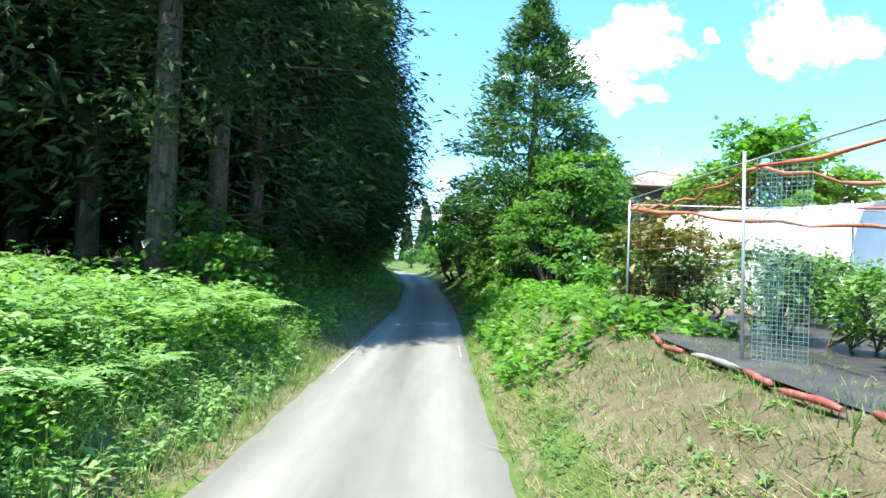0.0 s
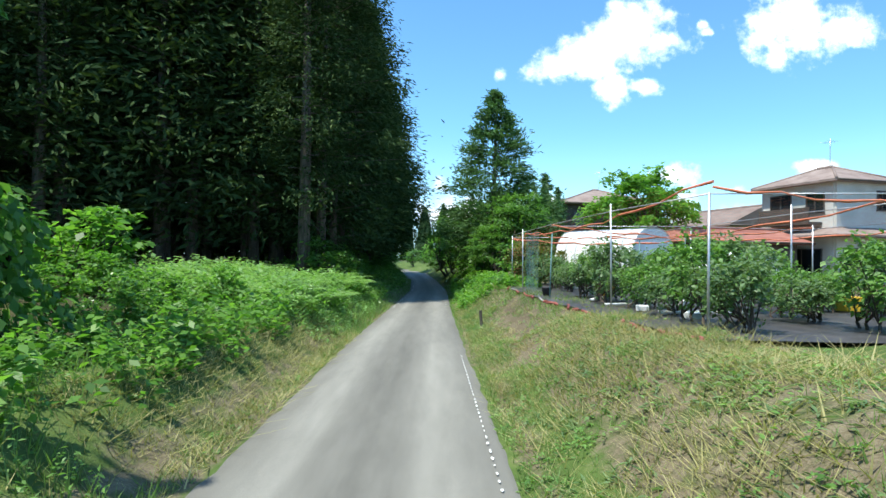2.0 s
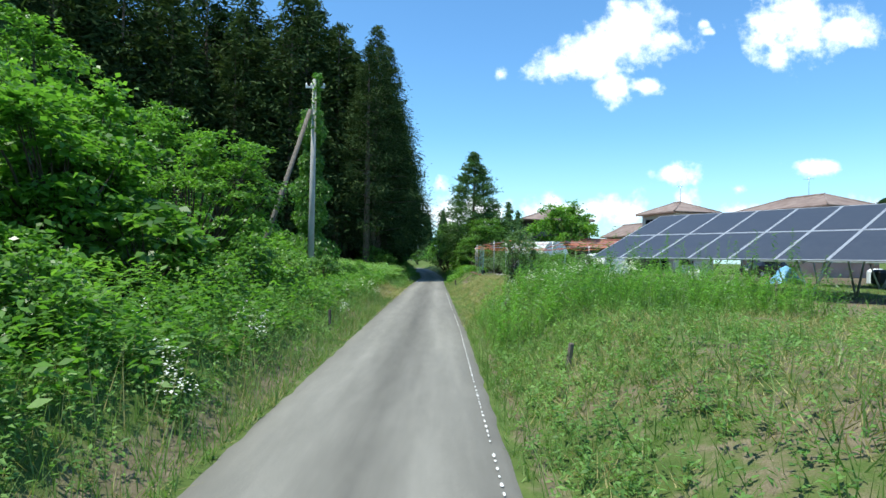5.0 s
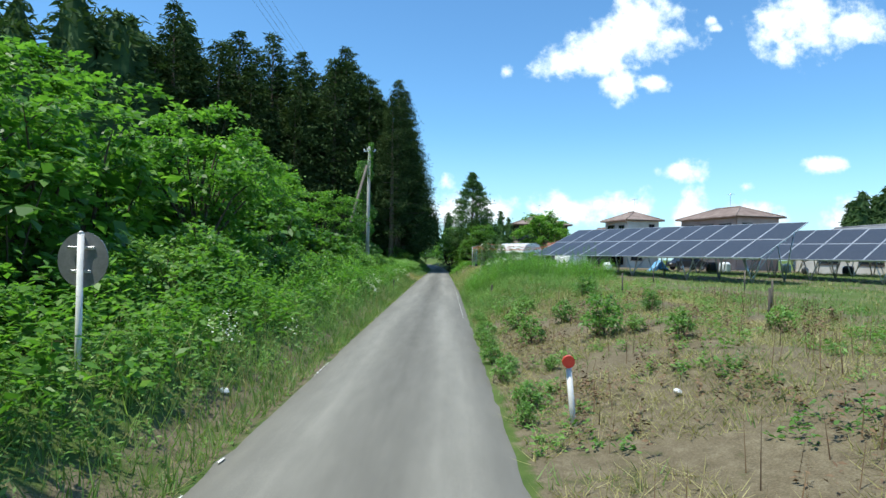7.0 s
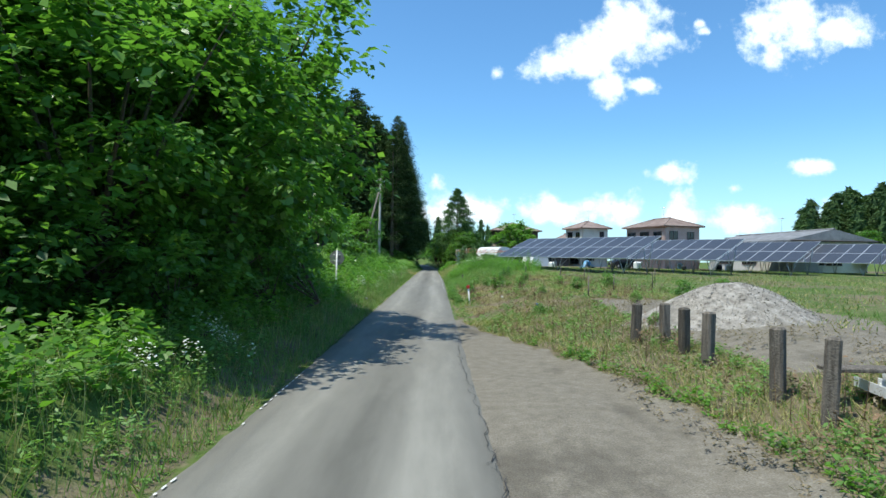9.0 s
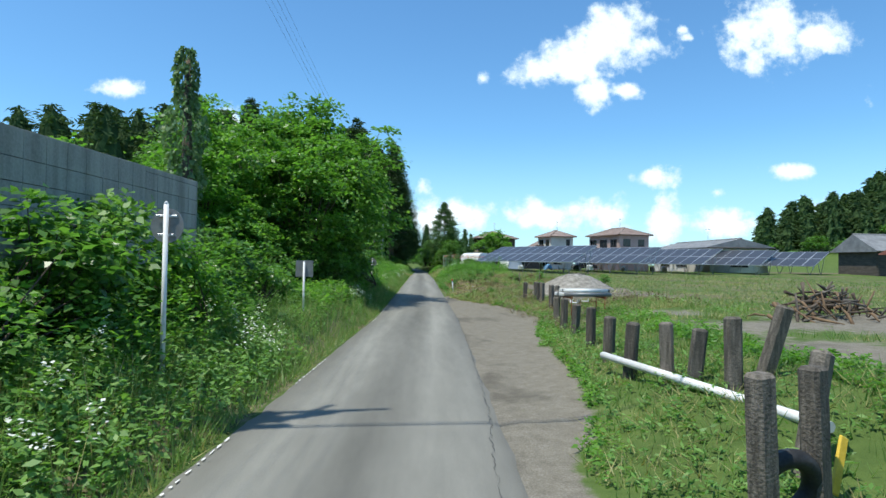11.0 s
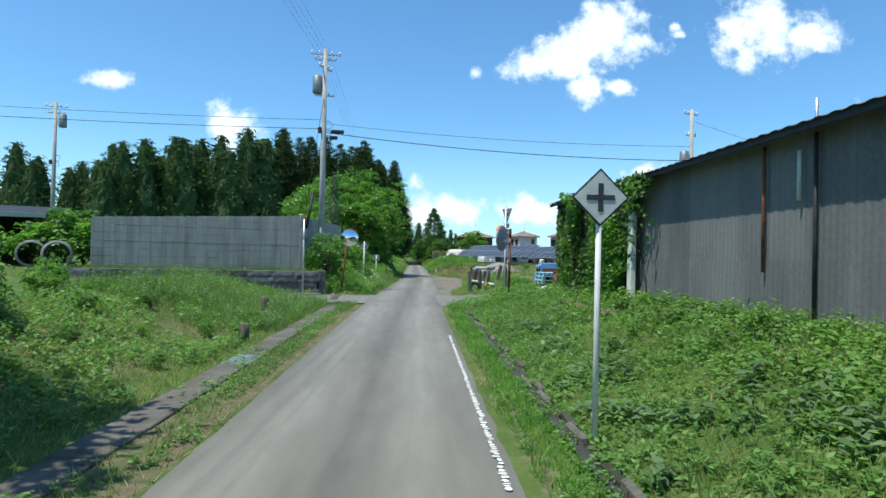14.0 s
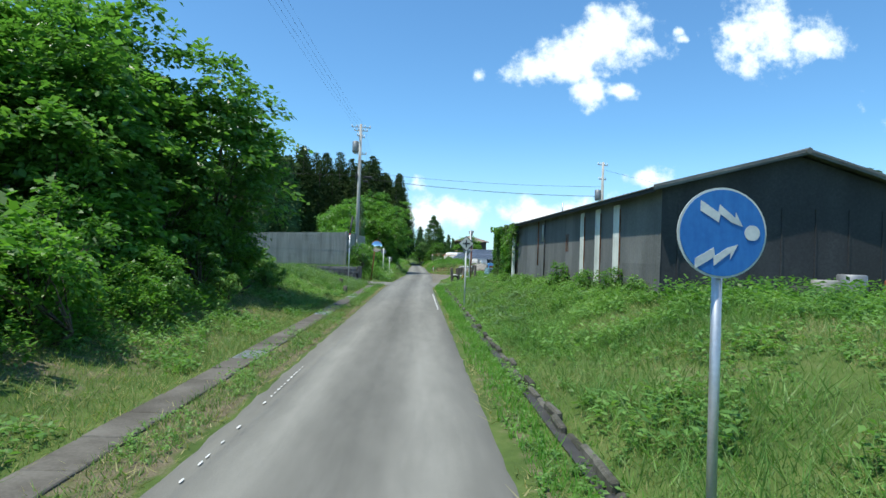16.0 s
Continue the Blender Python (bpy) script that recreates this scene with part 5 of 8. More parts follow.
# stop signs seen from behind
s, b = sign_post(3.75, -95.0, 4.24, 0.036, "white-posted stop signs seen from their grey backs", M_WHITEP)
BACKN = (0.9, 0.44)
for name, c, poly in (("triangle_plate", 3.92, [(-0.38, 0.28), (0.38, 0.28), (0.0, -0.38)][::-1]), ("small_plate", 3.45, square(0.36, 0.18)), ("round_plate", 3.02, ring(0.30))):
    plate(s, b, (0.06, 0.03, c), BACKN, poly, 0.012, M_BACK, "grey sheet-metal sign back", name)
    for dz in (-0.1, 0.12):
        q = facing(BACKN) @ Vector((0, 0.03, 0))
        part("clamp", Geo().box((0.05 + q.x, 0.02 + q.y, c + dz - b), (0.4, 0.03, 0.03), facing(BACKN), 0.005), M_STEEL, s)
# round and square signs on the thicket side
for x, y, top, c, r, base, lab in ((-3.46, -51.4, 2.27, 1.98, 0.31, 0.35, "round road sign seen from its grey back, by the thicket"), (-3.3, -84.4, 2.85, 2.55, 0.24, 0.5, "round sign back on a pale post in the shrubs")):
    s, b = sign_post(x, y, top, 0.034, lab, M_WHITEP, base)
    plate(s, b, (0, 0.05, c), (0.12, 1.0), ring(r), 0.012, M_BACK, "grey sheet-metal sign back", "round_plate")
    for dz in (-0.13, 0.13):
        part("clamp", Geo().box((0, 0.02, c + dz - b), (0.3 if dz > 0 else 0.22, 0.03, 0.035), None, 0.005), M_STEEL, s)
s, b = sign_post(-3.15, -75.8, 2.05, 0.03, "square grey sign back in the shrubs", M_WHITEP, 0.5)
plate(s, b, (0, 0.05, 1.86), (0.1, 1.0), square(0.5, 0.46), 0.012, M_BACK, "grey sheet-metal sign back", "square_plate")


def mirror_head(parent, b, c, n, r):
    """A convex traffic mirror: bowed face, orange shell with hood."""
    m = Matrix.Translation((c[0], c[1], c[2] - b)) @ facing(n)
    face = Geo()
    rows = []
    for i in range(11):
        a = i / 10
        rows.append([m @ Vector((r * a * math.cos(t), -0.04 - 0.10 * (1 - a * a), r * a * math.sin(t))) for t in np.linspace(0, 2 * math.pi, 37)])
    face.sheet(rows[::-1], True)
    part("mirror_face", face, M_MIRROR, parent, "bulging mirror face")
    back = Geo()
    rows = []
    for a, d in ((1.06, -0.05), (1.07, 0.0), (1.0, 0.03), (0.6, 0.05), (0.0, 0.055)):
        rows.append([m @ Vector((r * a * math.cos(t), d, r * a * math.sin(t))) for t in np.linspace(0, 2 * math.pi, 37)])
    back.sheet(rows, True)
    part("back_shell", back, M_BACK, parent, "grey domed back shell")
    hood = Geo()
    ts = np.linspace(radians(35), radians(145), 18)
    hood.sheet([[m @ Vector((r * 1.08 * math.cos(t), 0.0, r * 1.08 * math.sin(t))) for t in ts], [m @ Vector((r * 1.10 * math.cos(t), -0.09, r * 1.10 * math.sin(t))) for t in ts],
                [m @ Vector((r * 1.12 * math.cos(t), -0.09, r * 1.12 * math.sin(t))) for t in ts], [m @ Vector((r * 1.10 * math.cos(t), 0.0, r * 1.10 * math.sin(t))) for t in ts]], True)
    part("hood", hood, M_ORANGE, parent, "orange hood")


s = thing("traffic_mirror", "round convex traffic mirror on a leaning rusty post", "traffic mirror", pose(-3.92, -90.1, 0.35))
part("post", Geo().tube([(0, 0, -0.3), (0.28, 0.1, 2.7)], 0.045, 12), M_RUST, s)
mirror_head(s, 0.35, (0.38, -0.02, 2.90), (0.30, -1.0), 0.44)
part("bracket", Geo().box((0.30, 0.06, 2.56), (0.12, 0.12, 0.12), None, 0.01), M_STEEL, s)
s = thing("traffic_mirror", "orange-rimmed traffic mirror seen from behind on a rusty post", "traffic mirror", pose(3.7, -96.6, 0.75))
part("post", Geo().tube([(0, 0, -0.3), (0.016, 0, 2.12)], 0.05, 12), M_RUST, s)
part("post_top", Geo().tube([(0.016, 0, 2.12), (0.02, 0, 2.5)], 0.051, 12), mottled("dark_maroon_paint", [(0, (0.045, 0.014, 0.012)), (1, (0.09, 0.03, 0.024))], 6, 50, 0.7), s, "dark maroon painted top")
part("bracket", Geo().box((-0.14, -0.03, 1.98), (0.34, 0.1, 0.11), Matrix.Rotation(0.1, 4, "Z"), 0.01), M_STEEL, s)
mirror_head(s, 0.75, (-0.30, 0.02, 2.84), (-0.80, 0.52), 0.48)
s = thing("marker_pole", "tall pale marker pole with a red tip by the stone wall", "marker pole", pose(-5.6, -91.5, 0.0))
part("pole", Geo().tube([(0, 0, -0.2), (0, 0, 3.72)], 0.042, 12), M_STEEL, s)
part("red_tip", Geo().box((0.0, -0.01, 3.78), (0.10, 0.05, 0.14), None, 0.01), M_RED, s, "red plastic tip")
part("band", Geo().tube([(0, 0, 2.7), (0, 0, 3.3)], 0.045, 12), M_WHITEP, s, "white band")
s = thing("delineator_post", "leaning white delineator with an orange reflector", "delineator", pose(2.2, -50.7, gz(2.2, -50.7)))
part("post", Geo().tube([(0, 0, -0.2), (-0.09, 0.02, 0.74)], 0.036, 10), M_WHITEP, s)
part("reflector", Geo().disc((-0.10, -0.02, 0.80), 0.075, (0, 1, 0.1), 0.05, 20), M_RED, s, "round orange-red reflector")
for x, y, h, t in ((2.35, -22.2, 0.5, 3), (1.42, 2.6, 0.46, -4), (2.6, -30, 0.45, 5), (-2.55, -23.5, 0.55, 0)):
    solid("wooden_stake", Geo().box((0, 0, h / 2 - 0.15), (0.075, 0.075, h + 0.3), None, 0.012), M_WOODP, "short brown wooden stake in the verge", "stake", "wooden stakes", m=pose(x, y, gz(x, y), t, t, 20))


# ---- corrugated shed ----
SH_A, SH_B = (5.14, -99.35), (6.25, -124.2)
SH_LEN = (Vector(SH_B) - Vector(SH_A)).length
M_TIN = mottled("dark_corrugated_steel", [(0, (0.105, 0.109, 0.107)), (0.5, (0.152, 0.157, 0.153)), (1, (0.210, 0.214, 0.208))], 0.8, 14, 0.8, 0.0, 0.08, 0.15, stretch=(1, 1, 0.3), by_object=0.14)
# gable ends: the same kind of steel in a darker tone than the long walls
M_GABLE = mottled("dark_gable_steel", [(0, (0.030, 0.031, 0.033)), (0.5, (0.048, 0.049, 0.052)), (1, (0.075, 0.076, 0.078))], 0.8, 14, 0.75, 0.1, 0.3, 0.15, stretch=(1, 1, 0.3))
M_STRIP = mottled("pale_painted_steel", [(0, (0.46, 0.47, 0.42)), (0.5, (0.66, 0.68, 0.62)), (1, (0.78, 0.79, 0.74))], 2.5, 26, 0.6, stretch=(1, 1, 0.4))
shed = thing("shed", "long dark corrugated steel shed overgrown with vines", "shed")
SH_ROT = Matrix.Rotation(turn_of(SH_A, SH_B), 4, "Z")
SW, EAVE, RIDGE = 7.6, 4.08, 5.08


def ribbed(w, h):
    g = Geo()
    n = max(6, int(w / 0.032))
    prof = [(-w / 2 + w * i / n, 0.0045 * math.sin(i * math.pi / 2 + 0.4)) for i in range(n + 1)]
    g.sheet([[(x, d, 0) for x, d in prof], [(x, d, h) for x, d in prof]], False)
    return g


lower, upper = ribbed(0.9, 1.55).mesh("wall_sheet", M_TIN), ribbed(0.9, 2.12).mesh("wall_sheet", M_TIN)
n = round(SH_LEN / 0.86)
for i in range(n):
    for me, z, off in ((lower, 0.55, 0.012), (upper, 2.02, 0.0)):
        p = part("wall_sheet", me, None, shed)
        p.matrix_world = Matrix.Translation(along(SH_A, SH_B, (i + 0.5) * SH_LEN / n, off + 0.0015 * (i % 2), z)) @ SH_ROT
inner = along(SH_A, SH_B, SH_LEN / 2, -SW / 2, 2.2)
part("wall_core", Geo().box(along(SH_A, SH_B, SH_LEN / 2, -SW / 2 - 0.02, 2.1), (SH_LEN - 0.05, SW - 0.1, 3.3), SH_ROT), M_BLACK, shed)
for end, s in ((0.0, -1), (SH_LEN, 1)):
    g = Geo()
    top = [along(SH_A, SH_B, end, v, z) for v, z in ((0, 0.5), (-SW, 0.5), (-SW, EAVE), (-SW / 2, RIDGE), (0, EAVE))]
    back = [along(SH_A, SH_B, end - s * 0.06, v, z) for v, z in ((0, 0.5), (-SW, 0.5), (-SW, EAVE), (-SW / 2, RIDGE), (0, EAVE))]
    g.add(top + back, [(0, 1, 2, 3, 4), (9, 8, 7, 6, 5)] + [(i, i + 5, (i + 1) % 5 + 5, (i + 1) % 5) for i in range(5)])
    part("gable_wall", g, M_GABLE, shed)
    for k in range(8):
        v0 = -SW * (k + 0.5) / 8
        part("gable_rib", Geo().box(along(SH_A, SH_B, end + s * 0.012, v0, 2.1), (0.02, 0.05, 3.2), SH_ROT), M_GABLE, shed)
for s in (0, 1):
    g = Geo()
    rows = []
    for i in range(0, 331):
        u = -0.35 + (SH_LEN + 0.7) * i / 330
        rows.append([along(SH_A, SH_B, u, (0.40 - (SW / 2 + 0.40) * k) if s == 0 else (-SW - 0.36 + (SW / 2 + 0.36) * k), EAVE - 0.09 + (RIDGE - EAVE + 0.12) * k + 0.06 + 0.014 * math.sin(i * math.pi / 2 + 0.5)) for k in (0, 0.5, 1)])
    g.sheet(rows)
    part("roof_sheet", g, M_TIN, shed)
part("eave_board", Geo().box(along(SH_A, SH_B, SH_LEN / 2, 0.33, EAVE - 0.09), (SH_LEN + 0.6, 0.03, 0.10), SH_ROT), M_BLACK, shed)
slope = math.atan2(RIDGE - EAVE, SW / 2)
for v in (0.36, -SW - 0.36):
    a, b2 = along(SH_A, SH_B, SH_LEN + 0.33, v, EAVE - 0.10), along(SH_A, SH_B, SH_LEN + 0.33, -SW / 2, RIDGE + 0.02)
    g = Geo().add([a, b2, b2 + Vector((0, 0, 0.14)), a + Vector((0, 0, 0.14))] + [p + Vector((0.002, 0.03, 0)) for p in (a, b2, b2 + Vector((0, 0, 0.14)), a + Vector((0, 0, 0.14)))], [(0, 1, 2, 3), (7, 6, 5, 4), (0, 4, 5, 1), (3, 2, 6, 7)])
    part("barge_board", g, M_TIN, shed)
part("ridge_cap", Geo().tube([along(SH_A, SH_B, -0.3, -SW / 2, RIDGE + 0.10), along(SH_A, SH_B, SH_LEN + 0.36, -SW / 2, RIDGE + 0.10)], 0.09, 8), M_TIN, shed)
for u, w in ((18.5, 0.42), (20.15, 0.48), (21.85, 0.50)):
    st = part("pale_strip", Geo().box(along(SH_A, SH_B, u, 0.035, 2.17), (w, 0.025, 3.45), SH_ROT, 0.006), M_STRIP, shed, "pale flaking painted strip")
    part("rust_edge", Geo().box(along(SH_A, SH_B, u + w / 2 + 0.015, 0.03, 2.1), (0.025, 0.03, 3.3), SH_ROT), M_RUST, st)
for u, z0, z1, m in ((12.0, 1.9, 3.95, M_RUST), (13.2, 1.0, 3.95, M_BLACK), (12.85, 3.0, 3.75, M_STRIP)):
    part("downpipe", Geo().tube([along(SH_A, SH_B, u, 0.07, z0), along(SH_A, SH_B, u, 0.07, z1)], 0.03, 8), m, shed, "rust-streaked downpipe")
part("pale_door_post", Geo().box(along(SH_A, SH_B, 7.0, 0.22, 2.1), (0.24, 0.14, 3.0), SH_ROT, 0.02), M_STRIP, shed)
part("vent_pipe", Geo().tube([along(SH_A, SH_B, 11.5, -1.2, 4.2), along(SH_A, SH_B, 11.5, -1.2, 4.95)], 0.03, 8), M_STEEL, shed)
for u in (16.4, 16.55, 16.7):
    part("rust_streak", Geo().box(along(SH_A, SH_B, u, 0.022, 2.85), (0.035, 0.008, 0.7), SH_ROT), M_RUST, shed)
rng = np.random.default_rng(77)
vine = thing("wall_vine", "thick green creeper hanging over the end of the shed", "vine")
sets = {"leaves": ([], []), "bright_leaves": ([], [])}
for i in range(22000):
    u, z = rng.uniform(0.05, 8.7), rng.uniform(0.95, 4.12)
    thick = 0.08 + 0.32 * noise.noise((u * 0.9, z * 0.5, 5)) + 0.25 * noise.noise((u * 2.5, z * 1.3, 9))
    keep = step(8.3 - u - 0.9 * noise.noise((0, z * 1.1, 2)), 0, 1.2)
    if rng.uniform() > keep or 6.9 < u < 8.0 and z < 3.2 and rng.uniform() < 0.85 or noise.noise((u * 1.1, z * 0.35, 21)) < -0.3 - 0.4 * step(3 - u, 0, 1.5):
        continue
    bright = noise.noise((u * 1.5, z * 0.3, 40)) + 0.15 * noise.noise((u * 5, z * 3, 41)) > 0.06 and u > 1.6
    pts, out = sets["bright_leaves" if bright else "leaves"]
    pts.append(along(SH_A, SH_B, u, 0.03 + max(0.05, thick + 0.25 + (0.14 if bright else 0.0) + 0.12 * step(z, 3.6, 4.1)) * rng.uniform(0.3, 1.0) * (0.35 + 0.65 * step(u, 0.2, 2.2)), z))
    out.append(along((0, 0), (SH_B[0] - SH_A[0], SH_B[1] - SH_A[1]), 0, 0.6, -0.8))
for name, m in (("leaves", M_CREEPER), ("bright_leaves", M_VINE)):
    pts, out = sets[name]
    part(name, quick_mesh(name, kites(np.array(pts), 0.11, 0.75, 0.3, rng, np.array(out), 0.8), 4, m), None, vine)
g = Geo()
for k in range(14):
    u = 0.3 + 0.54 * k
    g.tube([along(SH_A, SH_B, u + 0.2 * math.sin(j * 1.3 + k), 0.06, 0.8 + 0.55 * j) for j in range(6)], 0.018, 4)
part("stem", g, M_TWIG, vine)


# ---- solar tables ----
M_CELL, t, b = material("solar_cells", 0.32, 0.0, 0.28)
p = object_pos(t)
grid = t.nodes.new("ShaderNodeTexBrick")
grid.inputs["Scale"].default_value, grid.inputs["Mortar Size"].default_value = 6.4, 0.012
grid.offset, grid.inputs["Brick Width"].default_value, grid.inputs["Row Height"].default_value = 0.0, 1.0, 1.0
grid.inputs["Color1"].default_value, grid.inputs["Color2"].default_value, grid.inputs["Mortar"].default_value = (0.040, 0.046, 0.058, 1), (0.050, 0.056, 0.068, 1), (0.10, 0.105, 0.115, 1)
t.links.new(p, grid.inputs["Vector"])
t.links.new(grid.outputs[0], b.inputs["Base Color"])
M_ALU = mottled("aluminium_frame", [(0, (0.50, 0.51, 0.52)), (1, (0.64, 0.65, 0.66))], 5, 40, 0.4, 0.5, 0.5, 0.0)
E1, E2 = Vector((0.55, -0.835, 0)), Vector((0.835, 0.55, 0))
DEPTH, RISE, LENGTH, NCOL = 4.5, 1.95, 16.5, 11
table = thing("solar_table", "dark solar panels on a steel frame, tilted to the sun", "solar panels", Matrix.Identity(4), "solar tables")
tilt = math.atan2(RISE, DEPTH)
base_m = Matrix(((E1.x, E2.x, 0, 0), (E1.y, E2.y, 0, 0), (0, 0, 1, 0), (0, 0, 0, 1)))
plane = base_m @ Matrix.Rotation(tilt, 4, "X")
slant = math.hypot(DEPTH, RISE)
cw, ch = LENGTH / NCOL, slant / 2
panel_me = Geo().box((0, 0, 0), (cw - 0.09, ch - 0.09, 0.03)).mesh("solar_panel", M_CELL)
frame_g = Geo()
for sx in (-1, 1):
    frame_g.box((sx * (cw / 2 - 0.028), 0, 0.0), (0.038, ch - 0.006, 0.046))
    frame_g.box((0, sx * (ch / 2 - 0.028), 0.0), (cw - 0.006, 0.038, 0.044))
frame_me = frame_g.mesh("panel_frame", M_ALU)
for i in range(NCOL):
    for j in range(2):
        at = plane @ Matrix.Translation(((i + 0.5) * cw, (j + 0.5) * ch, 0))
        p = part("solar_panel", panel_me, None, table)
        p.matrix_basis = at
        q = part("panel_frame", frame_me, None, p, "pale aluminium frame")
for i in range(5):
    u = 0.8 + i * (LENGTH - 1.6) / 4
    for v, h in ((0.7, RISE * 0.7 / DEPTH), (3.7, RISE * 3.7 / DEPTH)):
        foot = base_m @ Vector((u, v, -1.25))
        for du in (-0.5, 0.5):
            part("leg", Geo().tube([foot, base_m @ Vector((u + du, v, h - 0.1))], 0.035, 6), M_STEEL, table)
    part("rafter", Geo().box(plane @ Vector((u, slant / 2, -0.10)), (0.08, slant - 0.1, 0.08), plane), M_STEEL, table)
    part("brace", Geo().tube([base_m @ Vector((u, 0.7, -1.0)), base_m @ Vector((u, 3.7, 1.3))], 0.025, 6), M_STEEL, table)
for v in (0.25, 0.5, 0.75):
    part("purlin", Geo().box(plane @ Vector((LENGTH / 2, slant * v, -0.05)), (LENGTH, 0.06, 0.05), plane), M_STEEL, table)
FIRST = Vector((6.6, -15.1, 2.28))
table.matrix_world = Matrix.Translation(FIRST)
for k in range(1, 5):
    copy_thing(table, Matrix.Translation(FIRST + Vector((8.3, 2.5, 0)) * k))


# ---- houses beyond the field ----
M_TILE = mottled("brown_grey_roof_tiles", [(0, (0.15, 0.105, 0.085)), (0.5, (0.22, 0.165, 0.14)), (1, (0.30, 0.24, 0.21))], 1.0, 9, 0.8, by_object=0.1)
M_TILE_GREY = mottled("grey_roof_tiles", [(0, (0.12, 0.125, 0.13)), (0.5, (0.19, 0.195, 0.20)), (1, (0.27, 0.275, 0.28))], 1.0, 9, 0.75)
M_TILE_RED = mottled("red_brown_metal_roof", [(0, (0.20, 0.075, 0.055)), (0.5, (0.29, 0.115, 0.085)), (1, (0.38, 0.18, 0.14))], 1.0, 9, 0.7)
M_PLASTER = mottled("cream_plaster", [(0, (0.50, 0.48, 0.42)), (0.5, (0.60, 0.58, 0.52)), (1, (0.68, 0.66, 0.60))], 0.7, 20, 0.9)
M_PLASTER_PINK = mottled("pink_brown_plaster", [(0, (0.40, 0.28, 0.24)), (0.5, (0.48, 0.35, 0.30)), (1, (0.55, 0.42, 0.37))], 0.7, 20, 0.9)
M_DARKWOOD = mottled("dark_timber_cladding", [(0, (0.05, 0.042, 0.036)), (1, (0.12, 0.10, 0.085))], 1.2, 20, 0.85, stretch=(1, 1, 4))
M_FRAME = mottled("bronze_window_frame", [(0, (0.07, 0.06, 0.05)), (1, (0.12, 0.10, 0.085))], 4, 30, 0.5)


def house(label, x, y, yaw, w, d, eave, ridge, wall_m, roof_m, base=0.9, over=0.7, hip=True, windows=(), skirt=None, aerial=True, balcony=False):
    """A house: w along its own x, d along its own y; windows: (side, u, z, width, height), side 0 front, 1 right, 2 back, 3 left."""
    h = thing("house", label, "house", pose(x, y, base, 0, 0, yaw))
    t = 0.16
    e = eave - base
    for name, c, s in (("wall_front", (0, -d / 2, e / 2 - 0.3), (w, t, e + 0.6)), ("wall_back", (0, d / 2, e / 2 - 0.3), (w, t, e + 0.6)), ("wall_side", (-w / 2, 0, e / 2 - 0.3), (t, d - t, e + 0.6)), ("wall_side", (w / 2, 0, e / 2 - 0.3), (t, d - t, e + 0.6))):
        part(name, Geo().box(c, s), wall_m, h)
    hw, hd, rz = w / 2 + over, d / 2 + over, ridge - base
    cut = min(hw, hd) if hip else 0.0
    g = Geo()
    low = [(-hw, -hd, e), (hw, -hd, e), (hw, hd, e), (-hw, hd, e)]
    if hw >= hd:
        top = [(-hw + cut, 0, rz), (hw - cut, 0, rz)]
        f = [(0, 1, 5, 4), (1, 2, 5), (2, 3, 4, 5), (3, 0, 4)]
    else:
        top = [(0, -hd + cut, rz), (0, hd - cut, rz)]
        f = [(0, 1, 4), (1, 2, 5, 4), (2, 3, 5), (3, 0, 4, 5)]
    if hw == hd and hip:
        top = [(-0.05, 0, rz), (0.05, 0, rz)]
    g.add(low + top, f)
    g.add([(p[0], p[1], p[2] - 0.14) for p in low] + low, [(0, 3, 2, 1), (0, 1, 5, 4), (1, 2, 6, 5), (2, 3, 7, 6), (3, 0, 4, 7)])
    roof = part("roof", g, roof_m, h)
    part("ridge_tiles", Geo().tube([top[0], top[1]], 0.13, 8), roof_m, roof)
    for c in range(4):
        if hip:
            q = min(top, key=lambda p: (p[0] - low[c][0]) ** 2 + (p[1] - low[c][1]) ** 2)
            part("hip_tiles", Geo().tube([low[c], q], 0.09, 6), roof_m, roof)
    part("gutter", Geo().tube([(-hw, -hd - 0.05, e - 0.05), (hw, -hd - 0.05, e - 0.05)], 0.06, 6), M_FRAME, roof)
    for side, u, z, ww, wh in windows:
        a = (0, math.pi / 2, math.pi, -math.pi / 2)[side]
        dist = (d if side in (0, 2) else w) / 2 + 0.08
        m = Matrix.Rotation(a, 4, "Z") @ Matrix.Translation((u, -dist, z - base))
        win = part("window", Geo().box(m @ Vector((0, 0.0, 0)), (ww, 0.05, wh), m), M_GLASS, h)
        for dx, dz, sx, sz in ((-ww / 2, 0, 0.07, wh), (ww / 2, 0, 0.07, wh), (0, 0, 0.05, wh), (0, wh / 2, ww + 0.1, 0.07), (0, -wh / 2, ww + 0.16, 0.09)):
            part("window_frame", Geo().box(m @ Vector((dx, -0.04, dz)), (sx, 0.06, sz), m), M_FRAME, win)
    if balcony:
        m = Matrix.Rotation(-math.pi / 2, 4, "Z") @ Matrix.Translation((0, -w / 2 - 0.6, eave - base - 2.65))
        bal = part("balcony", Geo().box(m @ Vector((0, 0, 0)), (d * 0.7, 1.1, 0.16), m), M_FRAME, h)
        part("parapet", Geo().box(m @ Vector((0, -0.5, 0.5)), (d * 0.7, 0.06, 0.95), m), M_DARKWOOD, bal)
    if skirt:
        z, ov = skirt[0] - base, skirt[1]
        g = Geo()
        a, b2 = w / 2 + 0.05, d / 2 + 0.05
        inner = [(-a, -b2, z + 0.5), (a, -b2, z + 0.5), (a, b2, z + 0.5), (-a, b2, z + 0.5)]
        outer = [(-a - ov, -b2 - ov, z), (a + ov, -b2 - ov, z), (a + ov, b2 + ov, z), (-a - ov, b2 + ov, z)]
        under = [(p[0], p[1], p[2] - 0.12) for p in outer]
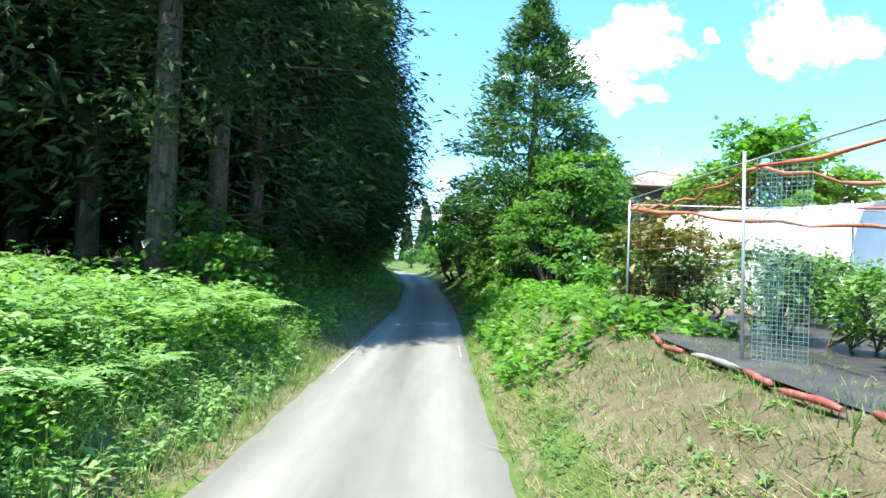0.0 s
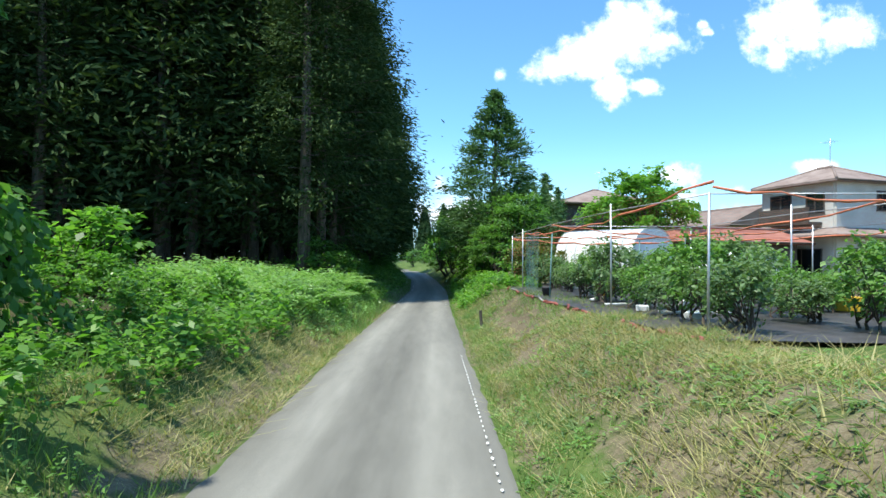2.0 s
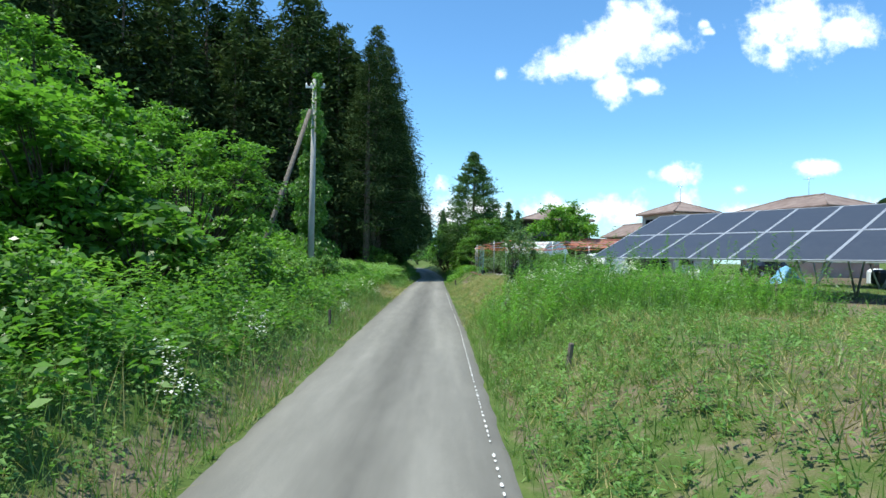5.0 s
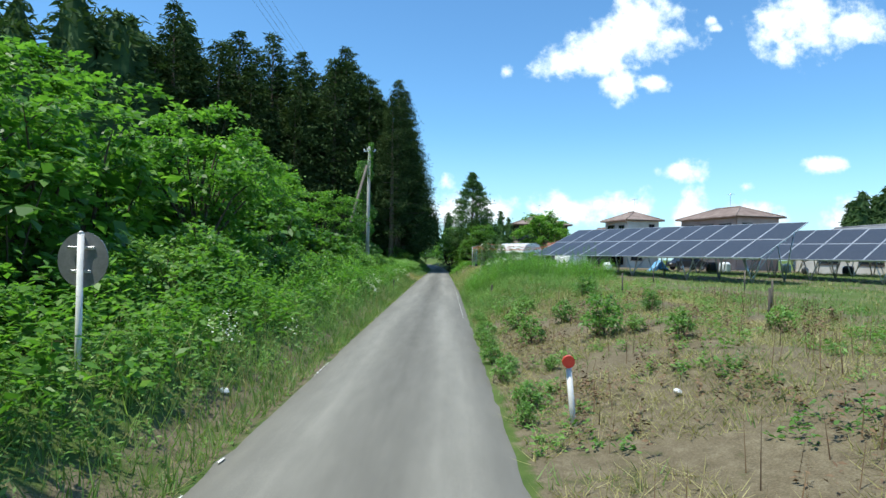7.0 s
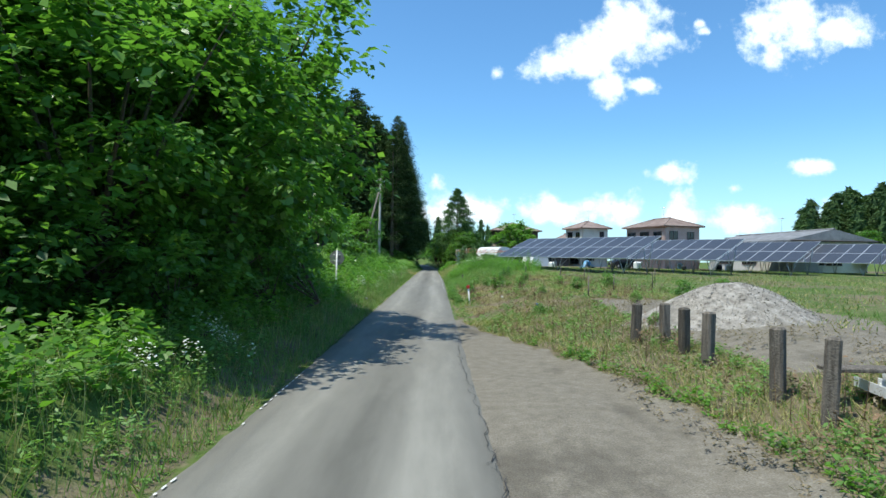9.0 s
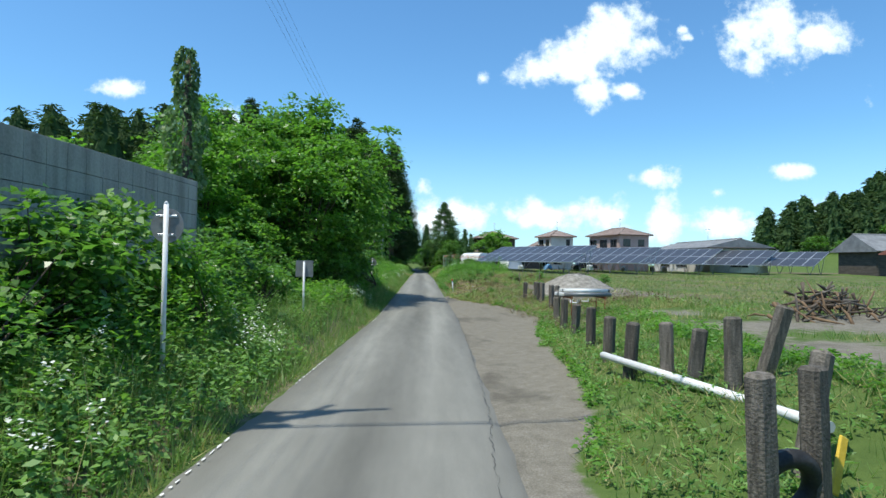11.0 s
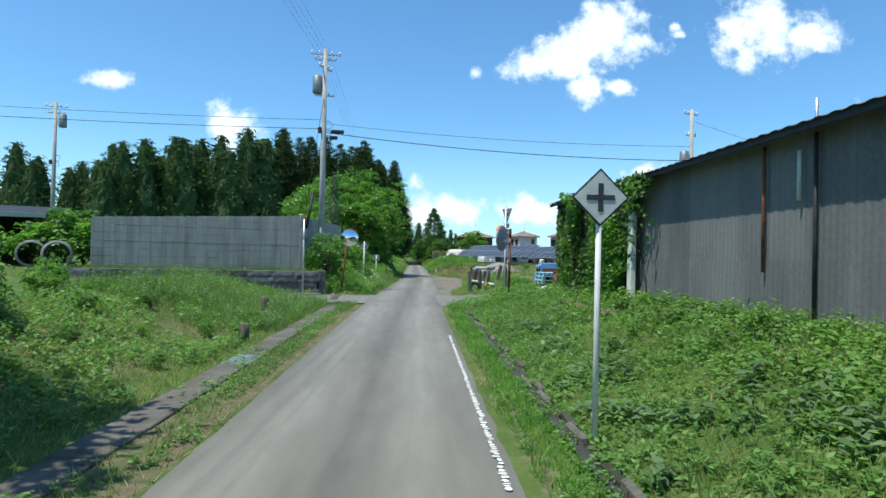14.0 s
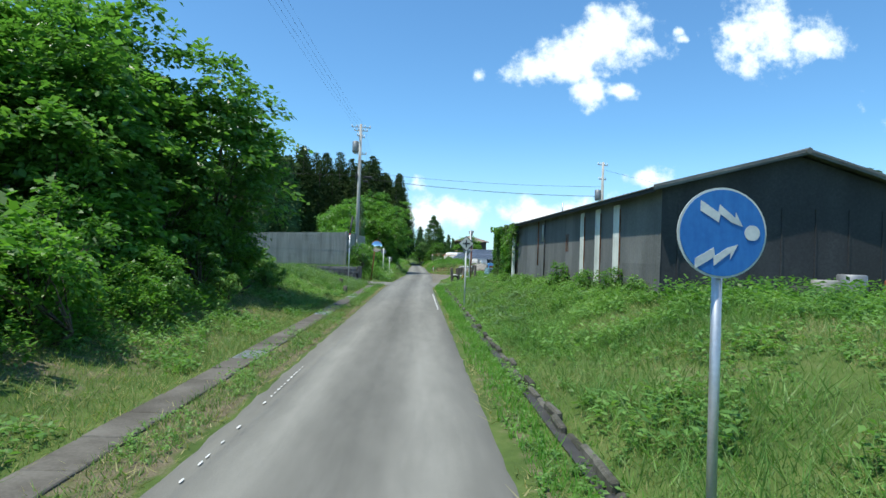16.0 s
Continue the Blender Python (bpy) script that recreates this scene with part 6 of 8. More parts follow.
        g.add(inner + outer + under, [(i + 4, (i + 1) % 4 + 4, (i + 1) % 4, i) for i in range(4)] + [(i + 8, (i + 1) % 4 + 8, (i + 1) % 4 + 4, i + 4) for i in range(4)] + [(8, 11, 10, 9)])
        part("porch_roof", g, roof_m, h)
    if aerial:
        mast = part("aerial", Geo().tube([(0.4, 0, rz - 0.3), (0.4, 0, rz + 2.0)], 0.025, 5), M_STEEL, h)
        for k in range(4):
            part("aerial_rod", Geo().tube([(0.05 + 0.0 * k, 0.25 * k - 0.3, rz + 1.8), (0.75, 0.25 * k - 0.3, rz + 1.8)], 0.012, 4), M_STEEL, mast)
    return h


house("two-storey cream house with a brown hipped tile roof", 25.55, 24.6, 15, 4.6, 5.7, 7.4, 8.6, M_PLASTER, M_TILE, over=0.55, windows=((3, 1.5, 6.0, 1.3, 1.3), (3, -1.2, 6.0, 1.7, 1.5), (0, 1.2, 6.2, 0.75, 1.2), (3, 0.5, 2.3, 3.0, 1.7), (0, -1.0, 2.6, 1.6, 1.2)), skirt=(4.0, 1.2), balcony=True)
house("broad two-storey house with a brown hipped roof and chimney", 36.5, 19.85, 15, 6.0, 10.4, 7.6, 9.0, M_PLASTER_PINK, M_TILE, over=0.6, windows=((0, -1.6, 6.1, 1.4, 1.3), (0, 1.4, 6.1, 1.2, 1.2), (3, -3.6, 6.0, 2.2, 1.5), (3, 0, 6.0, 2.4, 1.5), (3, 3.4, 6.0, 2.0, 1.4)), skirt=(4.2, 1.2))
house("long low house with a grey tile roof", 42.6, -2.8, 0, 8.0, 19.6, 4.7, 5.9, M_PLASTER, M_TILE_GREY, hip=False, over=0.7, windows=((3, -5, 2.8, 3.2, 1.6), (3, 1, 2.8, 3.2, 1.6), (0, 0, 2.8, 2.4, 1.5)), aerial=True)
house("low side wing with a grey tile roof", 45.2, 12.2, 0, 5.0, 7.0, 4.4, 5.9, M_PLASTER, M_TILE_GREY, hip=False, windows=((3, 0, 2.6, 2.4, 1.5),), aerial=False)
house("dark timber two-storey house behind the garden tree", 15.4, 45.0, 5, 8.6, 8.0, 7.6, 9.3, M_DARKWOOD, M_TILE, windows=((0, -2.4, 6.1, 2.0, 1.4), (0, 1.8, 6.1, 2.2, 1.4), (3, 0, 6.1, 2.4, 1.4)), skirt=(4.3, 0.9), balcony=False)
house("low outbuilding with a red-brown metal roof", 17.6, 23.5, 10, 8.0, 5.0, 3.5, 4.4, M_DARKWOOD, M_TILE_RED, hip=False, windows=((0, 0, 2.2, 2.4, 1.0),), aerial=False)
house("small cream gabled house beside the larger one", 27.6, 42.5, 14, 6.0, 8.0, 5.6, 7.4, M_PLASTER, M_TILE, hip=False, windows=((0, 0, 5.4, 0.9, 0.7),), aerial=False)
house("low building with a grey roof below the wood", 62.0, -15.0, 4, 10, 6.5, 4.4, 6.6, M_DARKWOOD, M_TILE_GREY, hip=False, windows=((0, -2, 2.6, 3, 1.4),), aerial=False)
house("white house with a red-brown front at the field's end", 62.0, -34.0, 4, 8, 7, 5.8, 7.4, M_PLASTER, M_TILE, windows=((0, -2.4, 4.6, 1.6, 1.2), (0, 1.4, 4.6, 2.2, 1.2), (0, -2, 2.2, 2.6, 1.6)), aerial=False)
house("small pink-brown shed house at the field's end", 53.5, -31.0, 4, 5, 5, 3.8, 5.0, M_PLASTER_PINK, M_TILE_RED, hip=False, windows=((0, 0, 2.2, 1.6, 1.0),), aerial=False)

# ---- plastic tunnels ----
M_FILM, t, b = material("milky_plastic_film", 0.35, 0, 0.4)
t.links.new(ramp(t, noise_tex(t, world_pos(t), 0.9, 4), [(0.3, (0.66, 0.68, 0.67)), (0.7, (0.80, 0.81, 0.80))]), b.inputs["Base Color"])


def tunnel(label, x, y, yaw, w, length, h, dark_front=True):
    z0 = gz(x, y)
    g = thing("greenhouse", label, "greenhouse", pose(x, y, z0, 0, 0, yaw), "plastic tunnels")
    arc = [(-w / 2 * math.copysign(abs(math.cos(a)) ** 0.7, math.cos(a)), h * math.sin(a) ** 0.75) for a in np.linspace(0, math.pi, 17)]
    part("film_cover", Geo().sheet([[(px, v + 0.02 * math.sin(v * 7), pz) for px, pz in arc] for v in np.linspace(0, length, 14)], True), M_FILM, g)
    for v in (0.02, length - 0.02):
        f = Geo()
        f.add([(px, v, pz) for px, pz in arc], [tuple(range(17))])
        part("end_wall", f, M_FILM, g)
    for v in np.linspace(0, length, 8):
        part("hoop", Geo().tube([(px * 1.012, v, pz * 1.012) for px, pz in arc], 0.016, 5), M_STEEL, g)
    if dark_front:
        part("door", Geo().box((0.4, -0.02, h * 0.36), (w * 0.16, 0.03, h * 0.7)), M_BACK, g)
    for s in (-1, 1):
        part("rail", Geo().tube([(s * w / 2 * 1.01, 0, 0.5), (s * w / 2 * 1.01, length, 0.5)], 0.016, 5), M_STEEL, g)


tunnel("white plastic greenhouse tunnel beyond the garden", 10.7, 14.6, 30, 3.3, 5.6, 2.8, False)
tunnel("small white plastic tunnel in the vegetable plot", 16.3, 15.0, 20, 2.8, 3.5, 1.85, False)
solid("blue_tarp", Geo().sheet([[(0.8 * (i / 6 - 0.5) * 2, 0.5 * (j / 6 - 0.5) * 2, 0.9 * (1 - ((i - 3) / 3) ** 2) * (1 - 0.7 * ((j - 3) / 3) ** 2) + 0.08 * noise.noise((i * 1.1, j * 1.3, 0))) for i in range(7)] for j in range(7)], True), mottled("blue_tarp_plastic", [(0, (0.10, 0.32, 0.60)), (1, (0.25, 0.50, 0.75))], 4, 30, 0.4), "blue plastic tarp over a heap under the panels", "tarp", m=pose(17.0, -11.0, gz(17, -11), 0, 0, 20))
for i, (x, y, s) in enumerate(((20.5, -12.5, 1.0), (23.5, -8, 1.2), (28, -9, 1.1), (31, -12, 0.9), (13.5, -9, 0.9), (35, -6, 1.1), (26, -15, 0.7))):
    solid("feed_sack", Geo().box((0, 0, 0.38 * s), (0.8 * s, 0.55 * s, 0.78 * s), None, 0.16), M_FILM if i % 3 else M_BLACK, "white plastic sack on the ground behind the solar tables" if i % 3 else "dark covered bin behind the solar tables", "sack", "sacks behind the solar tables", m=pose(x, y, gz(x, y), 0, 0, 37 * i))

# a dark parked car beside the cream house
M_CAR = mottled("dark_car_paint", [(0, (0.015, 0.016, 0.02)), (1, (0.03, 0.032, 0.036))], 2, 30, 0.2, 0.2, 0.6, 0.0)
car = thing("car", "dark parked car beside the cream house", "car", pose(27.5, 10.0, gz(27.5, 10.0), 0, 0, 15))
prof = [(-2.1, 0.35), (-2.12, 0.75), (-1.9, 0.95), (-1.5, 1.0), (-1.0, 1.5), (0.6, 1.55), (1.3, 1.05), (2.0, 0.9), (2.1, 0.55), (2.05, 0.35)]
g = Geo()
g.sheet([[(px, s * 0.82 * (0.86 if pz > 1.2 else 1.0), pz) for px, pz in prof] for s in (-1, 1)])
k = len(prof)
g.add([(px, -0.82 * (0.86 if pz > 1.2 else 1.0), pz) for px, pz in prof], [tuple(range(k))]).add([(px, 0.82 * (0.86 if pz > 1.2 else 1.0), pz) for px, pz in prof], [tuple(reversed(range(k)))])
g.add([(-2.1, -0.8, 0.35), (2.05, -0.8, 0.35), (2.05, 0.8, 0.35), (-2.1, 0.8, 0.35)], [(0, 3, 2, 1)])
body = part("body", g, M_CAR, car)
for s in (-1, 1):
    part("side_window", Geo().box((-0.2, s * 0.79, 1.27), (1.6, 0.04, 0.34)), M_GLASS, body)
    for px in (-1.35, 1.3):
        wheel = part("wheel", Geo().tube([(px, s * 0.62, 0.31), (px, s * 0.84, 0.31)], 0.31, 18), M_BLACK, car)
        part("rim", Geo().tube([(px, s * 0.845, 0.31), (px, s * 0.86, 0.31)], 0.18, 14), M_STEEL, wheel)
part("number_plate", Geo().box((-2.13, 0, 0.7), (0.02, 0.34, 0.17)), M_WHITEP, body)

# ---- netted garden ----
M_NET_RED = mottled("orange_red_net", [(0, (0.50, 0.13, 0.06)), (1, (0.66, 0.24, 0.14))], 6, 60, 0.8)
M_NET_BLUE = mottled("blue_green_net", [(0, (0.12, 0.24, 0.24)), (1, (0.24, 0.38, 0.36))], 6, 60, 0.8)
M_MULCH = mottled("black_mulch_sheet", [(0, (0.022, 0.021, 0.022)), (0.6, (0.05, 0.046, 0.046)), (1, (0.10, 0.09, 0.085))], 1.5, 20, 0.55, 0, 0.5)
def bed_edge(y):
    """Where the beds begin beside the mown bank."""
    return curve(y, (-8, -5, 0, 6, 12), (3.75, 3.5, 3.0, 2.8, 2.95))


g = Geo()
g.sheet([[(x + bed_edge(y), y, gz(x + bed_edge(y), y) + 0.05 + 0.03 * noise.noise((x, y, 3))) for x in np.arange(0, 8.3, 0.5)] for y in np.arange(-7.4, 13.5, 0.5)], True)
solid("mulch_sheet", g, M_MULCH, "black plastic mulch sheet over the vegetable beds", "mulch sheet")
M_EDGE = mottled("faded_red_plastic", [(0, (0.17, 0.045, 0.038)), (0.6, (0.30, 0.085, 0.07)), (1, (0.42, 0.20, 0.17))], 5, 30, 0.6)
for k in range(24):
    y, ln = -7.2 + 0.83 * k, 0.78 if k % 3 else 0.5
    red = k % 6 != 4
    bow = [(0.05 * math.sin(k * 1.7 + u * 2.6), ln * (u - 0.5), 0.012 + 0.02 * math.sin(k * 2.3 + u * 4)) for u in np.linspace(0, 1, 7)]
    g = Geo().tube(bow, [0.022, 0.035, 0.038, 0.03, 0.036, 0.034, 0.02], 6)
    solid("edging_strip", g, M_EDGE if red else M_CONC, "faded red plastic edging strip along the mulch sheet" if red else "pale concrete edging piece along the mulch sheet", "edging", "garden edging", m=pose(bed_edge(y) - 0.08 + 0.07 * math.sin(k * 2.1), y, gz(bed_edge(y), y) + 0.03, 0, 0, 7 * math.sin(k * 3.3)))
net = thing("garden_net_frame", "thin steel poles with red and blue netting over the garden", "net frame")
COLUMNS = [(x or bed_edge(y) + 0.3, y) for x in (0, 7.2, 10.6) for y in (-6.8, -3.2, 1.65, 6.2, 10.5)]
for i, (x, y) in enumerate(COLUMNS):
    h = 3.12 + 0.22 * math.sin(i * 2.3) - gz(x, y)
    part("pole", Geo().tube([(x, y, gz(x, y) - 0.2), (x + 0.05 * math.sin(i * 4), y + 0.07 * math.sin(i * 3), gz(x, y) + h)], 0.019, 7), M_STEEL if i % 3 != 2 else M_NET_BLUE, net)
for x in (0, 7.2, 10.6):
    part("top_rail", Geo().tube([(x or bed_edge(y) + 0.3, y, 3.15 + 0.06 * math.sin(y * 2)) for y in (-6.8, -3.2, 1.65, 6.2, 10.5)], 0.010, 6), M_STEEL, net)
for y in (-6.8, 1.65, 10.5):
    part("cross_rail", Geo().tube([(bed_edge(y) + 0.3, y, 3.1), (7.2, y, 3.16), (10.6, y, 3.1)], 0.010, 6), M_STEEL, net)


def rope(a, b, sag, r, mat, n=14, wob=0.04):
    a, b = Vector(a), Vector(b)
    return Geo().tube([a.lerp(b, k / n) - Vector((0, 0, sag * 4 * (k / n) * (1 - k / n) + wob * math.sin(k * 2.3))) for k in range(n + 1)], [r * (1 + 0.4 * math.sin(k * 1.9)) for k in range(n + 1)], 6)


for a, b2, sag, r in (((3.2, 10.5, 3.05), (3.2, 6.2, 3.1), 0.15, 0.025), ((3.2, 6.2, 3.1), (7.2, 6.2, 3.2), 0.2, 0.035), ((3.2, 10.5, 3.05), (10.6, 10.5, 3.1), 0.2, 0.06), ((3.25, 1.65, 3.15), (10.6, 1.65, 3.2), 0.3, 0.03), ((3.2, 6.2, 3.1), (4.0, -6.8, 3.3), 0.25, 0.03), ((7.2, 10.5, 3.2), (7.2, -6.8, 3.2), 0.3, 0.04), ((10.6, 10.5, 3.2), (10.6, -6.8, 3.2), 0.3, 0.04), ((4.0, -6.8, 3.2), (10.6, -6.8, 3.2), 0.2, 0.03)):
    part("rolled_net", rope(a, b2, sag, r * 0.55, M_NET_RED), M_NET_RED, net, "rolled orange-red bird net")


def mesh_net(a, b, z0, z1, pitch=0.13):
    """A hanging net: thin crossed cords."""
    a, b = Vector((*a, 0)), Vector((*b, 0))
    n, m = int((b - a).length / pitch), int((z1 - z0) / pitch)
    side = (b - a).normalized() * 0.0022
    up = Vector((0, 0, 0.0022))
    g = Geo()
    for i in range(n + 1):
        q = a.lerp(b, i / n)
        o = 0.03 * math.sin(i * 0.9)
        nrm = Vector((-(b - a).y, (b - a).x, 0)).normalized() * o
        g.add([q - side + nrm + Vector((0, 0, z0)), q + side + nrm + Vector((0, 0, z0)), q + side + Vector((0, 0, z1)), q - side + Vector((0, 0, z1))], [(0, 1, 2, 3)])
    for j in range(m + 1):
        z = z0 + (z1 - z0) * j / m
        g.add([a + Vector((0, 0, z)) - up, b + Vector((0, 0, z)) - up, b + Vector((0, 0, z)) + up, a + Vector((0, 0, z)) + up], [(0, 1, 2, 3)])
    return g


tagged(part("hanging_net", mesh_net((3.2, 10.5), (6.4, 10.4), 1.1, 3.0), M_NET_RED, net, "orange hanging bird net"), kind="stuff")
tagged(part("hanging_net", mesh_net((3.2, 10.5), (3.2, 6.2), 2.3, 3.05), M_NET_RED, net, "orange hanging bird net"), kind="stuff")
tagged(part("hanging_net", mesh_net((3.2, 6.2), (3.6, 5.9), 1.1, 3.15, 0.045), M_NET_BLUE, net, "gathered blue-green net"), kind="stuff")
tagged(part("hanging_net", mesh_net((3.25, 6.3), (3.55, 6.35), 1.1, 3.1, 0.05), M_NET_BLUE, net, "gathered blue-green net"), kind="stuff")
top_net = Geo()
for i in range(96):
    y = -6.8 + 17.3 * i / 95
    top_net.add([(3.2, y - 0.0042, 3.12), (7.2, y - 0.0042, 2.98), (10.6, y - 0.0042, 3.12), (10.6, y + 0.0042, 3.12), (7.2, y + 0.0042, 2.98), (3.2, y + 0.0042, 3.12)], [(0, 1, 4, 5), (1, 2, 3, 4)])
for i in range(42):
    x = 3.2 + 7.4 * i / 41
    z = 3.12 - 0.14 * (1 - abs(x - 6.9) / 3.7)
    top_net.add([(x - 0.0042, -6.8, z), (x + 0.0042, -6.8, z), (x + 0.0042, 10.5, z), (x - 0.0042, 10.5, z)], [(0, 1, 2, 3)])
tagged(part("roof_net", top_net, M_NET_RED, net, "faded red bird net stretched over the poles"), kind="stuff")
for x, y, a, w in ((4.6, -1.2, 20, 1.3), (4.5, -2.4, 75, 0.3), (5.4, -3.2, 10, 1.8), (4.3, 0.6, 60, 0.9), (6.2, -0.4, 30, 0.4), (4.9, -4.0, 80, 0.35)):
    solid("plastic_offcut", Geo().box((0, 0, 0.03), (w, 0.13 if w > 0.5 else 0.26, 0.05 if w > 0.5 else 0.12), None, 0.012), M_WHITEP, "white plastic piece lying on the mulch sheet", "plastic piece", "white pieces on the mulch", m=pose(x, y, gz(x, y) + 0.08, 0, 0, a))
for x, y in ((5.3, 3.4), (5.45, 4.0), (9.4, -1.6)):
    g = thing("crate", "yellow plastic harvest crate between the bushes", "crate", pose(x, y, gz(x, y) + 0.05, 0, 0, 17 * x), "yellow crates")
    M_YEL = bpy.data.materials.get("yellow_plastic") or mottled("yellow_plastic", [(0, (0.55, 0.36, 0.03)), (1, (0.72, 0.50, 0.06))], 5, 40, 0.45)
    part("crate_floor", Geo().box((0, 0, 0.03), (0.5, 0.36, 0.03)), M_YEL, g)
    for c, s in (((-0.25, 0, 0.18), (0.02, 0.36, 0.32)), ((0.25, 0, 0.18), (0.02, 0.36, 0.32)), ((0, -0.18, 0.18), (0.5, 0.02, 0.32)), ((0, 0.18, 0.18), (0.5, 0.02, 0.32))):
        part("crate_side", Geo().box(c, s, None, 0.006), M_YEL, g)
solid("plant_pot", Geo().tube([(0, 0, 0), (0, 0, 0.22), (0, 0, 0.25)], [0.11, 0.15, 0.16], 16), M_BLACK, "black plastic pot at the edge of the bed", "pot", m=pose(3.35, 2.7, gz(3.35, 2.7) + 0.05))
garden = [grow_broadleaf("garden_bush", 1.5, 0.8, 1700, 61, M_OLIVE, 0.095, 0.12, 5, 44, 1.3), grow_broadleaf("garden_bush", 1.4, 0.75, 1600, 62, M_WEED, 0.095, 0.1, 5, 40, 1.3), grow_broadleaf("garden_bush", 2.0, 0.95, 1800, 63, M_RUST_LEAF, 0.12, 0.1, 3, 30)]
spots = []
for i, y in enumerate(np.arange(-6.0, 13, 1.4)):
    for j, x in enumerate((4.7, 6.9, 9.0)):
        spots.append(((i + j) % 2, x + 0.3 * math.sin(i * 3 + j), y + 0.3 * math.sin(i * 5 + j * 2), 0.9 + 0.25 * math.sin(i * 2.1 + j * 1.7), 50 * i + 31 * j))
plant(garden, spots, "leafy berry bush in the netted garden", "bush", "berry bushes")
plant(garden, [(2, 3.9, 11.2, 1.15, 0), (2, 4.9, 11.6, 1.0, 70), (2, 7.6, 12.6, 0.75, 140)], "brown-green clipped shrub behind the net", "shrub", "shrubs behind the net")
sap = [grow_broadleaf("sapling", 2.5, 0.55, 2600, 64, M_OLIVE, 0.088, -0.1, 1, 70, 1.5, 0.6)]
plant(sap, [(0, 3.15, -17.9, 1.02, 0), (0, 4.4, -12.3, 0.95, 50), (0, 4.95, -11.0, 0.7, 90)], "young fruit tree with upright twigs on the bank", "fruit tree", "young fruit trees")
M_STRIPPED = mottled("patchy_stripped_bark", [(0.0, (0.07, 0.06, 0.05)), (0.48, (0.13, 0.115, 0.10)), (0.6, (0.34, 0.32, 0.29)), (1, (0.46, 0.44, 0.40))], 6, 40, 0.9, bumpy=0.8, dist=0.02, stretch=(1, 1, 0.5))
for x, y, h, r, m, lab in ((3.65, -13.75, 0.88, 0.118, M_STRIPPED, "pale bark-stripped tree stump on the bank"), (4.16, -10.6, 0.8, 0.10, M_BARK, "dark leaning tree stump on the bank")):
    g = Geo()
    rows = []
    for j in range(9):
        z = -0.2 + (h + 0.2) * j / 8
        rows.append([(r * (1.25 - 0.3 * min(1, max(z, 0) / h * 2.5) + 0.16 * (j == 8) + 0.22 * noise.noise((math.cos(t) * 1.6, math.sin(t) * 1.6, z * 4 + x))) * math.cos(t), r * (1.25 - 0.3 * min(1, max(z, 0) / h * 2.5) + 0.22 * noise.noise((math.cos(t) * 1.6, math.sin(t) * 1.6, z * 4 + x))) * math.sin(t), z + (0.05 * noise.noise((math.cos(t) * 3, math.sin(t) * 3, 7)) if j == 8 else 0)) for t in np.linspace(0, 2 * math.pi, 19)])
    rows.append([(0.5 * p[0], 0.5 * p[1], p[2] + 0.015) for p in rows[-1]])
    rows.append([(0, 0, rows[-1][0][2])] * 19)
    g.sheet(rows, True)
    solid("tree_stump", g, m, lab, "stump", m=pose(x, y, gz(x, y), 0, 4, 0))

# ---- the yard by the pull-off ----
for i, (x, y, h, tx, ty) in enumerate(((5.1, -63.6, 0.85, 1, 2), (5.55, -64.1, 0.82, -2, 0), (5.5, -65.2, 0.85, 2, -3), (5.38, -66.45, 0.92, 0, 2), (5.35, -68.6, 0.95, -1, 1), (5.28, -69.75, 1.0, 2, 3), (5.0, -71.3, 0.9, 0, -3), (4.7, -72.6, 0.85, 3, 2), (4.4, -74, 0.8, -2, 4), (4.2, -75.8, 0.85, 2, 2), (4.1, -77.5, 0.8, 0, -4), (3.95, -79.5, 0.85, 3, 3), (3.7, -81.6, 0.85, 0, -2), (3.55, -83.2, 0.9, -2, -4), (3.8, -84.1, 0.9, 2, 2), (4.0, -84.5, 0.8, 0, -6), (4.2, -85.2, 0.95, 3, 0), (4.75, -84.9, 1.0, -6, -14), (2.86, -88.24, 1.25, 0, 3), (3.42, -88.0, 1.2, 2, 0), (3.75, -87.3, 1.15, -4, -14), (4.9, -87.2, 1.15, 4, -9))):
    z0 = gz(x, y)
    g = Geo().box((0, 0, h / 2 - 0.15), (0.19, 0.17, h + 0.3), None, 0.03)
    solid("timber_post", g, M_WOODP, "weathered grey-brown timber post at the yard's edge", "post", "timber posts", m=pose(x, y, z0, tx, ty, 11 * i))
tyre = Geo()
tyre.sheet([[((0.24 + 0.075 * math.cos(a)) * math.cos(t), 0.08 * math.sin(a), (0.24 + 0.075 * math.cos(a)) * math.sin(t)) for a in np.linspace(0, 2 * math.pi, 11)] for t in np.linspace(0, 2 * math.pi, 25)], True)
solid("tyre", tyre, M_BLACK, "old black car tyre leaning on the timber posts", "tyre", m=pose(3.13, -88.05, gz(3.13, -88.05) + 0.3, 12, 0, 10))
solid("hazard_board", Geo().box((0, 0, 0.22), (0.09, 0.03, 0.5), None, 0.01), bpy.data.materials["yellow_plastic"], "yellow hazard board leaning among the posts", "hazard board", m=pose(3.66, -87.85, gz(3.66, -87.85) + 0.12, -15, 28, 10))
solid("white_pipe", Geo().tube([(3.3, -82.6, gz(3.3, -82.6) + 0.35), (4.35, -86.8, gz(4.35, -86.8) + 0.12)], 0.06, 12), M_WHITEP, "white plastic pipe lying between the posts", "pipe")
rack = thing("pipe_rack", "low rack stacked with white and grey pipes", "pipe rack", pose(5.2, -74.2, gz(5.2, -74.2), 0, 0, 8) @ Matrix.Diagonal((0.45, 0.8, 1.1, 1)))
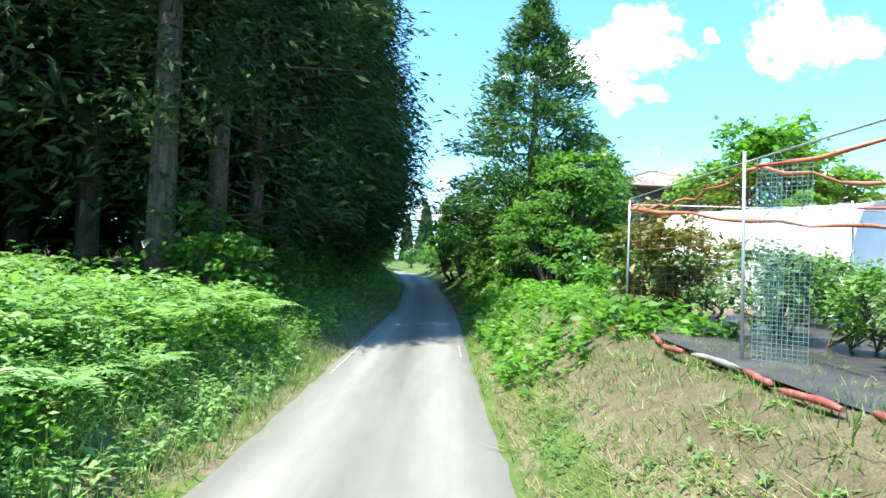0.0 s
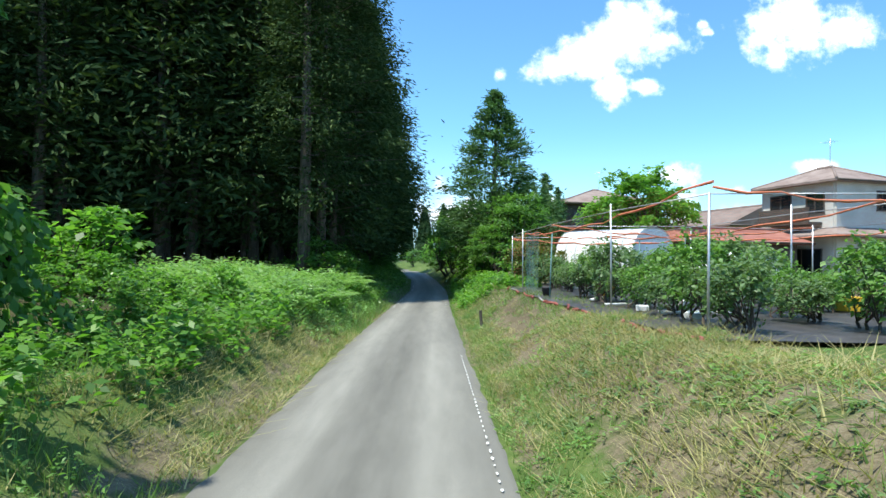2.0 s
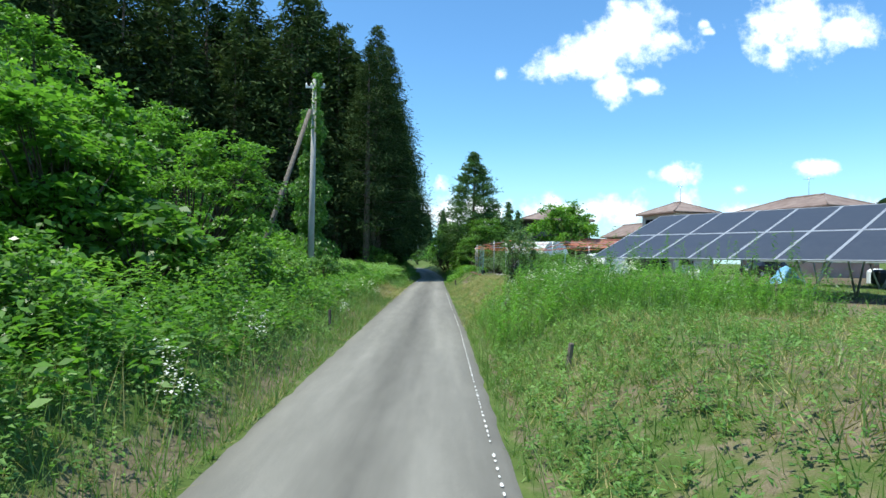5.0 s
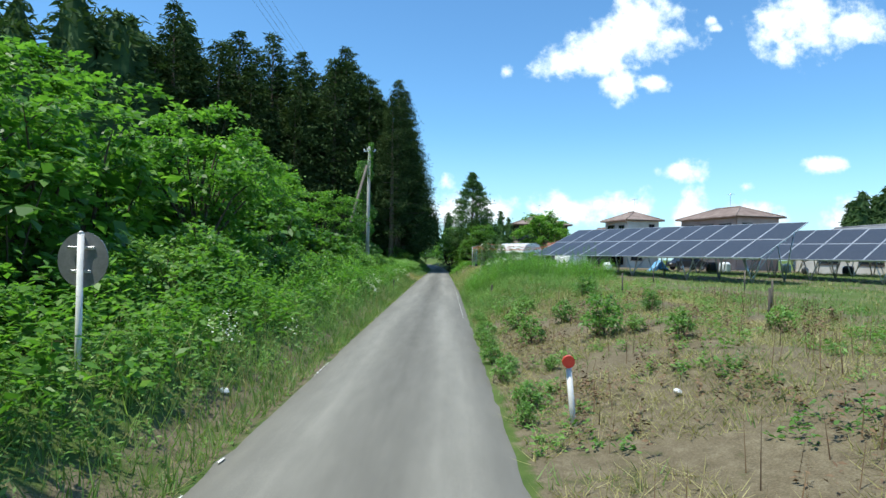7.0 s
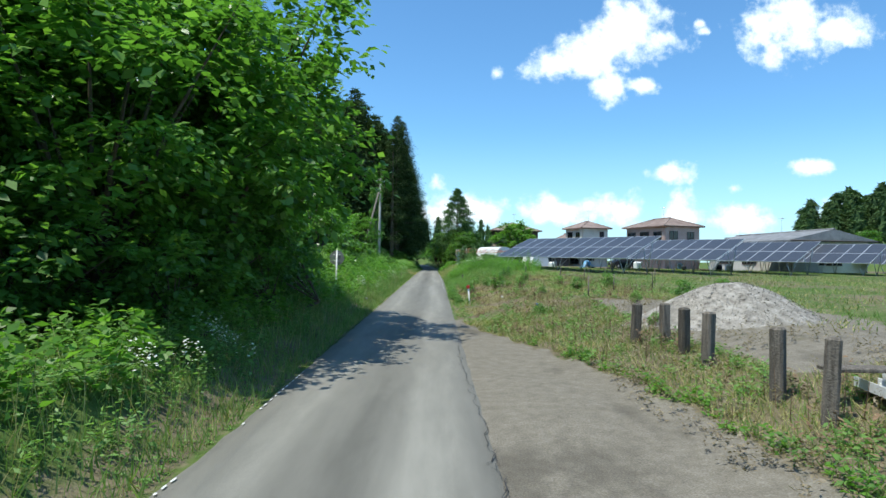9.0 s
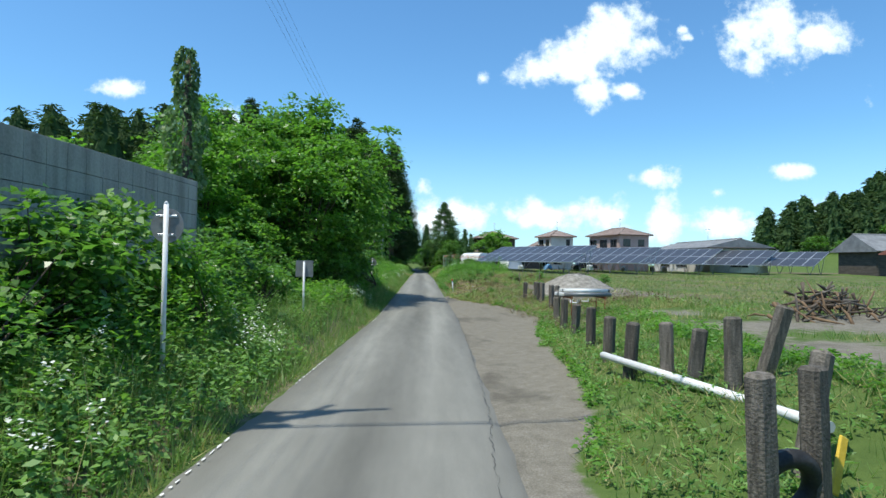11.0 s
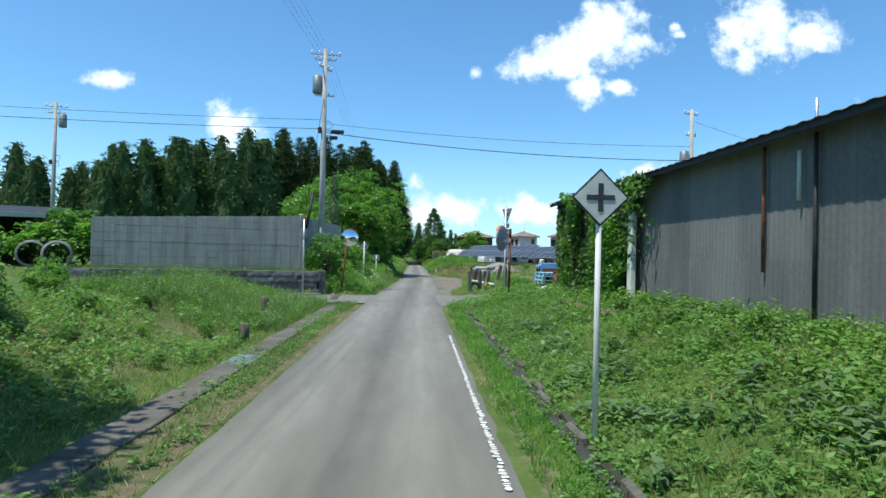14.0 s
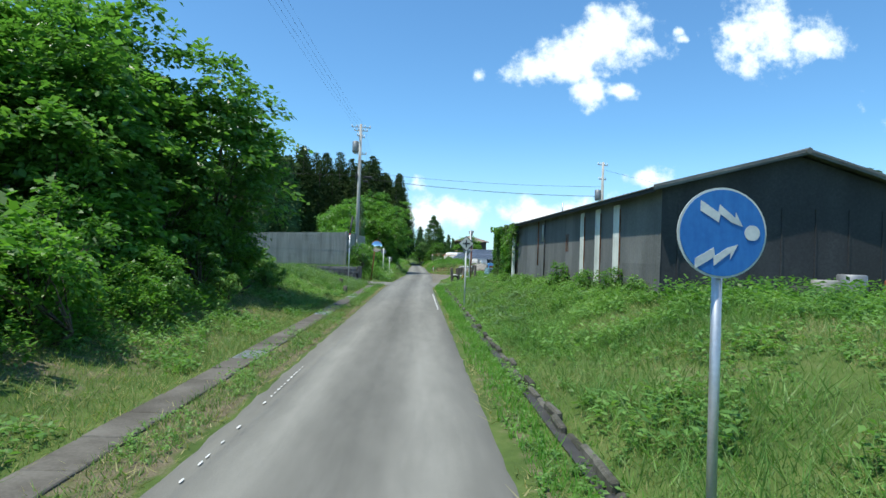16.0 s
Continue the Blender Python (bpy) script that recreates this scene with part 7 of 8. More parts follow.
for x in (-1.2, 1.2):
    for y in (-0.4, 0.4):
        part("leg", Geo().tube([(x, y, -0.1), (x, y, 0.62)], 0.03, 6), M_RUST, rack)
    part("crossbar", Geo().box((x, 0, 0.6), (0.06, 0.95, 0.06)), M_RUST, rack)
for k in range(9):
    part("pipe", Geo().tube([(-1.7 + 0.15 * math.sin(k * 3), -0.38 + 0.1 * k, 0.68 + 0.1 * (k % 2)), (1.7 + 0.2 * math.sin(k * 5), -0.38 + 0.1 * k + 0.05, 0.68 + 0.1 * (k % 2))], 0.05, 8), M_WHITEP if k % 3 else M_BACK, rack)
plank = Geo().box((0, 0, 0.335), (1.9, 0.3, 0.05), None, 0.012)
solid("wooden_plank", plank, M_WOODP, "weathered dark plank lying over white channels", "plank", m=pose(6.5, -69.3, gz(6.5, -69.3), 0, -1, -6))
for x, y, a in ((6.05, -69.65, 72), (6.42, -69.7, 75)):
    solid("white_channel", Geo().box((0, 0, 0.25), (1.5, 0.26, 0.02), None, 0.006).box((0, 0.13, 0.3), (1.5, 0.014, 0.12)).box((0, -0.13, 0.3), (1.5, 0.014, 0.12)), M_WHITEP, "white steel channel lying behind the posts", "steel channel", "white channels", m=pose(x, y, gz(x, y) - 0.06, 0, 3, a))

M_PEBBLE = mottled("grey_crushed_stone", [(0, (0.155, 0.14, 0.118)), (0.5, (0.275, 0.255, 0.22)), (1, (0.42, 0.395, 0.35))], 5, 60, 0.9, bumpy=0.6, dist=0.02)
g = Geo()
rows = []
PILE = (8.0, -62.0)
for i in range(26):
    r = i / 25
    rows.append([(PILE[0] + 2.9 * r * math.cos(t) * (1 + 0.06 * math.sin(3 * t)), PILE[1] + 2.2 * r * math.sin(t), min(gz(*PILE), gz(PILE[0] + 2.9 * r * math.cos(t), PILE[1] + 2.2 * r * math.sin(t)) + 0.12) - 0.2 + 1.05 * (math.cos(r * math.pi) * 0.5 + 0.5) ** 0.9 + 0.03 * noise.noise((r * 9 * math.cos(t), r * 9 * math.sin(t), 0))) for t in np.linspace(0, 2 * math.pi, 61)])
g.sheet(rows[::-1], True)
heap = thing("gravel_heap", "heap of grey crushed stone in the yard", "gravel heap")
part("mound", g, M_PEBBLE, heap)
rng = np.random.default_rng(9)
k = 6500
r, a = np.sqrt(rng.uniform(0, 1, k)), rng.uniform(0, 2 * np.pi, k)
cz = gz(*PILE) - 0.19 + 1.05 * (np.cos(r * np.pi) * 0.5 + 0.5) ** 0.9
cz = np.minimum(cz, np.array([gz(PILE[0] + 2.9 * q * math.cos(w), PILE[1] + 2.2 * q * math.sin(w)) for q, w in zip(r, a)]) - 0.07 + 1.05 * (np.cos(r * np.pi) * 0.5 + 0.5) ** 0.9)
stones = np.stack([PILE[0] + 2.9 * r * np.cos(a), PILE[1] + 2.2 * r * np.sin(a), cz], 1)
tagged(part("loose_stone", quick_mesh("loose_stone", kites(stones, 0.034, 0.9, 9.0, rng), 4, M_PEBBLE), None, heap), kind="stuff")

debris = thing("brushwood_heap", "heap of broken brushwood and roots in the yard", "brushwood heap")
rng = np.random.default_rng(12)
for k in range(110):
    u, v = rng.normal(0, 1.35), rng.normal(0, 0.6)
    x, y = 11.4 + 0.72 * u + 0.7 * v, -76.2 + 0.7 * u - 0.7 * v
    hh = 0.75 * math.exp(-(u / 1.6) ** 2 - (v / 0.8) ** 2)
    d = Vector(rng.normal(size=3)) * 0.5
    d.z *= 0.55
    c = Vector((x, y, gz(x, y) + 0.08 + hh * rng.uniform(0.2, 1.0)))
    ln = rng.uniform(0.5, 1.3)
    m = d.normalized() * ln * 0.5
    part("branch", Geo().tube([c - m, c + Vector((0, 0, rng.uniform(-0.06, 0.1))), c + m], [rng.uniform(0.02, 0.06), rng.uniform(0.02, 0.05), 0.01], 5), (M_TWIG, M_STALK, M_WOODP)[k % 3], debris)

# ---- things behind the grassy bank ----
for x, y, h, a in ((-4.86, -101.73, 0.5, 10), (-3.95, -107.1, 0.42, 50)):
    g = Geo().tube([(0, 0, -0.2), (0.01, 0, h * 0.5), (0, 0.01, h - 0.02), (0, 0.01, h)], [0.125, 0.115, 0.11, 0.09], 14)
    solid("wooden_bollard", g, M_WOODP, "short dark weathered wooden bollard in the bank grass", "bollard", "bank bollards", m=pose(x, y, gz(x, y), 2, 3, a))
for x, y, r, ln, a in ((-16.3, -93.2, 0.62, 1.6, 28), (-17.75, -92.7, 0.62, 1.6, 33)):
    rows = []
    for v, q in ((0.0, r * 0.82), (0.0, r), (ln, r), (ln, r * 0.82), (0.0, r * 0.82)):
        rows.append([(q * math.cos(t), v, q * math.sin(t) + r) for t in np.linspace(0, 2 * math.pi, 33)])
    solid("concrete_pipe", Geo().sheet(rows, True), M_CONC, "large grey concrete pipe section lying on the terrace", "concrete pipe", "concrete pipes", m=pose(x, y, gz(x, y), 0, 0, a))
lean = thing("open_shed", "dark open-fronted shed with a pale-edged metal roof", "shed", pose(-23.2, -88.5, 1.0, 0, 0, 20))
for px in (-3.0, 0.0, 3.0):
    for py in (-2.0, 2.0):
        part("post", Geo().box((px, py, 1.3), (0.16, 0.16, 2.9), None, 0.01), M_WOODP, lean)
part("back_wall", Geo().box((0, 2.1, 1.4), (6.4, 0.08, 2.8)), M_DARKSHED, lean)
for px in (-3.15, 3.15):
    part("side_wall", Geo().box((px, 0.3, 1.4), (0.08, 3.6, 2.8)), M_DARKSHED, lean)
roof_m = Matrix.Translation((0, 0, 3.05)) @ Matrix.Rotation(radians(7), 4, "X")
part("roof", Geo().box((0, 0, 3.05), (7.2, 5.4, 0.07), roof_m), M_BLACK, lean)
part("fascia", Geo().box(roof_m @ Vector((0, -2.72, -0.05)), (7.2, 0.05, 0.22), roof_m), M_STEEL, lean, "pale metal fascia")

# ---- machines by the shed ----
M_TRACTOR = mottled("blue_enamel", [(0, (0.06, 0.20, 0.46)), (0.5, (0.10, 0.28, 0.58)), (1, (0.16, 0.36, 0.64))], 2, 30, 0.35, 0, 0.5)
TR = gz(6.3, -95.9)
tr = thing("tractor", "old blue farm tractor with a dusty bonnet", "tractor", pose(6.45, -96.4, TR - 0.02, 0, 0, 184))
g = Geo()
bon = [(0.15, 0.62), (0.15, 1.02), (0.3, 1.1), (1.45, 1.02), (1.52, 0.95), (1.52, 0.6)]
for s in (1,):
    g.sheet([[(x, y * (0.92 if z > 1.05 else 1), z) for x, z in bon] for y in (-0.27, -0.26, 0.26, 0.27)])
    for y in (-0.27, 0.27):
        g.add([(x, y * (0.92 if z > 1.05 else 1), z) for x, z in bon], [tuple(range(6))])
bonnet = part("bonnet", g, M_TRACTOR, tr, "blue bonnet")
part("side_stripe", Geo().box((0.85, 0.285, 0.74), (1.2, 0.02, 0.2), None, 0.004).box((0.85, -0.285, 0.74), (1.2, 0.02, 0.2), None, 0.004), M_RUST, bonnet, "red-brown side panel")
part("grille", Geo().box((1.54, 0, 0.78), (0.04, 0.46, 0.34), None, 0.01), M_BLACK, bonnet)
for s in (-1, 1):
    part("headlight", Geo().disc((1.57, s * 0.15, 0.88), 0.07, (1, 0, 0), 0.04, 14), M_STEEL, bonnet)
part("engine_block", Geo().box((0.8, 0, 0.5), (1.5, 0.36, 0.3), None, 0.03), M_BLACK, tr)
part("dash", Geo().box((0.08, 0, 1.03), (0.26, 0.46, 0.3), None, 0.06), M_TRACTOR, tr)
part("steering_wheel", Geo().sheet([[(-0.22 + (0.19 + 0.015 * math.cos(b)) * math.cos(a) * 0.8, (0.19 + 0.015 * math.cos(b)) * math.sin(a), 1.38 + 0.1 * math.cos(a) + 0.015 * math.sin(b)) for b in np.linspace(0, 2 * math.pi, 7)] for a in np.linspace(0, 2 * math.pi, 21)], True), M_BLACK, tr)
part("seat", Geo().box((-0.72, 0, 0.95), (0.42, 0.44, 0.1), None, 0.04).box((-0.94, 0, 1.15), (0.1, 0.44, 0.36), None, 0.04), M_BLACK, tr)
part("chassis", Geo().box((-0.45, 0, 0.55), (1.2, 0.6, 0.36), None, 0.04), M_BLACK, tr)
for s in (-1, 1):
    w = part("rear_wheel", Geo().tube([(-0.65, s * 0.48, 0.5), (-0.65, s * 0.54, 0.5), (-0.65, s * 0.74, 0.5), (-0.65, s * 0.8, 0.5)], [0.44, 0.5, 0.5, 0.44], 22), M_BLACK, tr)
    part("rim", Geo().tube([(-0.65, s * 0.8, 0.5), (-0.65, s * 0.82, 0.5)], 0.26, 16), M_TRACTOR, w)
    for k in range(14):
        a = 2 * math.pi * k / 14
        part("lug", Geo().box((-0.65 + 0.5 * math.cos(a), s * 0.64, 0.5 + 0.5 * math.sin(a)), (0.07, 0.26, 0.05), Matrix.Rotation(-a, 4, "Y")), M_BLACK, w)
    f = part("front_wheel", Geo().tube([(1.15, s * 0.38, 0.3), (1.15, s * 0.42, 0.3), (1.15, s * 0.54, 0.3), (1.15, s * 0.58, 0.3)], [0.26, 0.3, 0.3, 0.26], 18), M_BLACK, tr)
    part("rim", Geo().tube([(1.15, s * 0.58, 0.3), (1.15, s * 0.6, 0.3)], 0.16, 14), M_TRACTOR, f)
    part("fender", Geo().sheet([[(-0.65 + 0.58 * math.cos(a), s * y, 0.5 + 0.58 * math.sin(a)) for a in np.linspace(0.3, 2.6, 10)] for y in (0.42, 0.84)], True), M_TRACTOR, tr)
part("roll_bar", Geo().tube([(-1.05, -0.5, 0.8), (-1.05, -0.5, 1.85), (-1.05, -0.4, 2.0), (-1.05, 0.4, 2.0), (-1.05, 0.5, 1.85), (-1.05, 0.5, 0.8)], 0.035, 8), M_STEEL, tr)
cult = thing("cultivator", "steel frame implement with blue guards behind the tractor", "farm implement", pose(8.2, -97.0, gz(8.2, -97.0), 0, 0, 5))
part("frame", Geo().tube([(-0.5, -0.6, 0.9), (-0.5, -0.6, 1.5), (0.9, -0.6, 1.5), (0.9, -0.6, 0.0)], 0.035, 8), M_WHITEP, cult)
part("frame", Geo().tube([(-0.5, 0.5, 0.0), (-0.5, 0.5, 1.35), (0.9, 0.5, 1.35), (0.9, 0.5, 0.0)], 0.035, 8), M_WHITEP, cult)
part("guard", Geo().sheet([[(-0.5 + 1.2 * k / 6, y, 0.55 + 0.55 * math.sin(k / 6 * math.pi)) for k in range(7)] for y in (-0.5, 0.5)], True), M_TRACTOR, cult)
part("drum_rotor", Geo().tube([(0.1, -0.7, 0.32), (0.1, 0.7, 0.32)], 0.28, 14), M_RUST, cult)
pallet = thing("pallet", "faded blue plastic pallet stacked by the shed", "pallet", pose(5.3, -97.3, gz(5.3, -97.3) + 0.1, 0, 0, 8), "blue pallets")
M_PALLET = mottled("faded_blue_plastic", [(0, (0.24, 0.42, 0.50)), (1, (0.40, 0.58, 0.64))], 4, 30, 0.5)
for k in range(7):
    part("deck_board", Geo().box((-0.51 + 0.17 * k, 0, 0.135), (0.13, 1.0, 0.03), None, 0.006), M_PALLET, pallet)
for x in (-0.5, 0, 0.5):
    for y in (-0.42, 0, 0.42):
        part("pallet_foot", Geo().box((x, y, 0.06), (0.14, 0.12, 0.12), None, 0.01), M_PALLET, pallet)
    part("skid", Geo().box((x, 0, 0.005), (0.12, 1.0, 0.02)), M_PALLET, pallet)
for k in (1, 2):
    copy_thing(pallet, pose(5.3 + 0.02 * k, -97.3, gz(5.3, -97.3) + 0.1 + 0.152 * k, 0, 0, 8 + (-1) ** k))
drum = thing("steel_drum", "rusty brown open steel drum by the shed", "drum", pose(5.45, -98.7, gz(5.45, -98.7) - 0.03))
part("shell", Geo().tube([(0, 0, -0.1), (0, 0, 0.2), (0, 0, 0.22), (0, 0, 0.24), (0, 0, 0.5)], [0.4, 0.4, 0.415, 0.4, 0.4], 28), M_RUST, drum)
part("rim", Geo().tube([(0, 0, 0.5), (0, 0, 0.53)], 0.415, 28), M_RUST, drum)
solid("white_board", Geo().box((0, 0, 0.03), (0.6, 0.25, 0.03), None, 0.005), M_WHITEP, "white board lying in the weeds", "board", m=pose(4.85, -98.3, gz(4.85, -98.3) + 0.1, 6, -10, 25))
for x, y, r, h, m, lab in ((9.7, -125.6, 0.3, 0.55, M_CONC, "grey concrete pipe ring by the shed's gable"), (10.5, -125.4, 0.32, 0.7, M_BACK, "grey drum by the shed's gable"), (11.3, -125.9, 0.3, 0.6, M_RUST, "rusty drum by the shed's gable"), (8.9, -125.9, 0.28, 0.4, M_BLACK, "dark tub by the shed's gable")):
    solid("drum", Geo().tube([(0, 0, -0.1), (0, 0, h * 0.5), (0, 0, h - 0.03), (0, 0, h)], [r, r * 1.03, r, r * 0.9], 20), m, lab, "drum", "drums by the gable", m=pose(x, y, gz(x, y)))
for i, (x, y) in enumerate(((12.9, -33.0), (9.2, -42), (6.4, -38), (8.0, -52), (6.1, -55.5), (11, -48), (14, -40), (7.0, -46), (10.5, -29), (8.5, -25.5))):
    solid("fence_stake", Geo().tube([(0, 0, -0.1), (0.02 * math.sin(i * 3), 0.03 * math.sin(i * 5), 0.75)], 0.025, 6), M_WOODP, "thin dark stake in the dry field", "stake", "field stakes", m=pose(x, y, gz(x, y)))
for x, y in ((3.6, -50.2), (4.3, -55.5), (-2.4, -49.9)):
    solid("litter", Geo().box((0, 0, 0.05), (0.14, 0.09, 0.07), None, 0.03), M_TRACTOR if x > 4 else M_WHITEP, "crumpled piece of litter on the verge", "litter", m=pose(x, y, gz(x, y), 20, 15, 40))
solid("green_pole", Geo().tube([(4.1, -10.4, gz(4.1, -10.4) + 1.05), (4.9, -11.9, gz(4.9, -11.9) + 0.05)], 0.03, 8), M_NET_BLUE, "leaning green plastic garden pole by the stump", "pole")
retire(garden + sap)


# rotten logs along the foot of the shed's terrace
M_ROT = mottled("rotten_orange_wood", [(0, (0.040, 0.028, 0.020)), (0.5, (0.125, 0.085, 0.052)), (1, (0.260, 0.180, 0.105))], 5, 40, 0.92, bumpy=0.8, stretch=(1, 0.3, 1))
for i, (x, y, a, ln) in enumerate(((4.20, -103.9, 4, 1.1), (4.26, -105.4, -3, 1.5), (4.34, -107.2, 5, 1.3))):
    g = Geo().tube([(0.03 * math.sin(i + 2.1 * k), ln * (k / 6 - 0.5), 0.015 * math.sin(3 * i + 1.3 * k)) for k in range(7)], [0.05, 0.085, 0.09, 0.08, 0.092, 0.085, 0.055], 8)
    solid("rotten_log", g, M_ROT, "rotten orange-brown log lying in the weeds of the bank", "log", "rotten logs", m=pose(x, y, gz(x, y) + 0.07, 0, 0, a))

# ---- ground cover ----
def shed_x(y):
    """Where the shed's long wall stands."""
    return 5.14 + 0.0447 * (-99.35 - y)


def scatter(x0, x1, y0, y1, per_m2, seed, keep=None):
    """Root points on the ground in a stretch of the plan, outside the lanes."""
    rng = np.random.default_rng(seed)
    n = int((x1 - x0) * (y1 - y0) * per_m2)
    xs, ys = rng.uniform(x0, x1, n), rng.uniform(y0, y1, n)
    out = []
    for x, y in zip(xs, ys):
        l, r = left_edge(y), right_edge(y)
        d = x - r if x > r else l - x if x < l else -1
        if d < -0.02 + 0.14 * noise.noise((x * 3, y * 3, 1)):
            continue
        if keep and not keep(x, y, d):
            continue
        out.append((x, y, ground_z(x, y) - 0.02))
    return np.array(out).reshape(-1, 3)


def cover(name, roots, h, w, mat, label, lean=0.35, seed=1):
    tagged(new(name, quick_mesh(name, blades(roots, h, w, np.random.default_rng(seed), lean), 3, mat)), label, "grass", kind="stuff")


def weeds(name, roots, h, leaf, mat, label, per=7, seed=1, spread_r=0.14, category="weeds", slim=0.5, flat=0.6):
    """Low herbs: a whorl of leaves up a short stalk at every root."""
    rng = np.random.default_rng(seed)
    base = np.repeat(roots, per, 0)
    k = np.tile(np.linspace(0.15, 1.0, per), len(roots))
    hh = np.repeat(h * rng.uniform(0.45, 1.25, len(roots)), per)
    a = rng.uniform(0, 2 * np.pi, len(base))
    r = spread_r * rng.uniform(0.2, 1.0, len(base)) * (1.15 - 0.6 * k)
    c = base + np.stack([r * np.cos(a), r * np.sin(a), hh * k], 1)
    d = np.stack([np.cos(a), np.sin(a), rng.uniform(-0.3, 0.5, len(base))], 1)
    tagged(new(name, quick_mesh(name, kites(c, leaf, slim, flat, rng, d, 0.4), 4, mat)), label, category, kind="stuff")


tilled = lambda x, y: -2.5 < y < 10.5 and x - right_edge(y) > 1.0 + 0.4 * noise.noise((x, y * 0.6, 51)) and noise.noise((x * 5, y * 5, 52)) > -0.25
# thicket side
cover("verge_hay", scatter(-3.9, -1.8, -9.5, 1.5, 420, 108, lambda x, y, d: d < 1.5 + 0.4 * noise.noise((x, y, 2))), 0.14, 0.0085, M_DRY, "mown hay on the thicket verge", 1.6)
cover("verge_grass", scatter(-4.2, -1.3, -90, 12, 150, 101, lambda x, y, d: y > -90.4 and d < 2.0 and not (-10 < y < 0.5 and d < 1.3)), 0.30, 0.009, M_GRASS, "long green grass of the thicket verge")
cover("verge_fringe", scatter(-3.2, -1.3, -90, 12, 260, 107, lambda x, y, d: d < 0.45), 0.10, 0.009, M_GRASS, "low yellow-green grass fringe of the lane", 0.7)
cover("verge_straw", scatter(-3.4, -1.3, -90, 12, 70, 102, lambda x, y, d: d < 1.3 and noise.noise((x, y * 0.4, 4)) > -0.15), 0.2, 0.008, M_DRY, "dry straw along the lane", 0.6)
weeds("verge_weeds", scatter(-4.8, -1.7, -90, 14, 24, 103, lambda x, y, d: d > 0.55 + 0.5 * noise.noise((x, y * 0.7, 5)) + (0.8 if -10 < y < 0.5 else 0)), 0.42, 0.075, M_WEED, "feathery green weeds under the thicket", 13, 3, 0.13, slim=0.38)
weeds("bank_ferns", scatter(-5.0, -2.3, -75, 12, 8, 104, lambda x, y, d: d > 1.0), 0.6, 0.16, M_VINE, "bright ferns on the thicket bank", 16, 4, 0.28)
weeds("bank_vines", scatter(-6.5, -2.6, -86, 10, 7, 114, lambda x, y, d: d > 2.2 and noise.noise((x * 0.45, y * 0.35, 9)) > 0.12), 1.0, 0.12, M_VINE, "bright vines covering the thicket bank", 14, 4, 0.34)
weeds("sunny_plants", scatter(-8.5, -2.5, -1, 12.5, 26, 117, lambda x, y, d: d > 1.2 + 0.4 * noise.noise((x, y, 1)) and y < 11.5), 0.55, 0.085, M_FERN, "bright feathery weeds before the wood", 22, 24, 0.28, slim=0.42, flat=1.8)
weeds("broad_sunny_leaves", scatter(-8.5, -2.35, -1.5, 9.5, 24, 127, lambda x, y, d: d > 1.5 + 0.5 * noise.noise((x, y, 4)) and noise.noise((x * 0.7, y * 0.7, 37)) > -0.25), 0.78, 0.17, M_FERN, "broad bright leaves of the weeds before the wood", 12, 63, 0.3, slim=0.62, flat=2.4)
weeds("low_sunny_plants", scatter(-4.2, -1.8, -1, 11, 45, 193, lambda x, y, d: 0.35 + 0.15 * noise.noise((x * 2, y * 2, 6)) < d < 1.8), 0.2, 0.11, M_FERN, "low bright weeds beside the lane", 8, 74, 0.15, slim=0.5, flat=2.4)
weeds("wood_floor_plants", scatter(-9, -2.2, 10, 45, 9, 105, lambda x, y, d: d > 0.5), 0.7, 0.16, M_BROAD, "dark green plants on the floor of the wood", 8, 5, 0.25)
cover("wood_verge_grass", scatter(-4.6, -1.6, 11, 45, 60, 115, lambda x, y, d: d < 1.5), 0.22, 0.011, M_GRASS, "shaded grass at the edge of the wood")
# flowering plants along the thicket
CLUMPS = ((-2.75, -18.6), (-3.1, -13.3), (-2.6, -21.3), (-2.5, -12.3), (-2.55, -46.6), (-2.5, -69.6), (-2.55, -68.9), (-2.5, -67.0), (-3.05, -85.9), (-2.7, -49.2), (-2.8, -33.0), (-2.6, -26.5))
fl = scatter(-3.7, -2.0, -88, -10, 5.0, 106, lambda x, y, d: 0.4 < d < 1.9 and (noise.noise((x * 0.5, y * 0.42, 8)) > 0.3 or min(math.hypot(x - a, y - b) for a, b in CLUMPS) < 0.42))
weeds("white_flowers", fl + np.array([0, 0, 0.42]), 0.36, 0.042, M_FLOWER, "white daisy-like flowers in the verge", 20, 6, 0.2, "flowers", 0.9, 1.4)
weeds("flower_leaves", fl, 0.6, 0.12, M_WEED, "leaves of the flowering weeds", 8, 7)
# garden side bank
cover("bank_grass", scatter(0.4, 4.0, -34, 32, 230, 111, lambda x, y, d: d < 3.2 and (y > 12 or d < 0.8 or noise.noise((x * 0.8, y * 0.5, 6)) > -0.12)), 0.13, 0.008, M_GRASS, "short mown green grass on the garden bank", 0.6)
cover("bank_straw", scatter(0.6, 4.2, -22, 12, 620, 112, lambda x, y, d: 0.1 < d < 3.6 and not tilled(x, y) and noise.noise((x * 0.9, y * 0.6, 16)) > -0.25), 0.11, 0.0075, M_DRY, "mown dry straw on the garden bank", 1.5)
weeds("bank_weeds", scatter(1.0, 4.4, -20, 14, 34, 113, lambda x, y, d: not tilled(x, y) and noise.noise((x * 0.7, y * 0.7, 3)) > -0.1), 0.10, 0.06, M_WEED, "low green weeds on the garden bank", 8, 9, 0.12, slim=0.4)
weeds("lush_plants", scatter(0.9, 4.2, 8, 34, 14, 116, lambda x, y, d: d > 0.3), 0.42, 0.2, M_VINE, "lush green plants below the fir", 8, 10, 0.2)
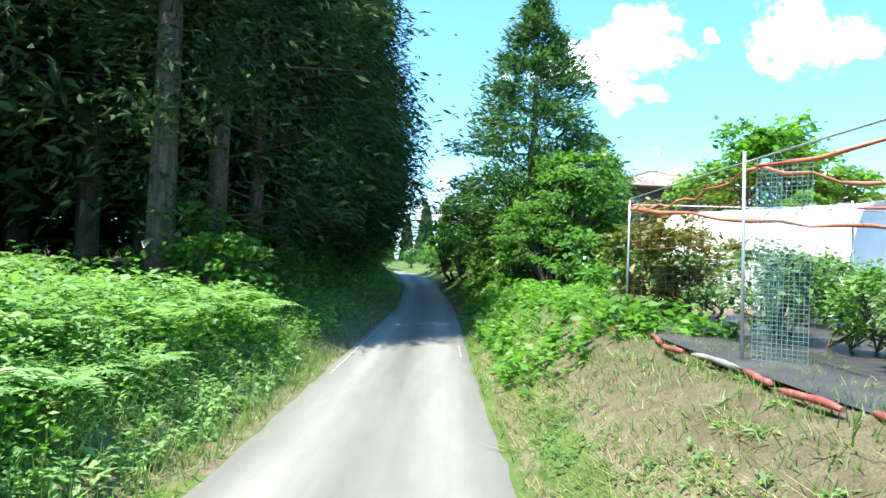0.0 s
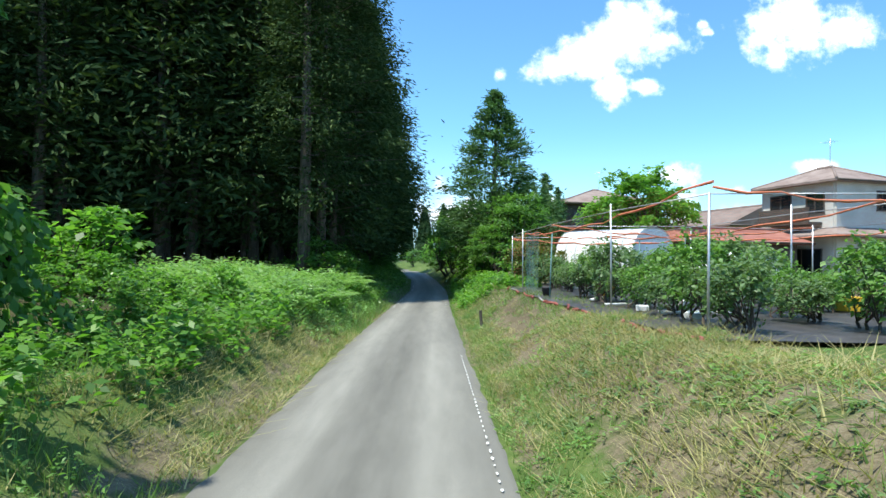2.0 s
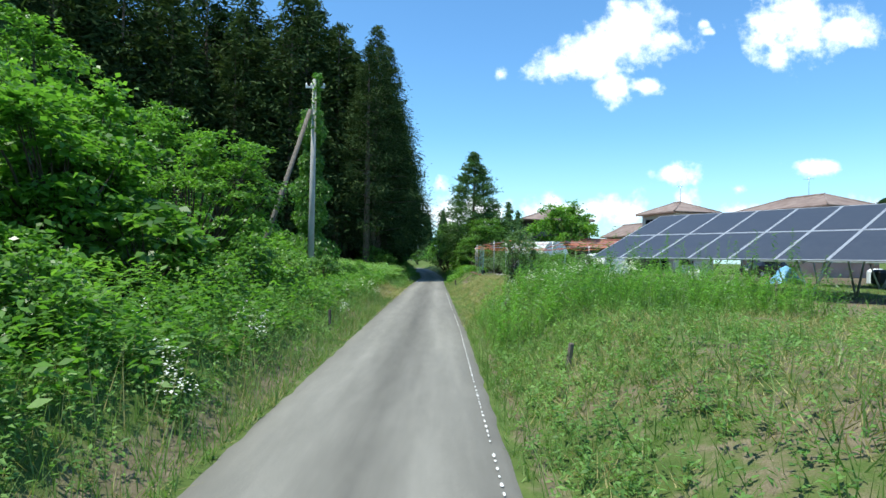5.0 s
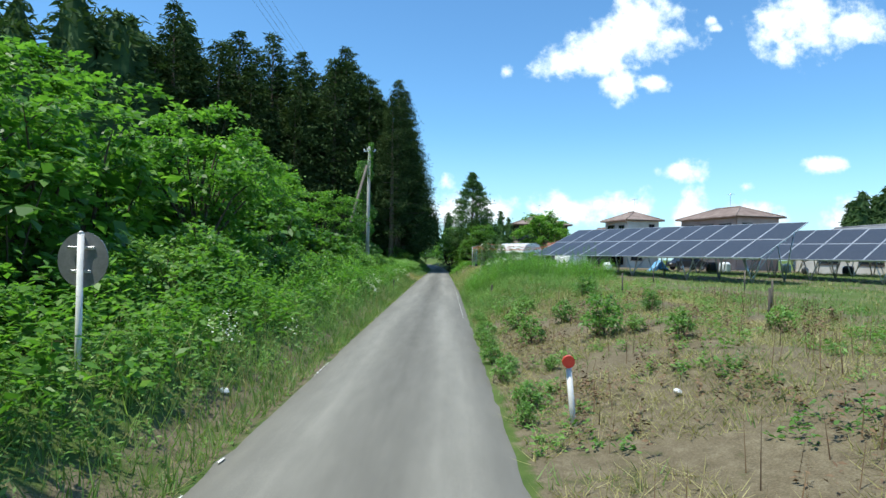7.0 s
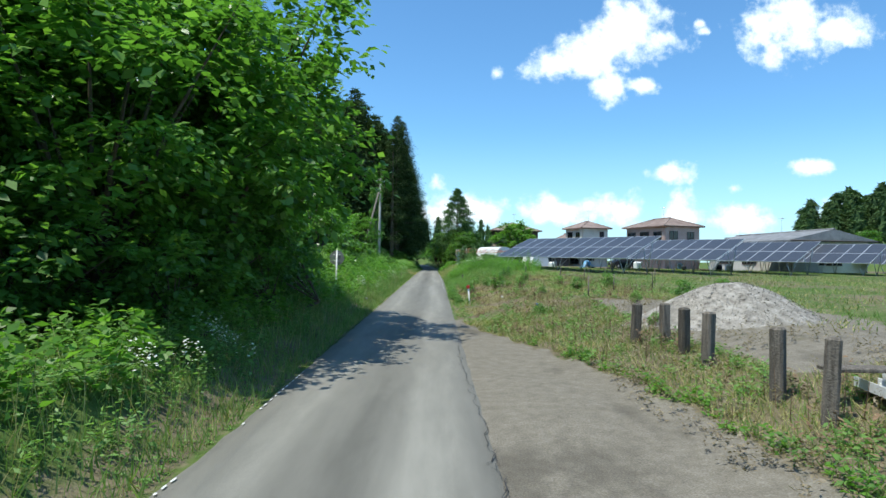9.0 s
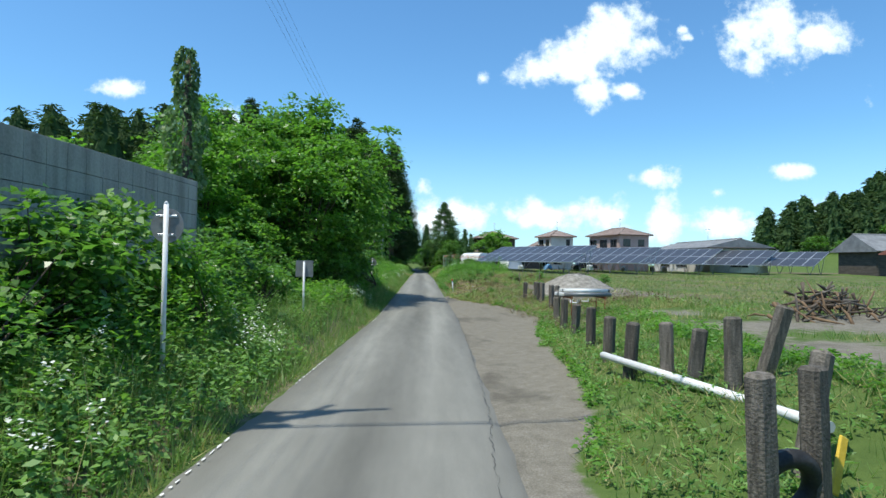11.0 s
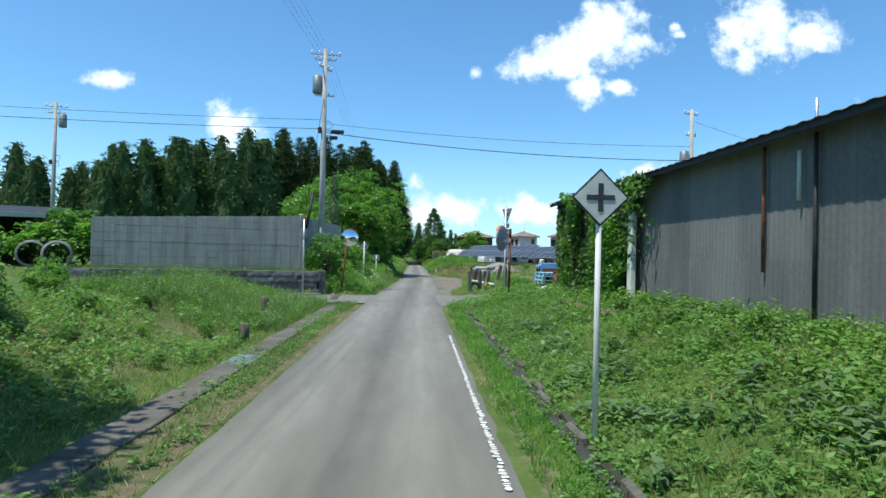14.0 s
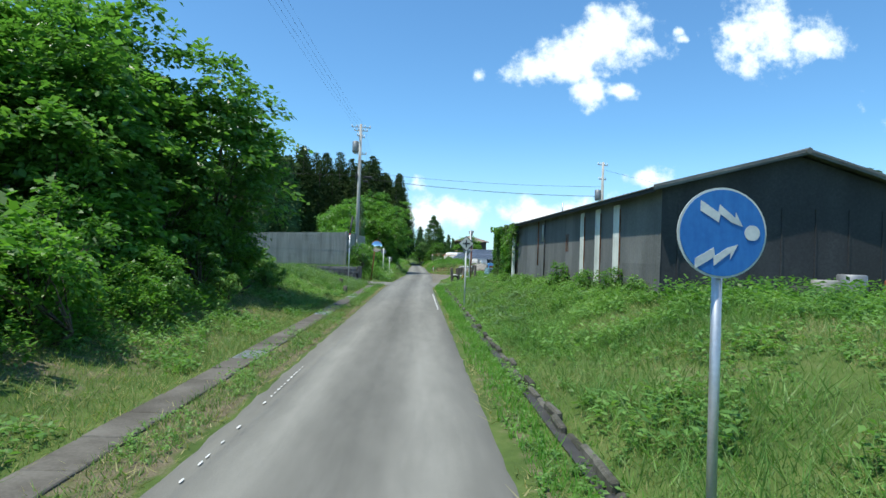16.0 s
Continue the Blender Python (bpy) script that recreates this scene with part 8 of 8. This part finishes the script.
weeds("cut_leaves", scatter(0.9, 4.6, -22, 8, 46, 118, lambda x, y, d: d > 0.3 and not tilled(x, y) and noise.noise((x * 0.8, y * 0.5, 33)) > -0.15), 0.05, 0.13, M_OLIVE, "wilted cut leaves lying on the garden bank", 4, 33, 0.16, slim=0.2, flat=1.3)
cover("bank_hay", scatter(0.8, 4.4, -24, 8, 120, 119, lambda x, y, d: d > 0.2 and y < -3.5 and noise.noise((x * 0.9, y * 0.7, 35)) > -0.1), 0.24, 0.008, M_DRY, "heaped yellow hay on the garden bank", 1.3)
# tall goldenrod patch
weeds("goldenrod_low", scatter(1.6, 9.5, -38, -26.6, 12, 128, lambda x, y, d: d > 0.45 + 0.5 * noise.noise((x, y, 2)) and (x < 6 or noise.noise((x * 0.5, y * 0.5, 1)) > -0.1)), 0.36, 0.085, M_WEED, "low green weeds beside the lane", 15, 31, 0.14, slim=0.34, flat=0.9)
weeds("goldenrod", scatter(1.6, 9.5, -26.8, -19.5, 18, 121, lambda x, y, d: d > 0.45 + 0.5 * noise.noise((x, y, 2)) and (x < 6 or noise.noise((x * 0.5, y * 0.5, 1)) > -0.1)), 0.92, 0.11, M_GOLDEN, "tall bright green goldenrod stand beside the lane", 24, 11, 0.12, slim=0.24, flat=0.9)
cover("goldenrod_tall_grass", scatter(1.5, 9.5, -27, -19.5, 70, 198, lambda x, y, d: d > 0.3 and noise.noise((x * 0.6, y * 0.6, 81)) > -0.2), 0.85, 0.009, M_GRASS, "tall green grass among the goldenrod", 0.3)
weeds("goldenrod_mugwort", scatter(1.8, 9.5, -27, -19.5, 7, 199, lambda x, y, d: d > 0.6 and noise.noise((x * 0.5, y * 0.5, 82)) > 0.0), 0.95, 0.10, M_OLIVE, "grey-green mugwort among the goldenrod", 22, 83, 0.16, slim=0.34)
weeds("goldenrod_spires", scatter(2.8, 9.5, -27, -19.5, 3.2, 126), 1.6, 0.13, M_BUSH, "dark green spires above the goldenrod", 34, 25, 0.09, slim=0.2)
weeds("goldenrod_edge", scatter(1.3, 3.0, -38, -20, 11, 122, lambda x, y, d: d > 0.15), 0.28, 0.075, M_WEED, "low green weeds along the lane", 12, 12, slim=0.35)
cover("goldenrod_straw", scatter(1.5, 9.5, -40, -26, 110, 129, lambda x, y, d: d > 0.3 and noise.noise((x * 0.5, y * 0.5, 73)) > -0.2), 0.2, 0.009, M_DRY, "dry grass among the weeds beside the lane", 0.9)
cover("goldenrod_grass", scatter(1.2, 6, -40, -20, 42, 123, lambda x, y, d: d > 0.0), 0.4, 0.009, M_GRASS, "green grass among the goldenrod")
fl = scatter(2.2, 6.5, -36, -22, 4, 124, lambda x, y, d: math.hypot((x - 3.3) * 0.7, y + 24.3) < 0.75 or math.hypot(x - 3.0, y + 26.4) < 0.6 or math.hypot(x - 3.9, y + 28.6) < 0.5)
weeds("white_flowers", fl + np.array([0, 0, 0.95]), 0.26, 0.034, M_FLOWER, "white daisy-like flowers over the goldenrod", 34, 13, 0.16, "flowers")
# dry field
weeds("dead_weeds", scatter(2.0, 10, -73, -38, 9, 137, lambda x, y, d: masks(x, y)[1] < 0.4 and noise.noise((x * 0.6, y * 0.6, 55)) > 0.05), 0.34, 0.07, M_STALK, "withered brown weeds on the dry field", 12, 55, 0.1, slim=0.4)
cover("field_straw", scatter(1.4, 9.5, -74, -36, 300, 131, lambda x, y, d: d > 0.1 and masks(x, y)[1] < 0.4 and noise.noise((x * 0.7, y * 0.7, 14)) > -0.2), 0.13, 0.007, M_DRY, "dry straw on the cut field", 1.2)
cover("field_grass", scatter(1.2, 12, -78, -36, 55, 132, lambda x, y, d: masks(x, y)[1] < 0.4 and (x > 7.5 or noise.noise((x * 0.5, y * 0.5, 5)) > 0.06)), 0.16, 0.008, M_GRASS, "short green grass of the cut field", 0.6)
weeds("field_weeds", scatter(1.6, 11, -76, -36, 15, 133, lambda x, y, d: masks(x, y)[1] < 0.4 and (d < 0.5 and noise.noise((x * 0.8, y * 0.8, 3)) > 0 or noise.noise((x * 0.8, y * 0.8, 3)) > 0.16)), 0.2, 0.085, M_WEED, "green weed tufts on the dry field", 13, 14, 0.15, slim=0.4)
stalks = scatter(2.2, 10, -72, -38, 7, 134, lambda x, y, d: masks(x, y)[1] < 0.4 and noise.noise((x * 0.4, y * 0.4, 9)) > -0.05)
cover("dead_stalks", stalks, 0.6, 0.008, M_STALK, "brown dead stalks standing in the dry field", 0.12)
cover("far_field_straw", scatter(8.5, 34, -75, -12, 17, 136, lambda x, y, d: noise.noise((x * 0.25, y * 0.25, 3)) > -0.1), 0.16, 0.016, M_DRY, "dry grass in the far field", 0.8)
cover("far_field_grass", scatter(9, 40, -75, -8, 7, 135), 0.2, 0.018, M_GRASS, "green grass round the solar tables", 0.5)
# the posts' verge and the crossing's island
weeds("post_verge_weeds", scatter(2.2, 6.2, -92, -57, 15, 141, lambda x, y, d: masks(x, y)[1] < 0.3 and d > 0.3 and y > -89.85 and (y < -72 and x < 4.8 or noise.noise((x * 0.8, y * 0.8, 13)) > 0)), 0.22, 0.085, M_WEED, "green weeds round the timber posts", 11, 15, 0.15, slim=0.4)
weeds("gravel_edge_weeds", scatter(2.0, 6.4, -89, -57, 60, 144, lambda x, y, d: d > 0.3 and 0.01 < masks(x, y)[1] < 0.45 and noise.noise((x * 0.7, y * 0.7, 77)) > (-0.25 if y < -64 else 0.12)), 0.2, 0.085, M_VINE, "bright leafy weeds along the gravel edge", 11, 57, 0.14, slim=0.5)
M_WITHER = leafy("withered_weed", (0.12, 0.095, 0.06), (0.23, 0.185, 0.12), (0.36, 0.30, 0.20), 0.3)
weeds("post_dead_weeds", scatter(3.6, 8.2, -78, -56, 16, 145, lambda x, y, d: d > 2.2 and (x < 6.2 or y > -69) and math.hypot(x - 8.0, y + 62.0) > 2.4 and noise.noise((x * 0.7, y * 0.7, 79)) > -0.2), 0.3, 0.06, M_WITHER, "withered brown weeds round the timber posts", 14, 59, 0.1, slim=0.35)
cover("post_verge_straw", scatter(1.6, 9, -90, -57, 90, 143, lambda x, y, d: masks(x, y)[1] < 0.4 and noise.noise((x * 0.6, y * 0.6, 75)) > -0.15), 0.19, 0.009, M_DRY, "dry grass round the timber posts", 0.9)
cover("post_verge_grass", scatter(1.4, 9, -90.0, -57, 70, 142, lambda x, y, d: masks(x, y)[1] < 0.4), 0.2, 0.010, M_GRASS, "green grass round the timber posts")
# shed side
cover("ditch_grass", scatter(0.9, 2.0, -141, -96.8, 420, 151, lambda x, y, d: 0.14 + 0.1 * noise.noise((x * 4, y * 1.5, 3)) < d < 0.66 or 0.98 < d < 1.15), 0.15, 0.009, M_GOLDEN, "bright mown grass strip along the ditch", 0.4)
weeds("strip_clover", np.concatenate([scatter(-3.2, -1.3, -88, 10, 14, 186, lambda x, y, d: d < 0.5 and noise.noise((x * 2, y * 0.5, 61)) > 0.1), scatter(0.9, 2.2, -141, -96.8, 60, 181, lambda x, y, d: (0.16 < d < 0.6 or 0.92 < d < 1.25) and noise.noise((x * 1.6, y * 0.7, 62)) > -0.12), scatter(-3.1, -2.3, -141, -96.4, 60, 182, lambda x, y, d: 0.1 < d < 0.82 and noise.noise((x * 1.3, y * 0.6, 41)) > 0.0)]), 0.10, 0.055, M_WEED, "bright clover and plantain in the verge strips", 8, 43, 0.08, slim=0.5, flat=1.2)
cover("strip_straw", np.concatenate([scatter(0.9, 2.2, -141, -96.8, 150, 188, lambda x, y, d: d < 0.6 and noise.noise((x * 1.2, y * 0.4, 63)) > -0.1), scatter(-3.1, -1.4, -88, 10, 90, 189, lambda x, y, d: d < 0.35)]), 0.08, 0.009, M_DRY, "dry cut straw along the lane's edges", 1.3)
weeds("ditch_weeds", scatter(1.2, 2.4, -141, -96.8, 70, 190, lambda x, y, d: 0.55 < d < 0.95 and noise.noise((x, y * 0.8, 64)) > -0.08), 0.12, 0.07, M_WEED, "green weeds hanging over the ditch", 8, 71, 0.12, slim=0.45)
weeds("lane_bank_vines", scatter(-6.6, -3.0, -57, -22, 7, 191, lambda x, y, d: d > 1.5 and noise.noise((x * 0.5, y * 0.3, 65)) > -0.15), 1.15, 0.14, M_VINE, "sunlit vines climbing over the thicket bank", 22, 72, 0.4, slim=0.5, flat=1.2)
weeds("slope_weeds", scatter(2.2, 10, -143, -122, 22, 194, lambda x, y, d: d > 1.2 and (y < -126 or x < 5.5) and noise.noise((x * 0.55, y * 0.45, 67)) > 0.08), 0.36, 0.12, M_WEED, "leafy weed clumps in the grass of the slope", 13, 75, 0.2, slim=0.42, flat=1.1)
cover("slope_long_grass", scatter(2.2, 10, -143, -122, 120, 195, lambda x, y, d: d > 1.2 and (y < -126 or x < 5.5) and noise.noise((x * 0.5, y * 0.4, 68)) > 0.0), 0.34, 0.008, M_WEED, "long bright grass leaning on the slope", 0.7)
weeds("bank_foot_vines", scatter(-8.4, -4.9, -140, -122, 12, 192, lambda x, y, d: x < -5.4 + 0.5 * noise.noise((x, y * 0.5, 66))), 0.75, 0.12, M_VINE, "pale sunlit vines at the foot of the bank thicket", 20, 73, 0.32, slim=0.5, flat=1.3)
cover("shed_tall_grass", scatter(1.9, 9, -146, -97, 60, 158, lambda x, y, d: d > 1.0 and noise.noise((x * 0.45, y * 0.45, 31)) > 0.02), 0.36, 0.0075, M_GRASS, "taller grass tufts on the shed bank", 0.5)
cover("shed_grass", scatter(1.7, 7.5, -146, -96.6, 280, 152, lambda x, y, d: d > 0.9 and x < shed_x(y) + (6 if y < -125 else 0)), 0.17, 0.0065, M_GRASS, "green grass on the shed bank", 0.6)
weeds("shed_weeds", scatter(1.8, 6.4, -125, -96.3, 34, 153, lambda x, y, d: d > 0.85 and x < shed_x(y) - 0.1 and not (y > -97 and x < 3.2 and d < 1.2)), 0.19, 0.085, M_WEED, "broad-leaved green weeds on the shed bank", 11, 16, 0.15, slim=0.45, flat=1.0)
weeds("shed_tall_weeds", scatter(3.2, 6.2, -124.5, -97.5, 20, 154, lambda x, y, d: shed_x(y) - 1.7 + 0.5 * noise.noise((x, y, 3)) < x < shed_x(y) - 0.1), 0.28, 0.10, M_WEED, "tall leafy weeds at the foot of the shed", 14, 17, 0.22)
weeds("gable_weeds", scatter(5.5, 13, -128.5, -124.6, 16, 155), 0.5, 0.13, M_SHRUB, "leafy weeds before the shed's gable", 10, 18, 0.22)
weeds("bank_tufts", scatter(2.2, 12, -146, -124.6, 16, 156, lambda x, y, d: noise.noise((x * 0.6, y * 0.6, 2)) > -0.05), 0.2, 0.085, M_WEED, "green weed tufts on the slope", 11, 19, 0.16, slim=0.42)
weeds("broad_weeds", scatter(2.0, 6.3, -123, -97, 15, 185, lambda x, y, d: d > 1.1 and x < shed_x(y) - 0.15 and noise.noise((x * 0.9, y * 0.7, 47)) > 0.08), 0.24, 0.14, M_OLIVE, "broad-leaved weed clumps on the shed bank", 12, 47, 0.2, slim=0.55, flat=1.0)
# grassy bank opposite the shed
cover("corner_tall_grass", scatter(-9, -3.58, -105.5, -96.4, 150, 196, lambda x, y, d: noise.noise((x * 0.6, y * 0.5, 69)) > -0.3), 0.52, 0.009, M_GRASS, "tall grass mound at the corner of the side lane", 0.4)
weeds("corner_tall_weeds", scatter(-9, -3.6, -105.5, -96.4, 20, 197, lambda x, y, d: noise.noise((x * 0.6, y * 0.5, 70)) > -0.1), 0.5, 0.085, M_OLIVE, "grey-green weeds in the corner's tall grass", 16, 76, 0.16, slim=0.35)
weeds("gutter_weeds", scatter(-3.75, -2.3, -130, -96.6, 16, 167, lambda x, y, d: noise.noise((x * 1.1, y * 0.5, 22)) > 0.12), 0.16, 0.07, M_WEED, "green weeds creeping over the gutter slabs", 10, 29, 0.16, slim=0.45)
cover("corner_grass", scatter(-9, -2.2, -99, -95.6, 200, 183, lambda x, y, d: d > 0.2 and (d < 0.7 or d > 1.3 or y > -97.3)), 0.22, 0.009, M_GRASS, "long grass at the corner of the side lane")
weeds("corner_weeds", scatter(-9, -3.6, -100, -95.9, 24, 184, lambda x, y, d: d > 1.4), 0.34, 0.085, M_WEED, "green weeds at the corner of the side lane", 13, 45, 0.17, slim=0.42)
cover("gutter_grass", scatter(-3.3, -2.2, -141, -96.6, 400, 161, lambda x, y, d: 0.16 + 0.12 * noise.noise((x * 4, y * 1.2, 5)) < d and x > -3.06 and noise.noise((x * 1.5, y * 0.5, 8)) > -0.3), 0.12, 0.009, M_GRASS, "green grass strip beside the gutter slabs", 0.5)
cover("gutter_straw", scatter(-3.12, -2.2, -141, -97, 170, 162, lambda x, y, d: 0.0 < d and (y < -117 or d < 0.22)), 0.09, 0.009, M_DRY, "dry cut straw beside the gutter slabs", 1.0)
cover("west_grass", scatter(-8.0, -3.55, -143, -96, 230, 163, lambda x, y, d: d > 1.2), 0.15, 0.0065, M_GRASS, "green grass on the bank by the gutter", 0.6)
cover("west_straw", scatter(-8, -3.55, -143, -96, 150, 164, lambda x, y, d: d > 1.2), 0.14, 0.0065, M_DRY, "dry grass on the bank by the gutter", 0.8)
cover("slope_straw", scatter(1.9, 8, -146, -97, 230, 166, lambda x, y, d: d > 0.9 and noise.noise((x * 0.6, y * 0.6, 12)) > 0.02), 0.12, 0.0065, M_DRY, "dry grass on the shed bank", 0.8)
weeds("west_weeds", scatter(-9.5, -3.8, -141, -97, 26, 165, lambda x, y, d: noise.noise((x * 0.5, y * 0.4, 4)) > -0.12 + 0.25 * step(-y, 118, 122) * step(7 + x, 0, 2)), 0.28, 0.095, M_WEED, "green weeds on the bank by the gutter", 12, 20, 0.18, slim=0.45)
# above the stone wall and by its end
cover("wall_top_grass", scatter(-16, -4.9, -94.5, -89.0, 260, 171, lambda x, y, d: wall_y(x) - 0.05 < y < wall_y(x) + 1.5), 0.2, 0.010, M_GRASS, "grass on the terrace above the stone wall")
weeds("crossing_weeds", scatter(1.3, 9, -98, -89.5, 40, 175, lambda x, y, d: d > 0.15 and y < -96.5 + 1.55 * (x - 0.95) - 0.085 * (x - 0.95) ** 2 and y < -92 - 0.35 * (x - 4)), 0.26, 0.085, M_WEED, "green weeds on the corner bank below the mirror post", 12, 27, 0.16, slim=0.45)
cover("crossing_grass", scatter(1.2, 9, -98, -89.5, 190, 176, lambda x, y, d: d > 0.0 and y < -96.3 + 1.55 * (x - 0.95) - 0.085 * (x - 0.95) ** 2 and y < -92 - 0.35 * (x - 4)), 0.22, 0.009, M_GRASS, "long grass on the corner bank below the mirror post")
weeds("wall_end_weeds", scatter(-4.9, -2.2, -90.3, -80, 30, 172, lambda x, y, d: d > 0.3), 0.42, 0.105, M_WEED, "green weeds on the bank below the mirror", 14, 21, 0.2)
weeds("wall_end_vines", scatter(-6.0, -3.2, -89.8, -78, 14, 187, lambda x, y, d: d > 1.0 and noise.noise((x * 0.8, y * 0.8, 53)) > -0.2), 1.0, 0.12, M_VINE, "tangled vines on the bank below the mirror", 20, 67, 0.3)
cover("verge_tall_grass", scatter(-3.4, -1.9, -88, -12, 16, 177, lambda x, y, d: 0.35 < d < 1.7 and noise.noise((x * 0.6, y * 0.4, 19)) > -0.05), 0.75, 0.007, M_DRY, "tall seeding grass stems in the verge", 0.22)
cover("wall_end_grass", scatter(-4.9, -1.8, -90.7, -80, 110, 173, lambda x, y, d: d > 0.02), 0.28, 0.010, M_GRASS, "long grass on the bank below the mirror")
# vine-wrapped trunks
rng = np.random.default_rng(31)


def ivy_column(x, y, h, n, wide, label, mat):
    col = thing("ivy_column", label, "vine tree", pose(x, y, gz(x, y)))
    part("trunk", Geo().tube([(0, 0, -0.3), (0.1, 0, h * 0.45), (0, 0.1, h * 0.94)], [0.2, 0.16, 0.08], 9), M_BARK, col)
    z = h * rng.uniform(0, 1, n) ** 1.15 - 0.2
    r = wide * (0.85 + 0.22 * np.sin(z * 1.7) + 0.18 * np.sin(z * 4.1 + 1)) * rng.uniform(0.35, 1.0, n) ** 0.6 * (1.3 - 0.68 * z / h) * (1 + 0.9 * np.exp(-z / 1.4))
    a = rng.uniform(0, 2 * np.pi, n)
    c = np.stack([r * np.cos(a), r * np.sin(a), z], 1)
    d = np.stack([0.5 * np.cos(a), 0.5 * np.sin(a), -0.9 + 0 * a], 1)
    part("leaves", quick_mesh("leaves", kites(c, 0.16, 0.65, 0.3, rng, d, 0.6), 4, mat), None, col)


ivy_column(-6.7, -7.7, 9.2, 8500, 1.0, "dead trunk wrapped in bright hanging vines", M_SHRUB)
ivy_column(-6.4, -76.2, 7.1, 3200, 0.62, "dead trunk wrapped in thin pale vines behind the shrubs", M_OLIVE)
col = thing("ivy_clump", "vines climbing the top of the concrete pole", "vine", pose(-5.75, -11.6, 8.2))
n = 420
z = rng.uniform(-0.3, 2.6, n)
rr = 0.22 * rng.uniform(0.2, 1.0, n)
a = rng.uniform(0, 2 * np.pi, n)
part("leaves", quick_mesh("leaves", kites(np.stack([0.1 + rr * np.cos(a), rr * np.sin(a), z], 1), 0.17, 0.65, 0.3, rng, np.stack([np.cos(a), np.sin(a), -0.6 + 0 * a], 1), 0.6), 4, M_VINE), None, col)
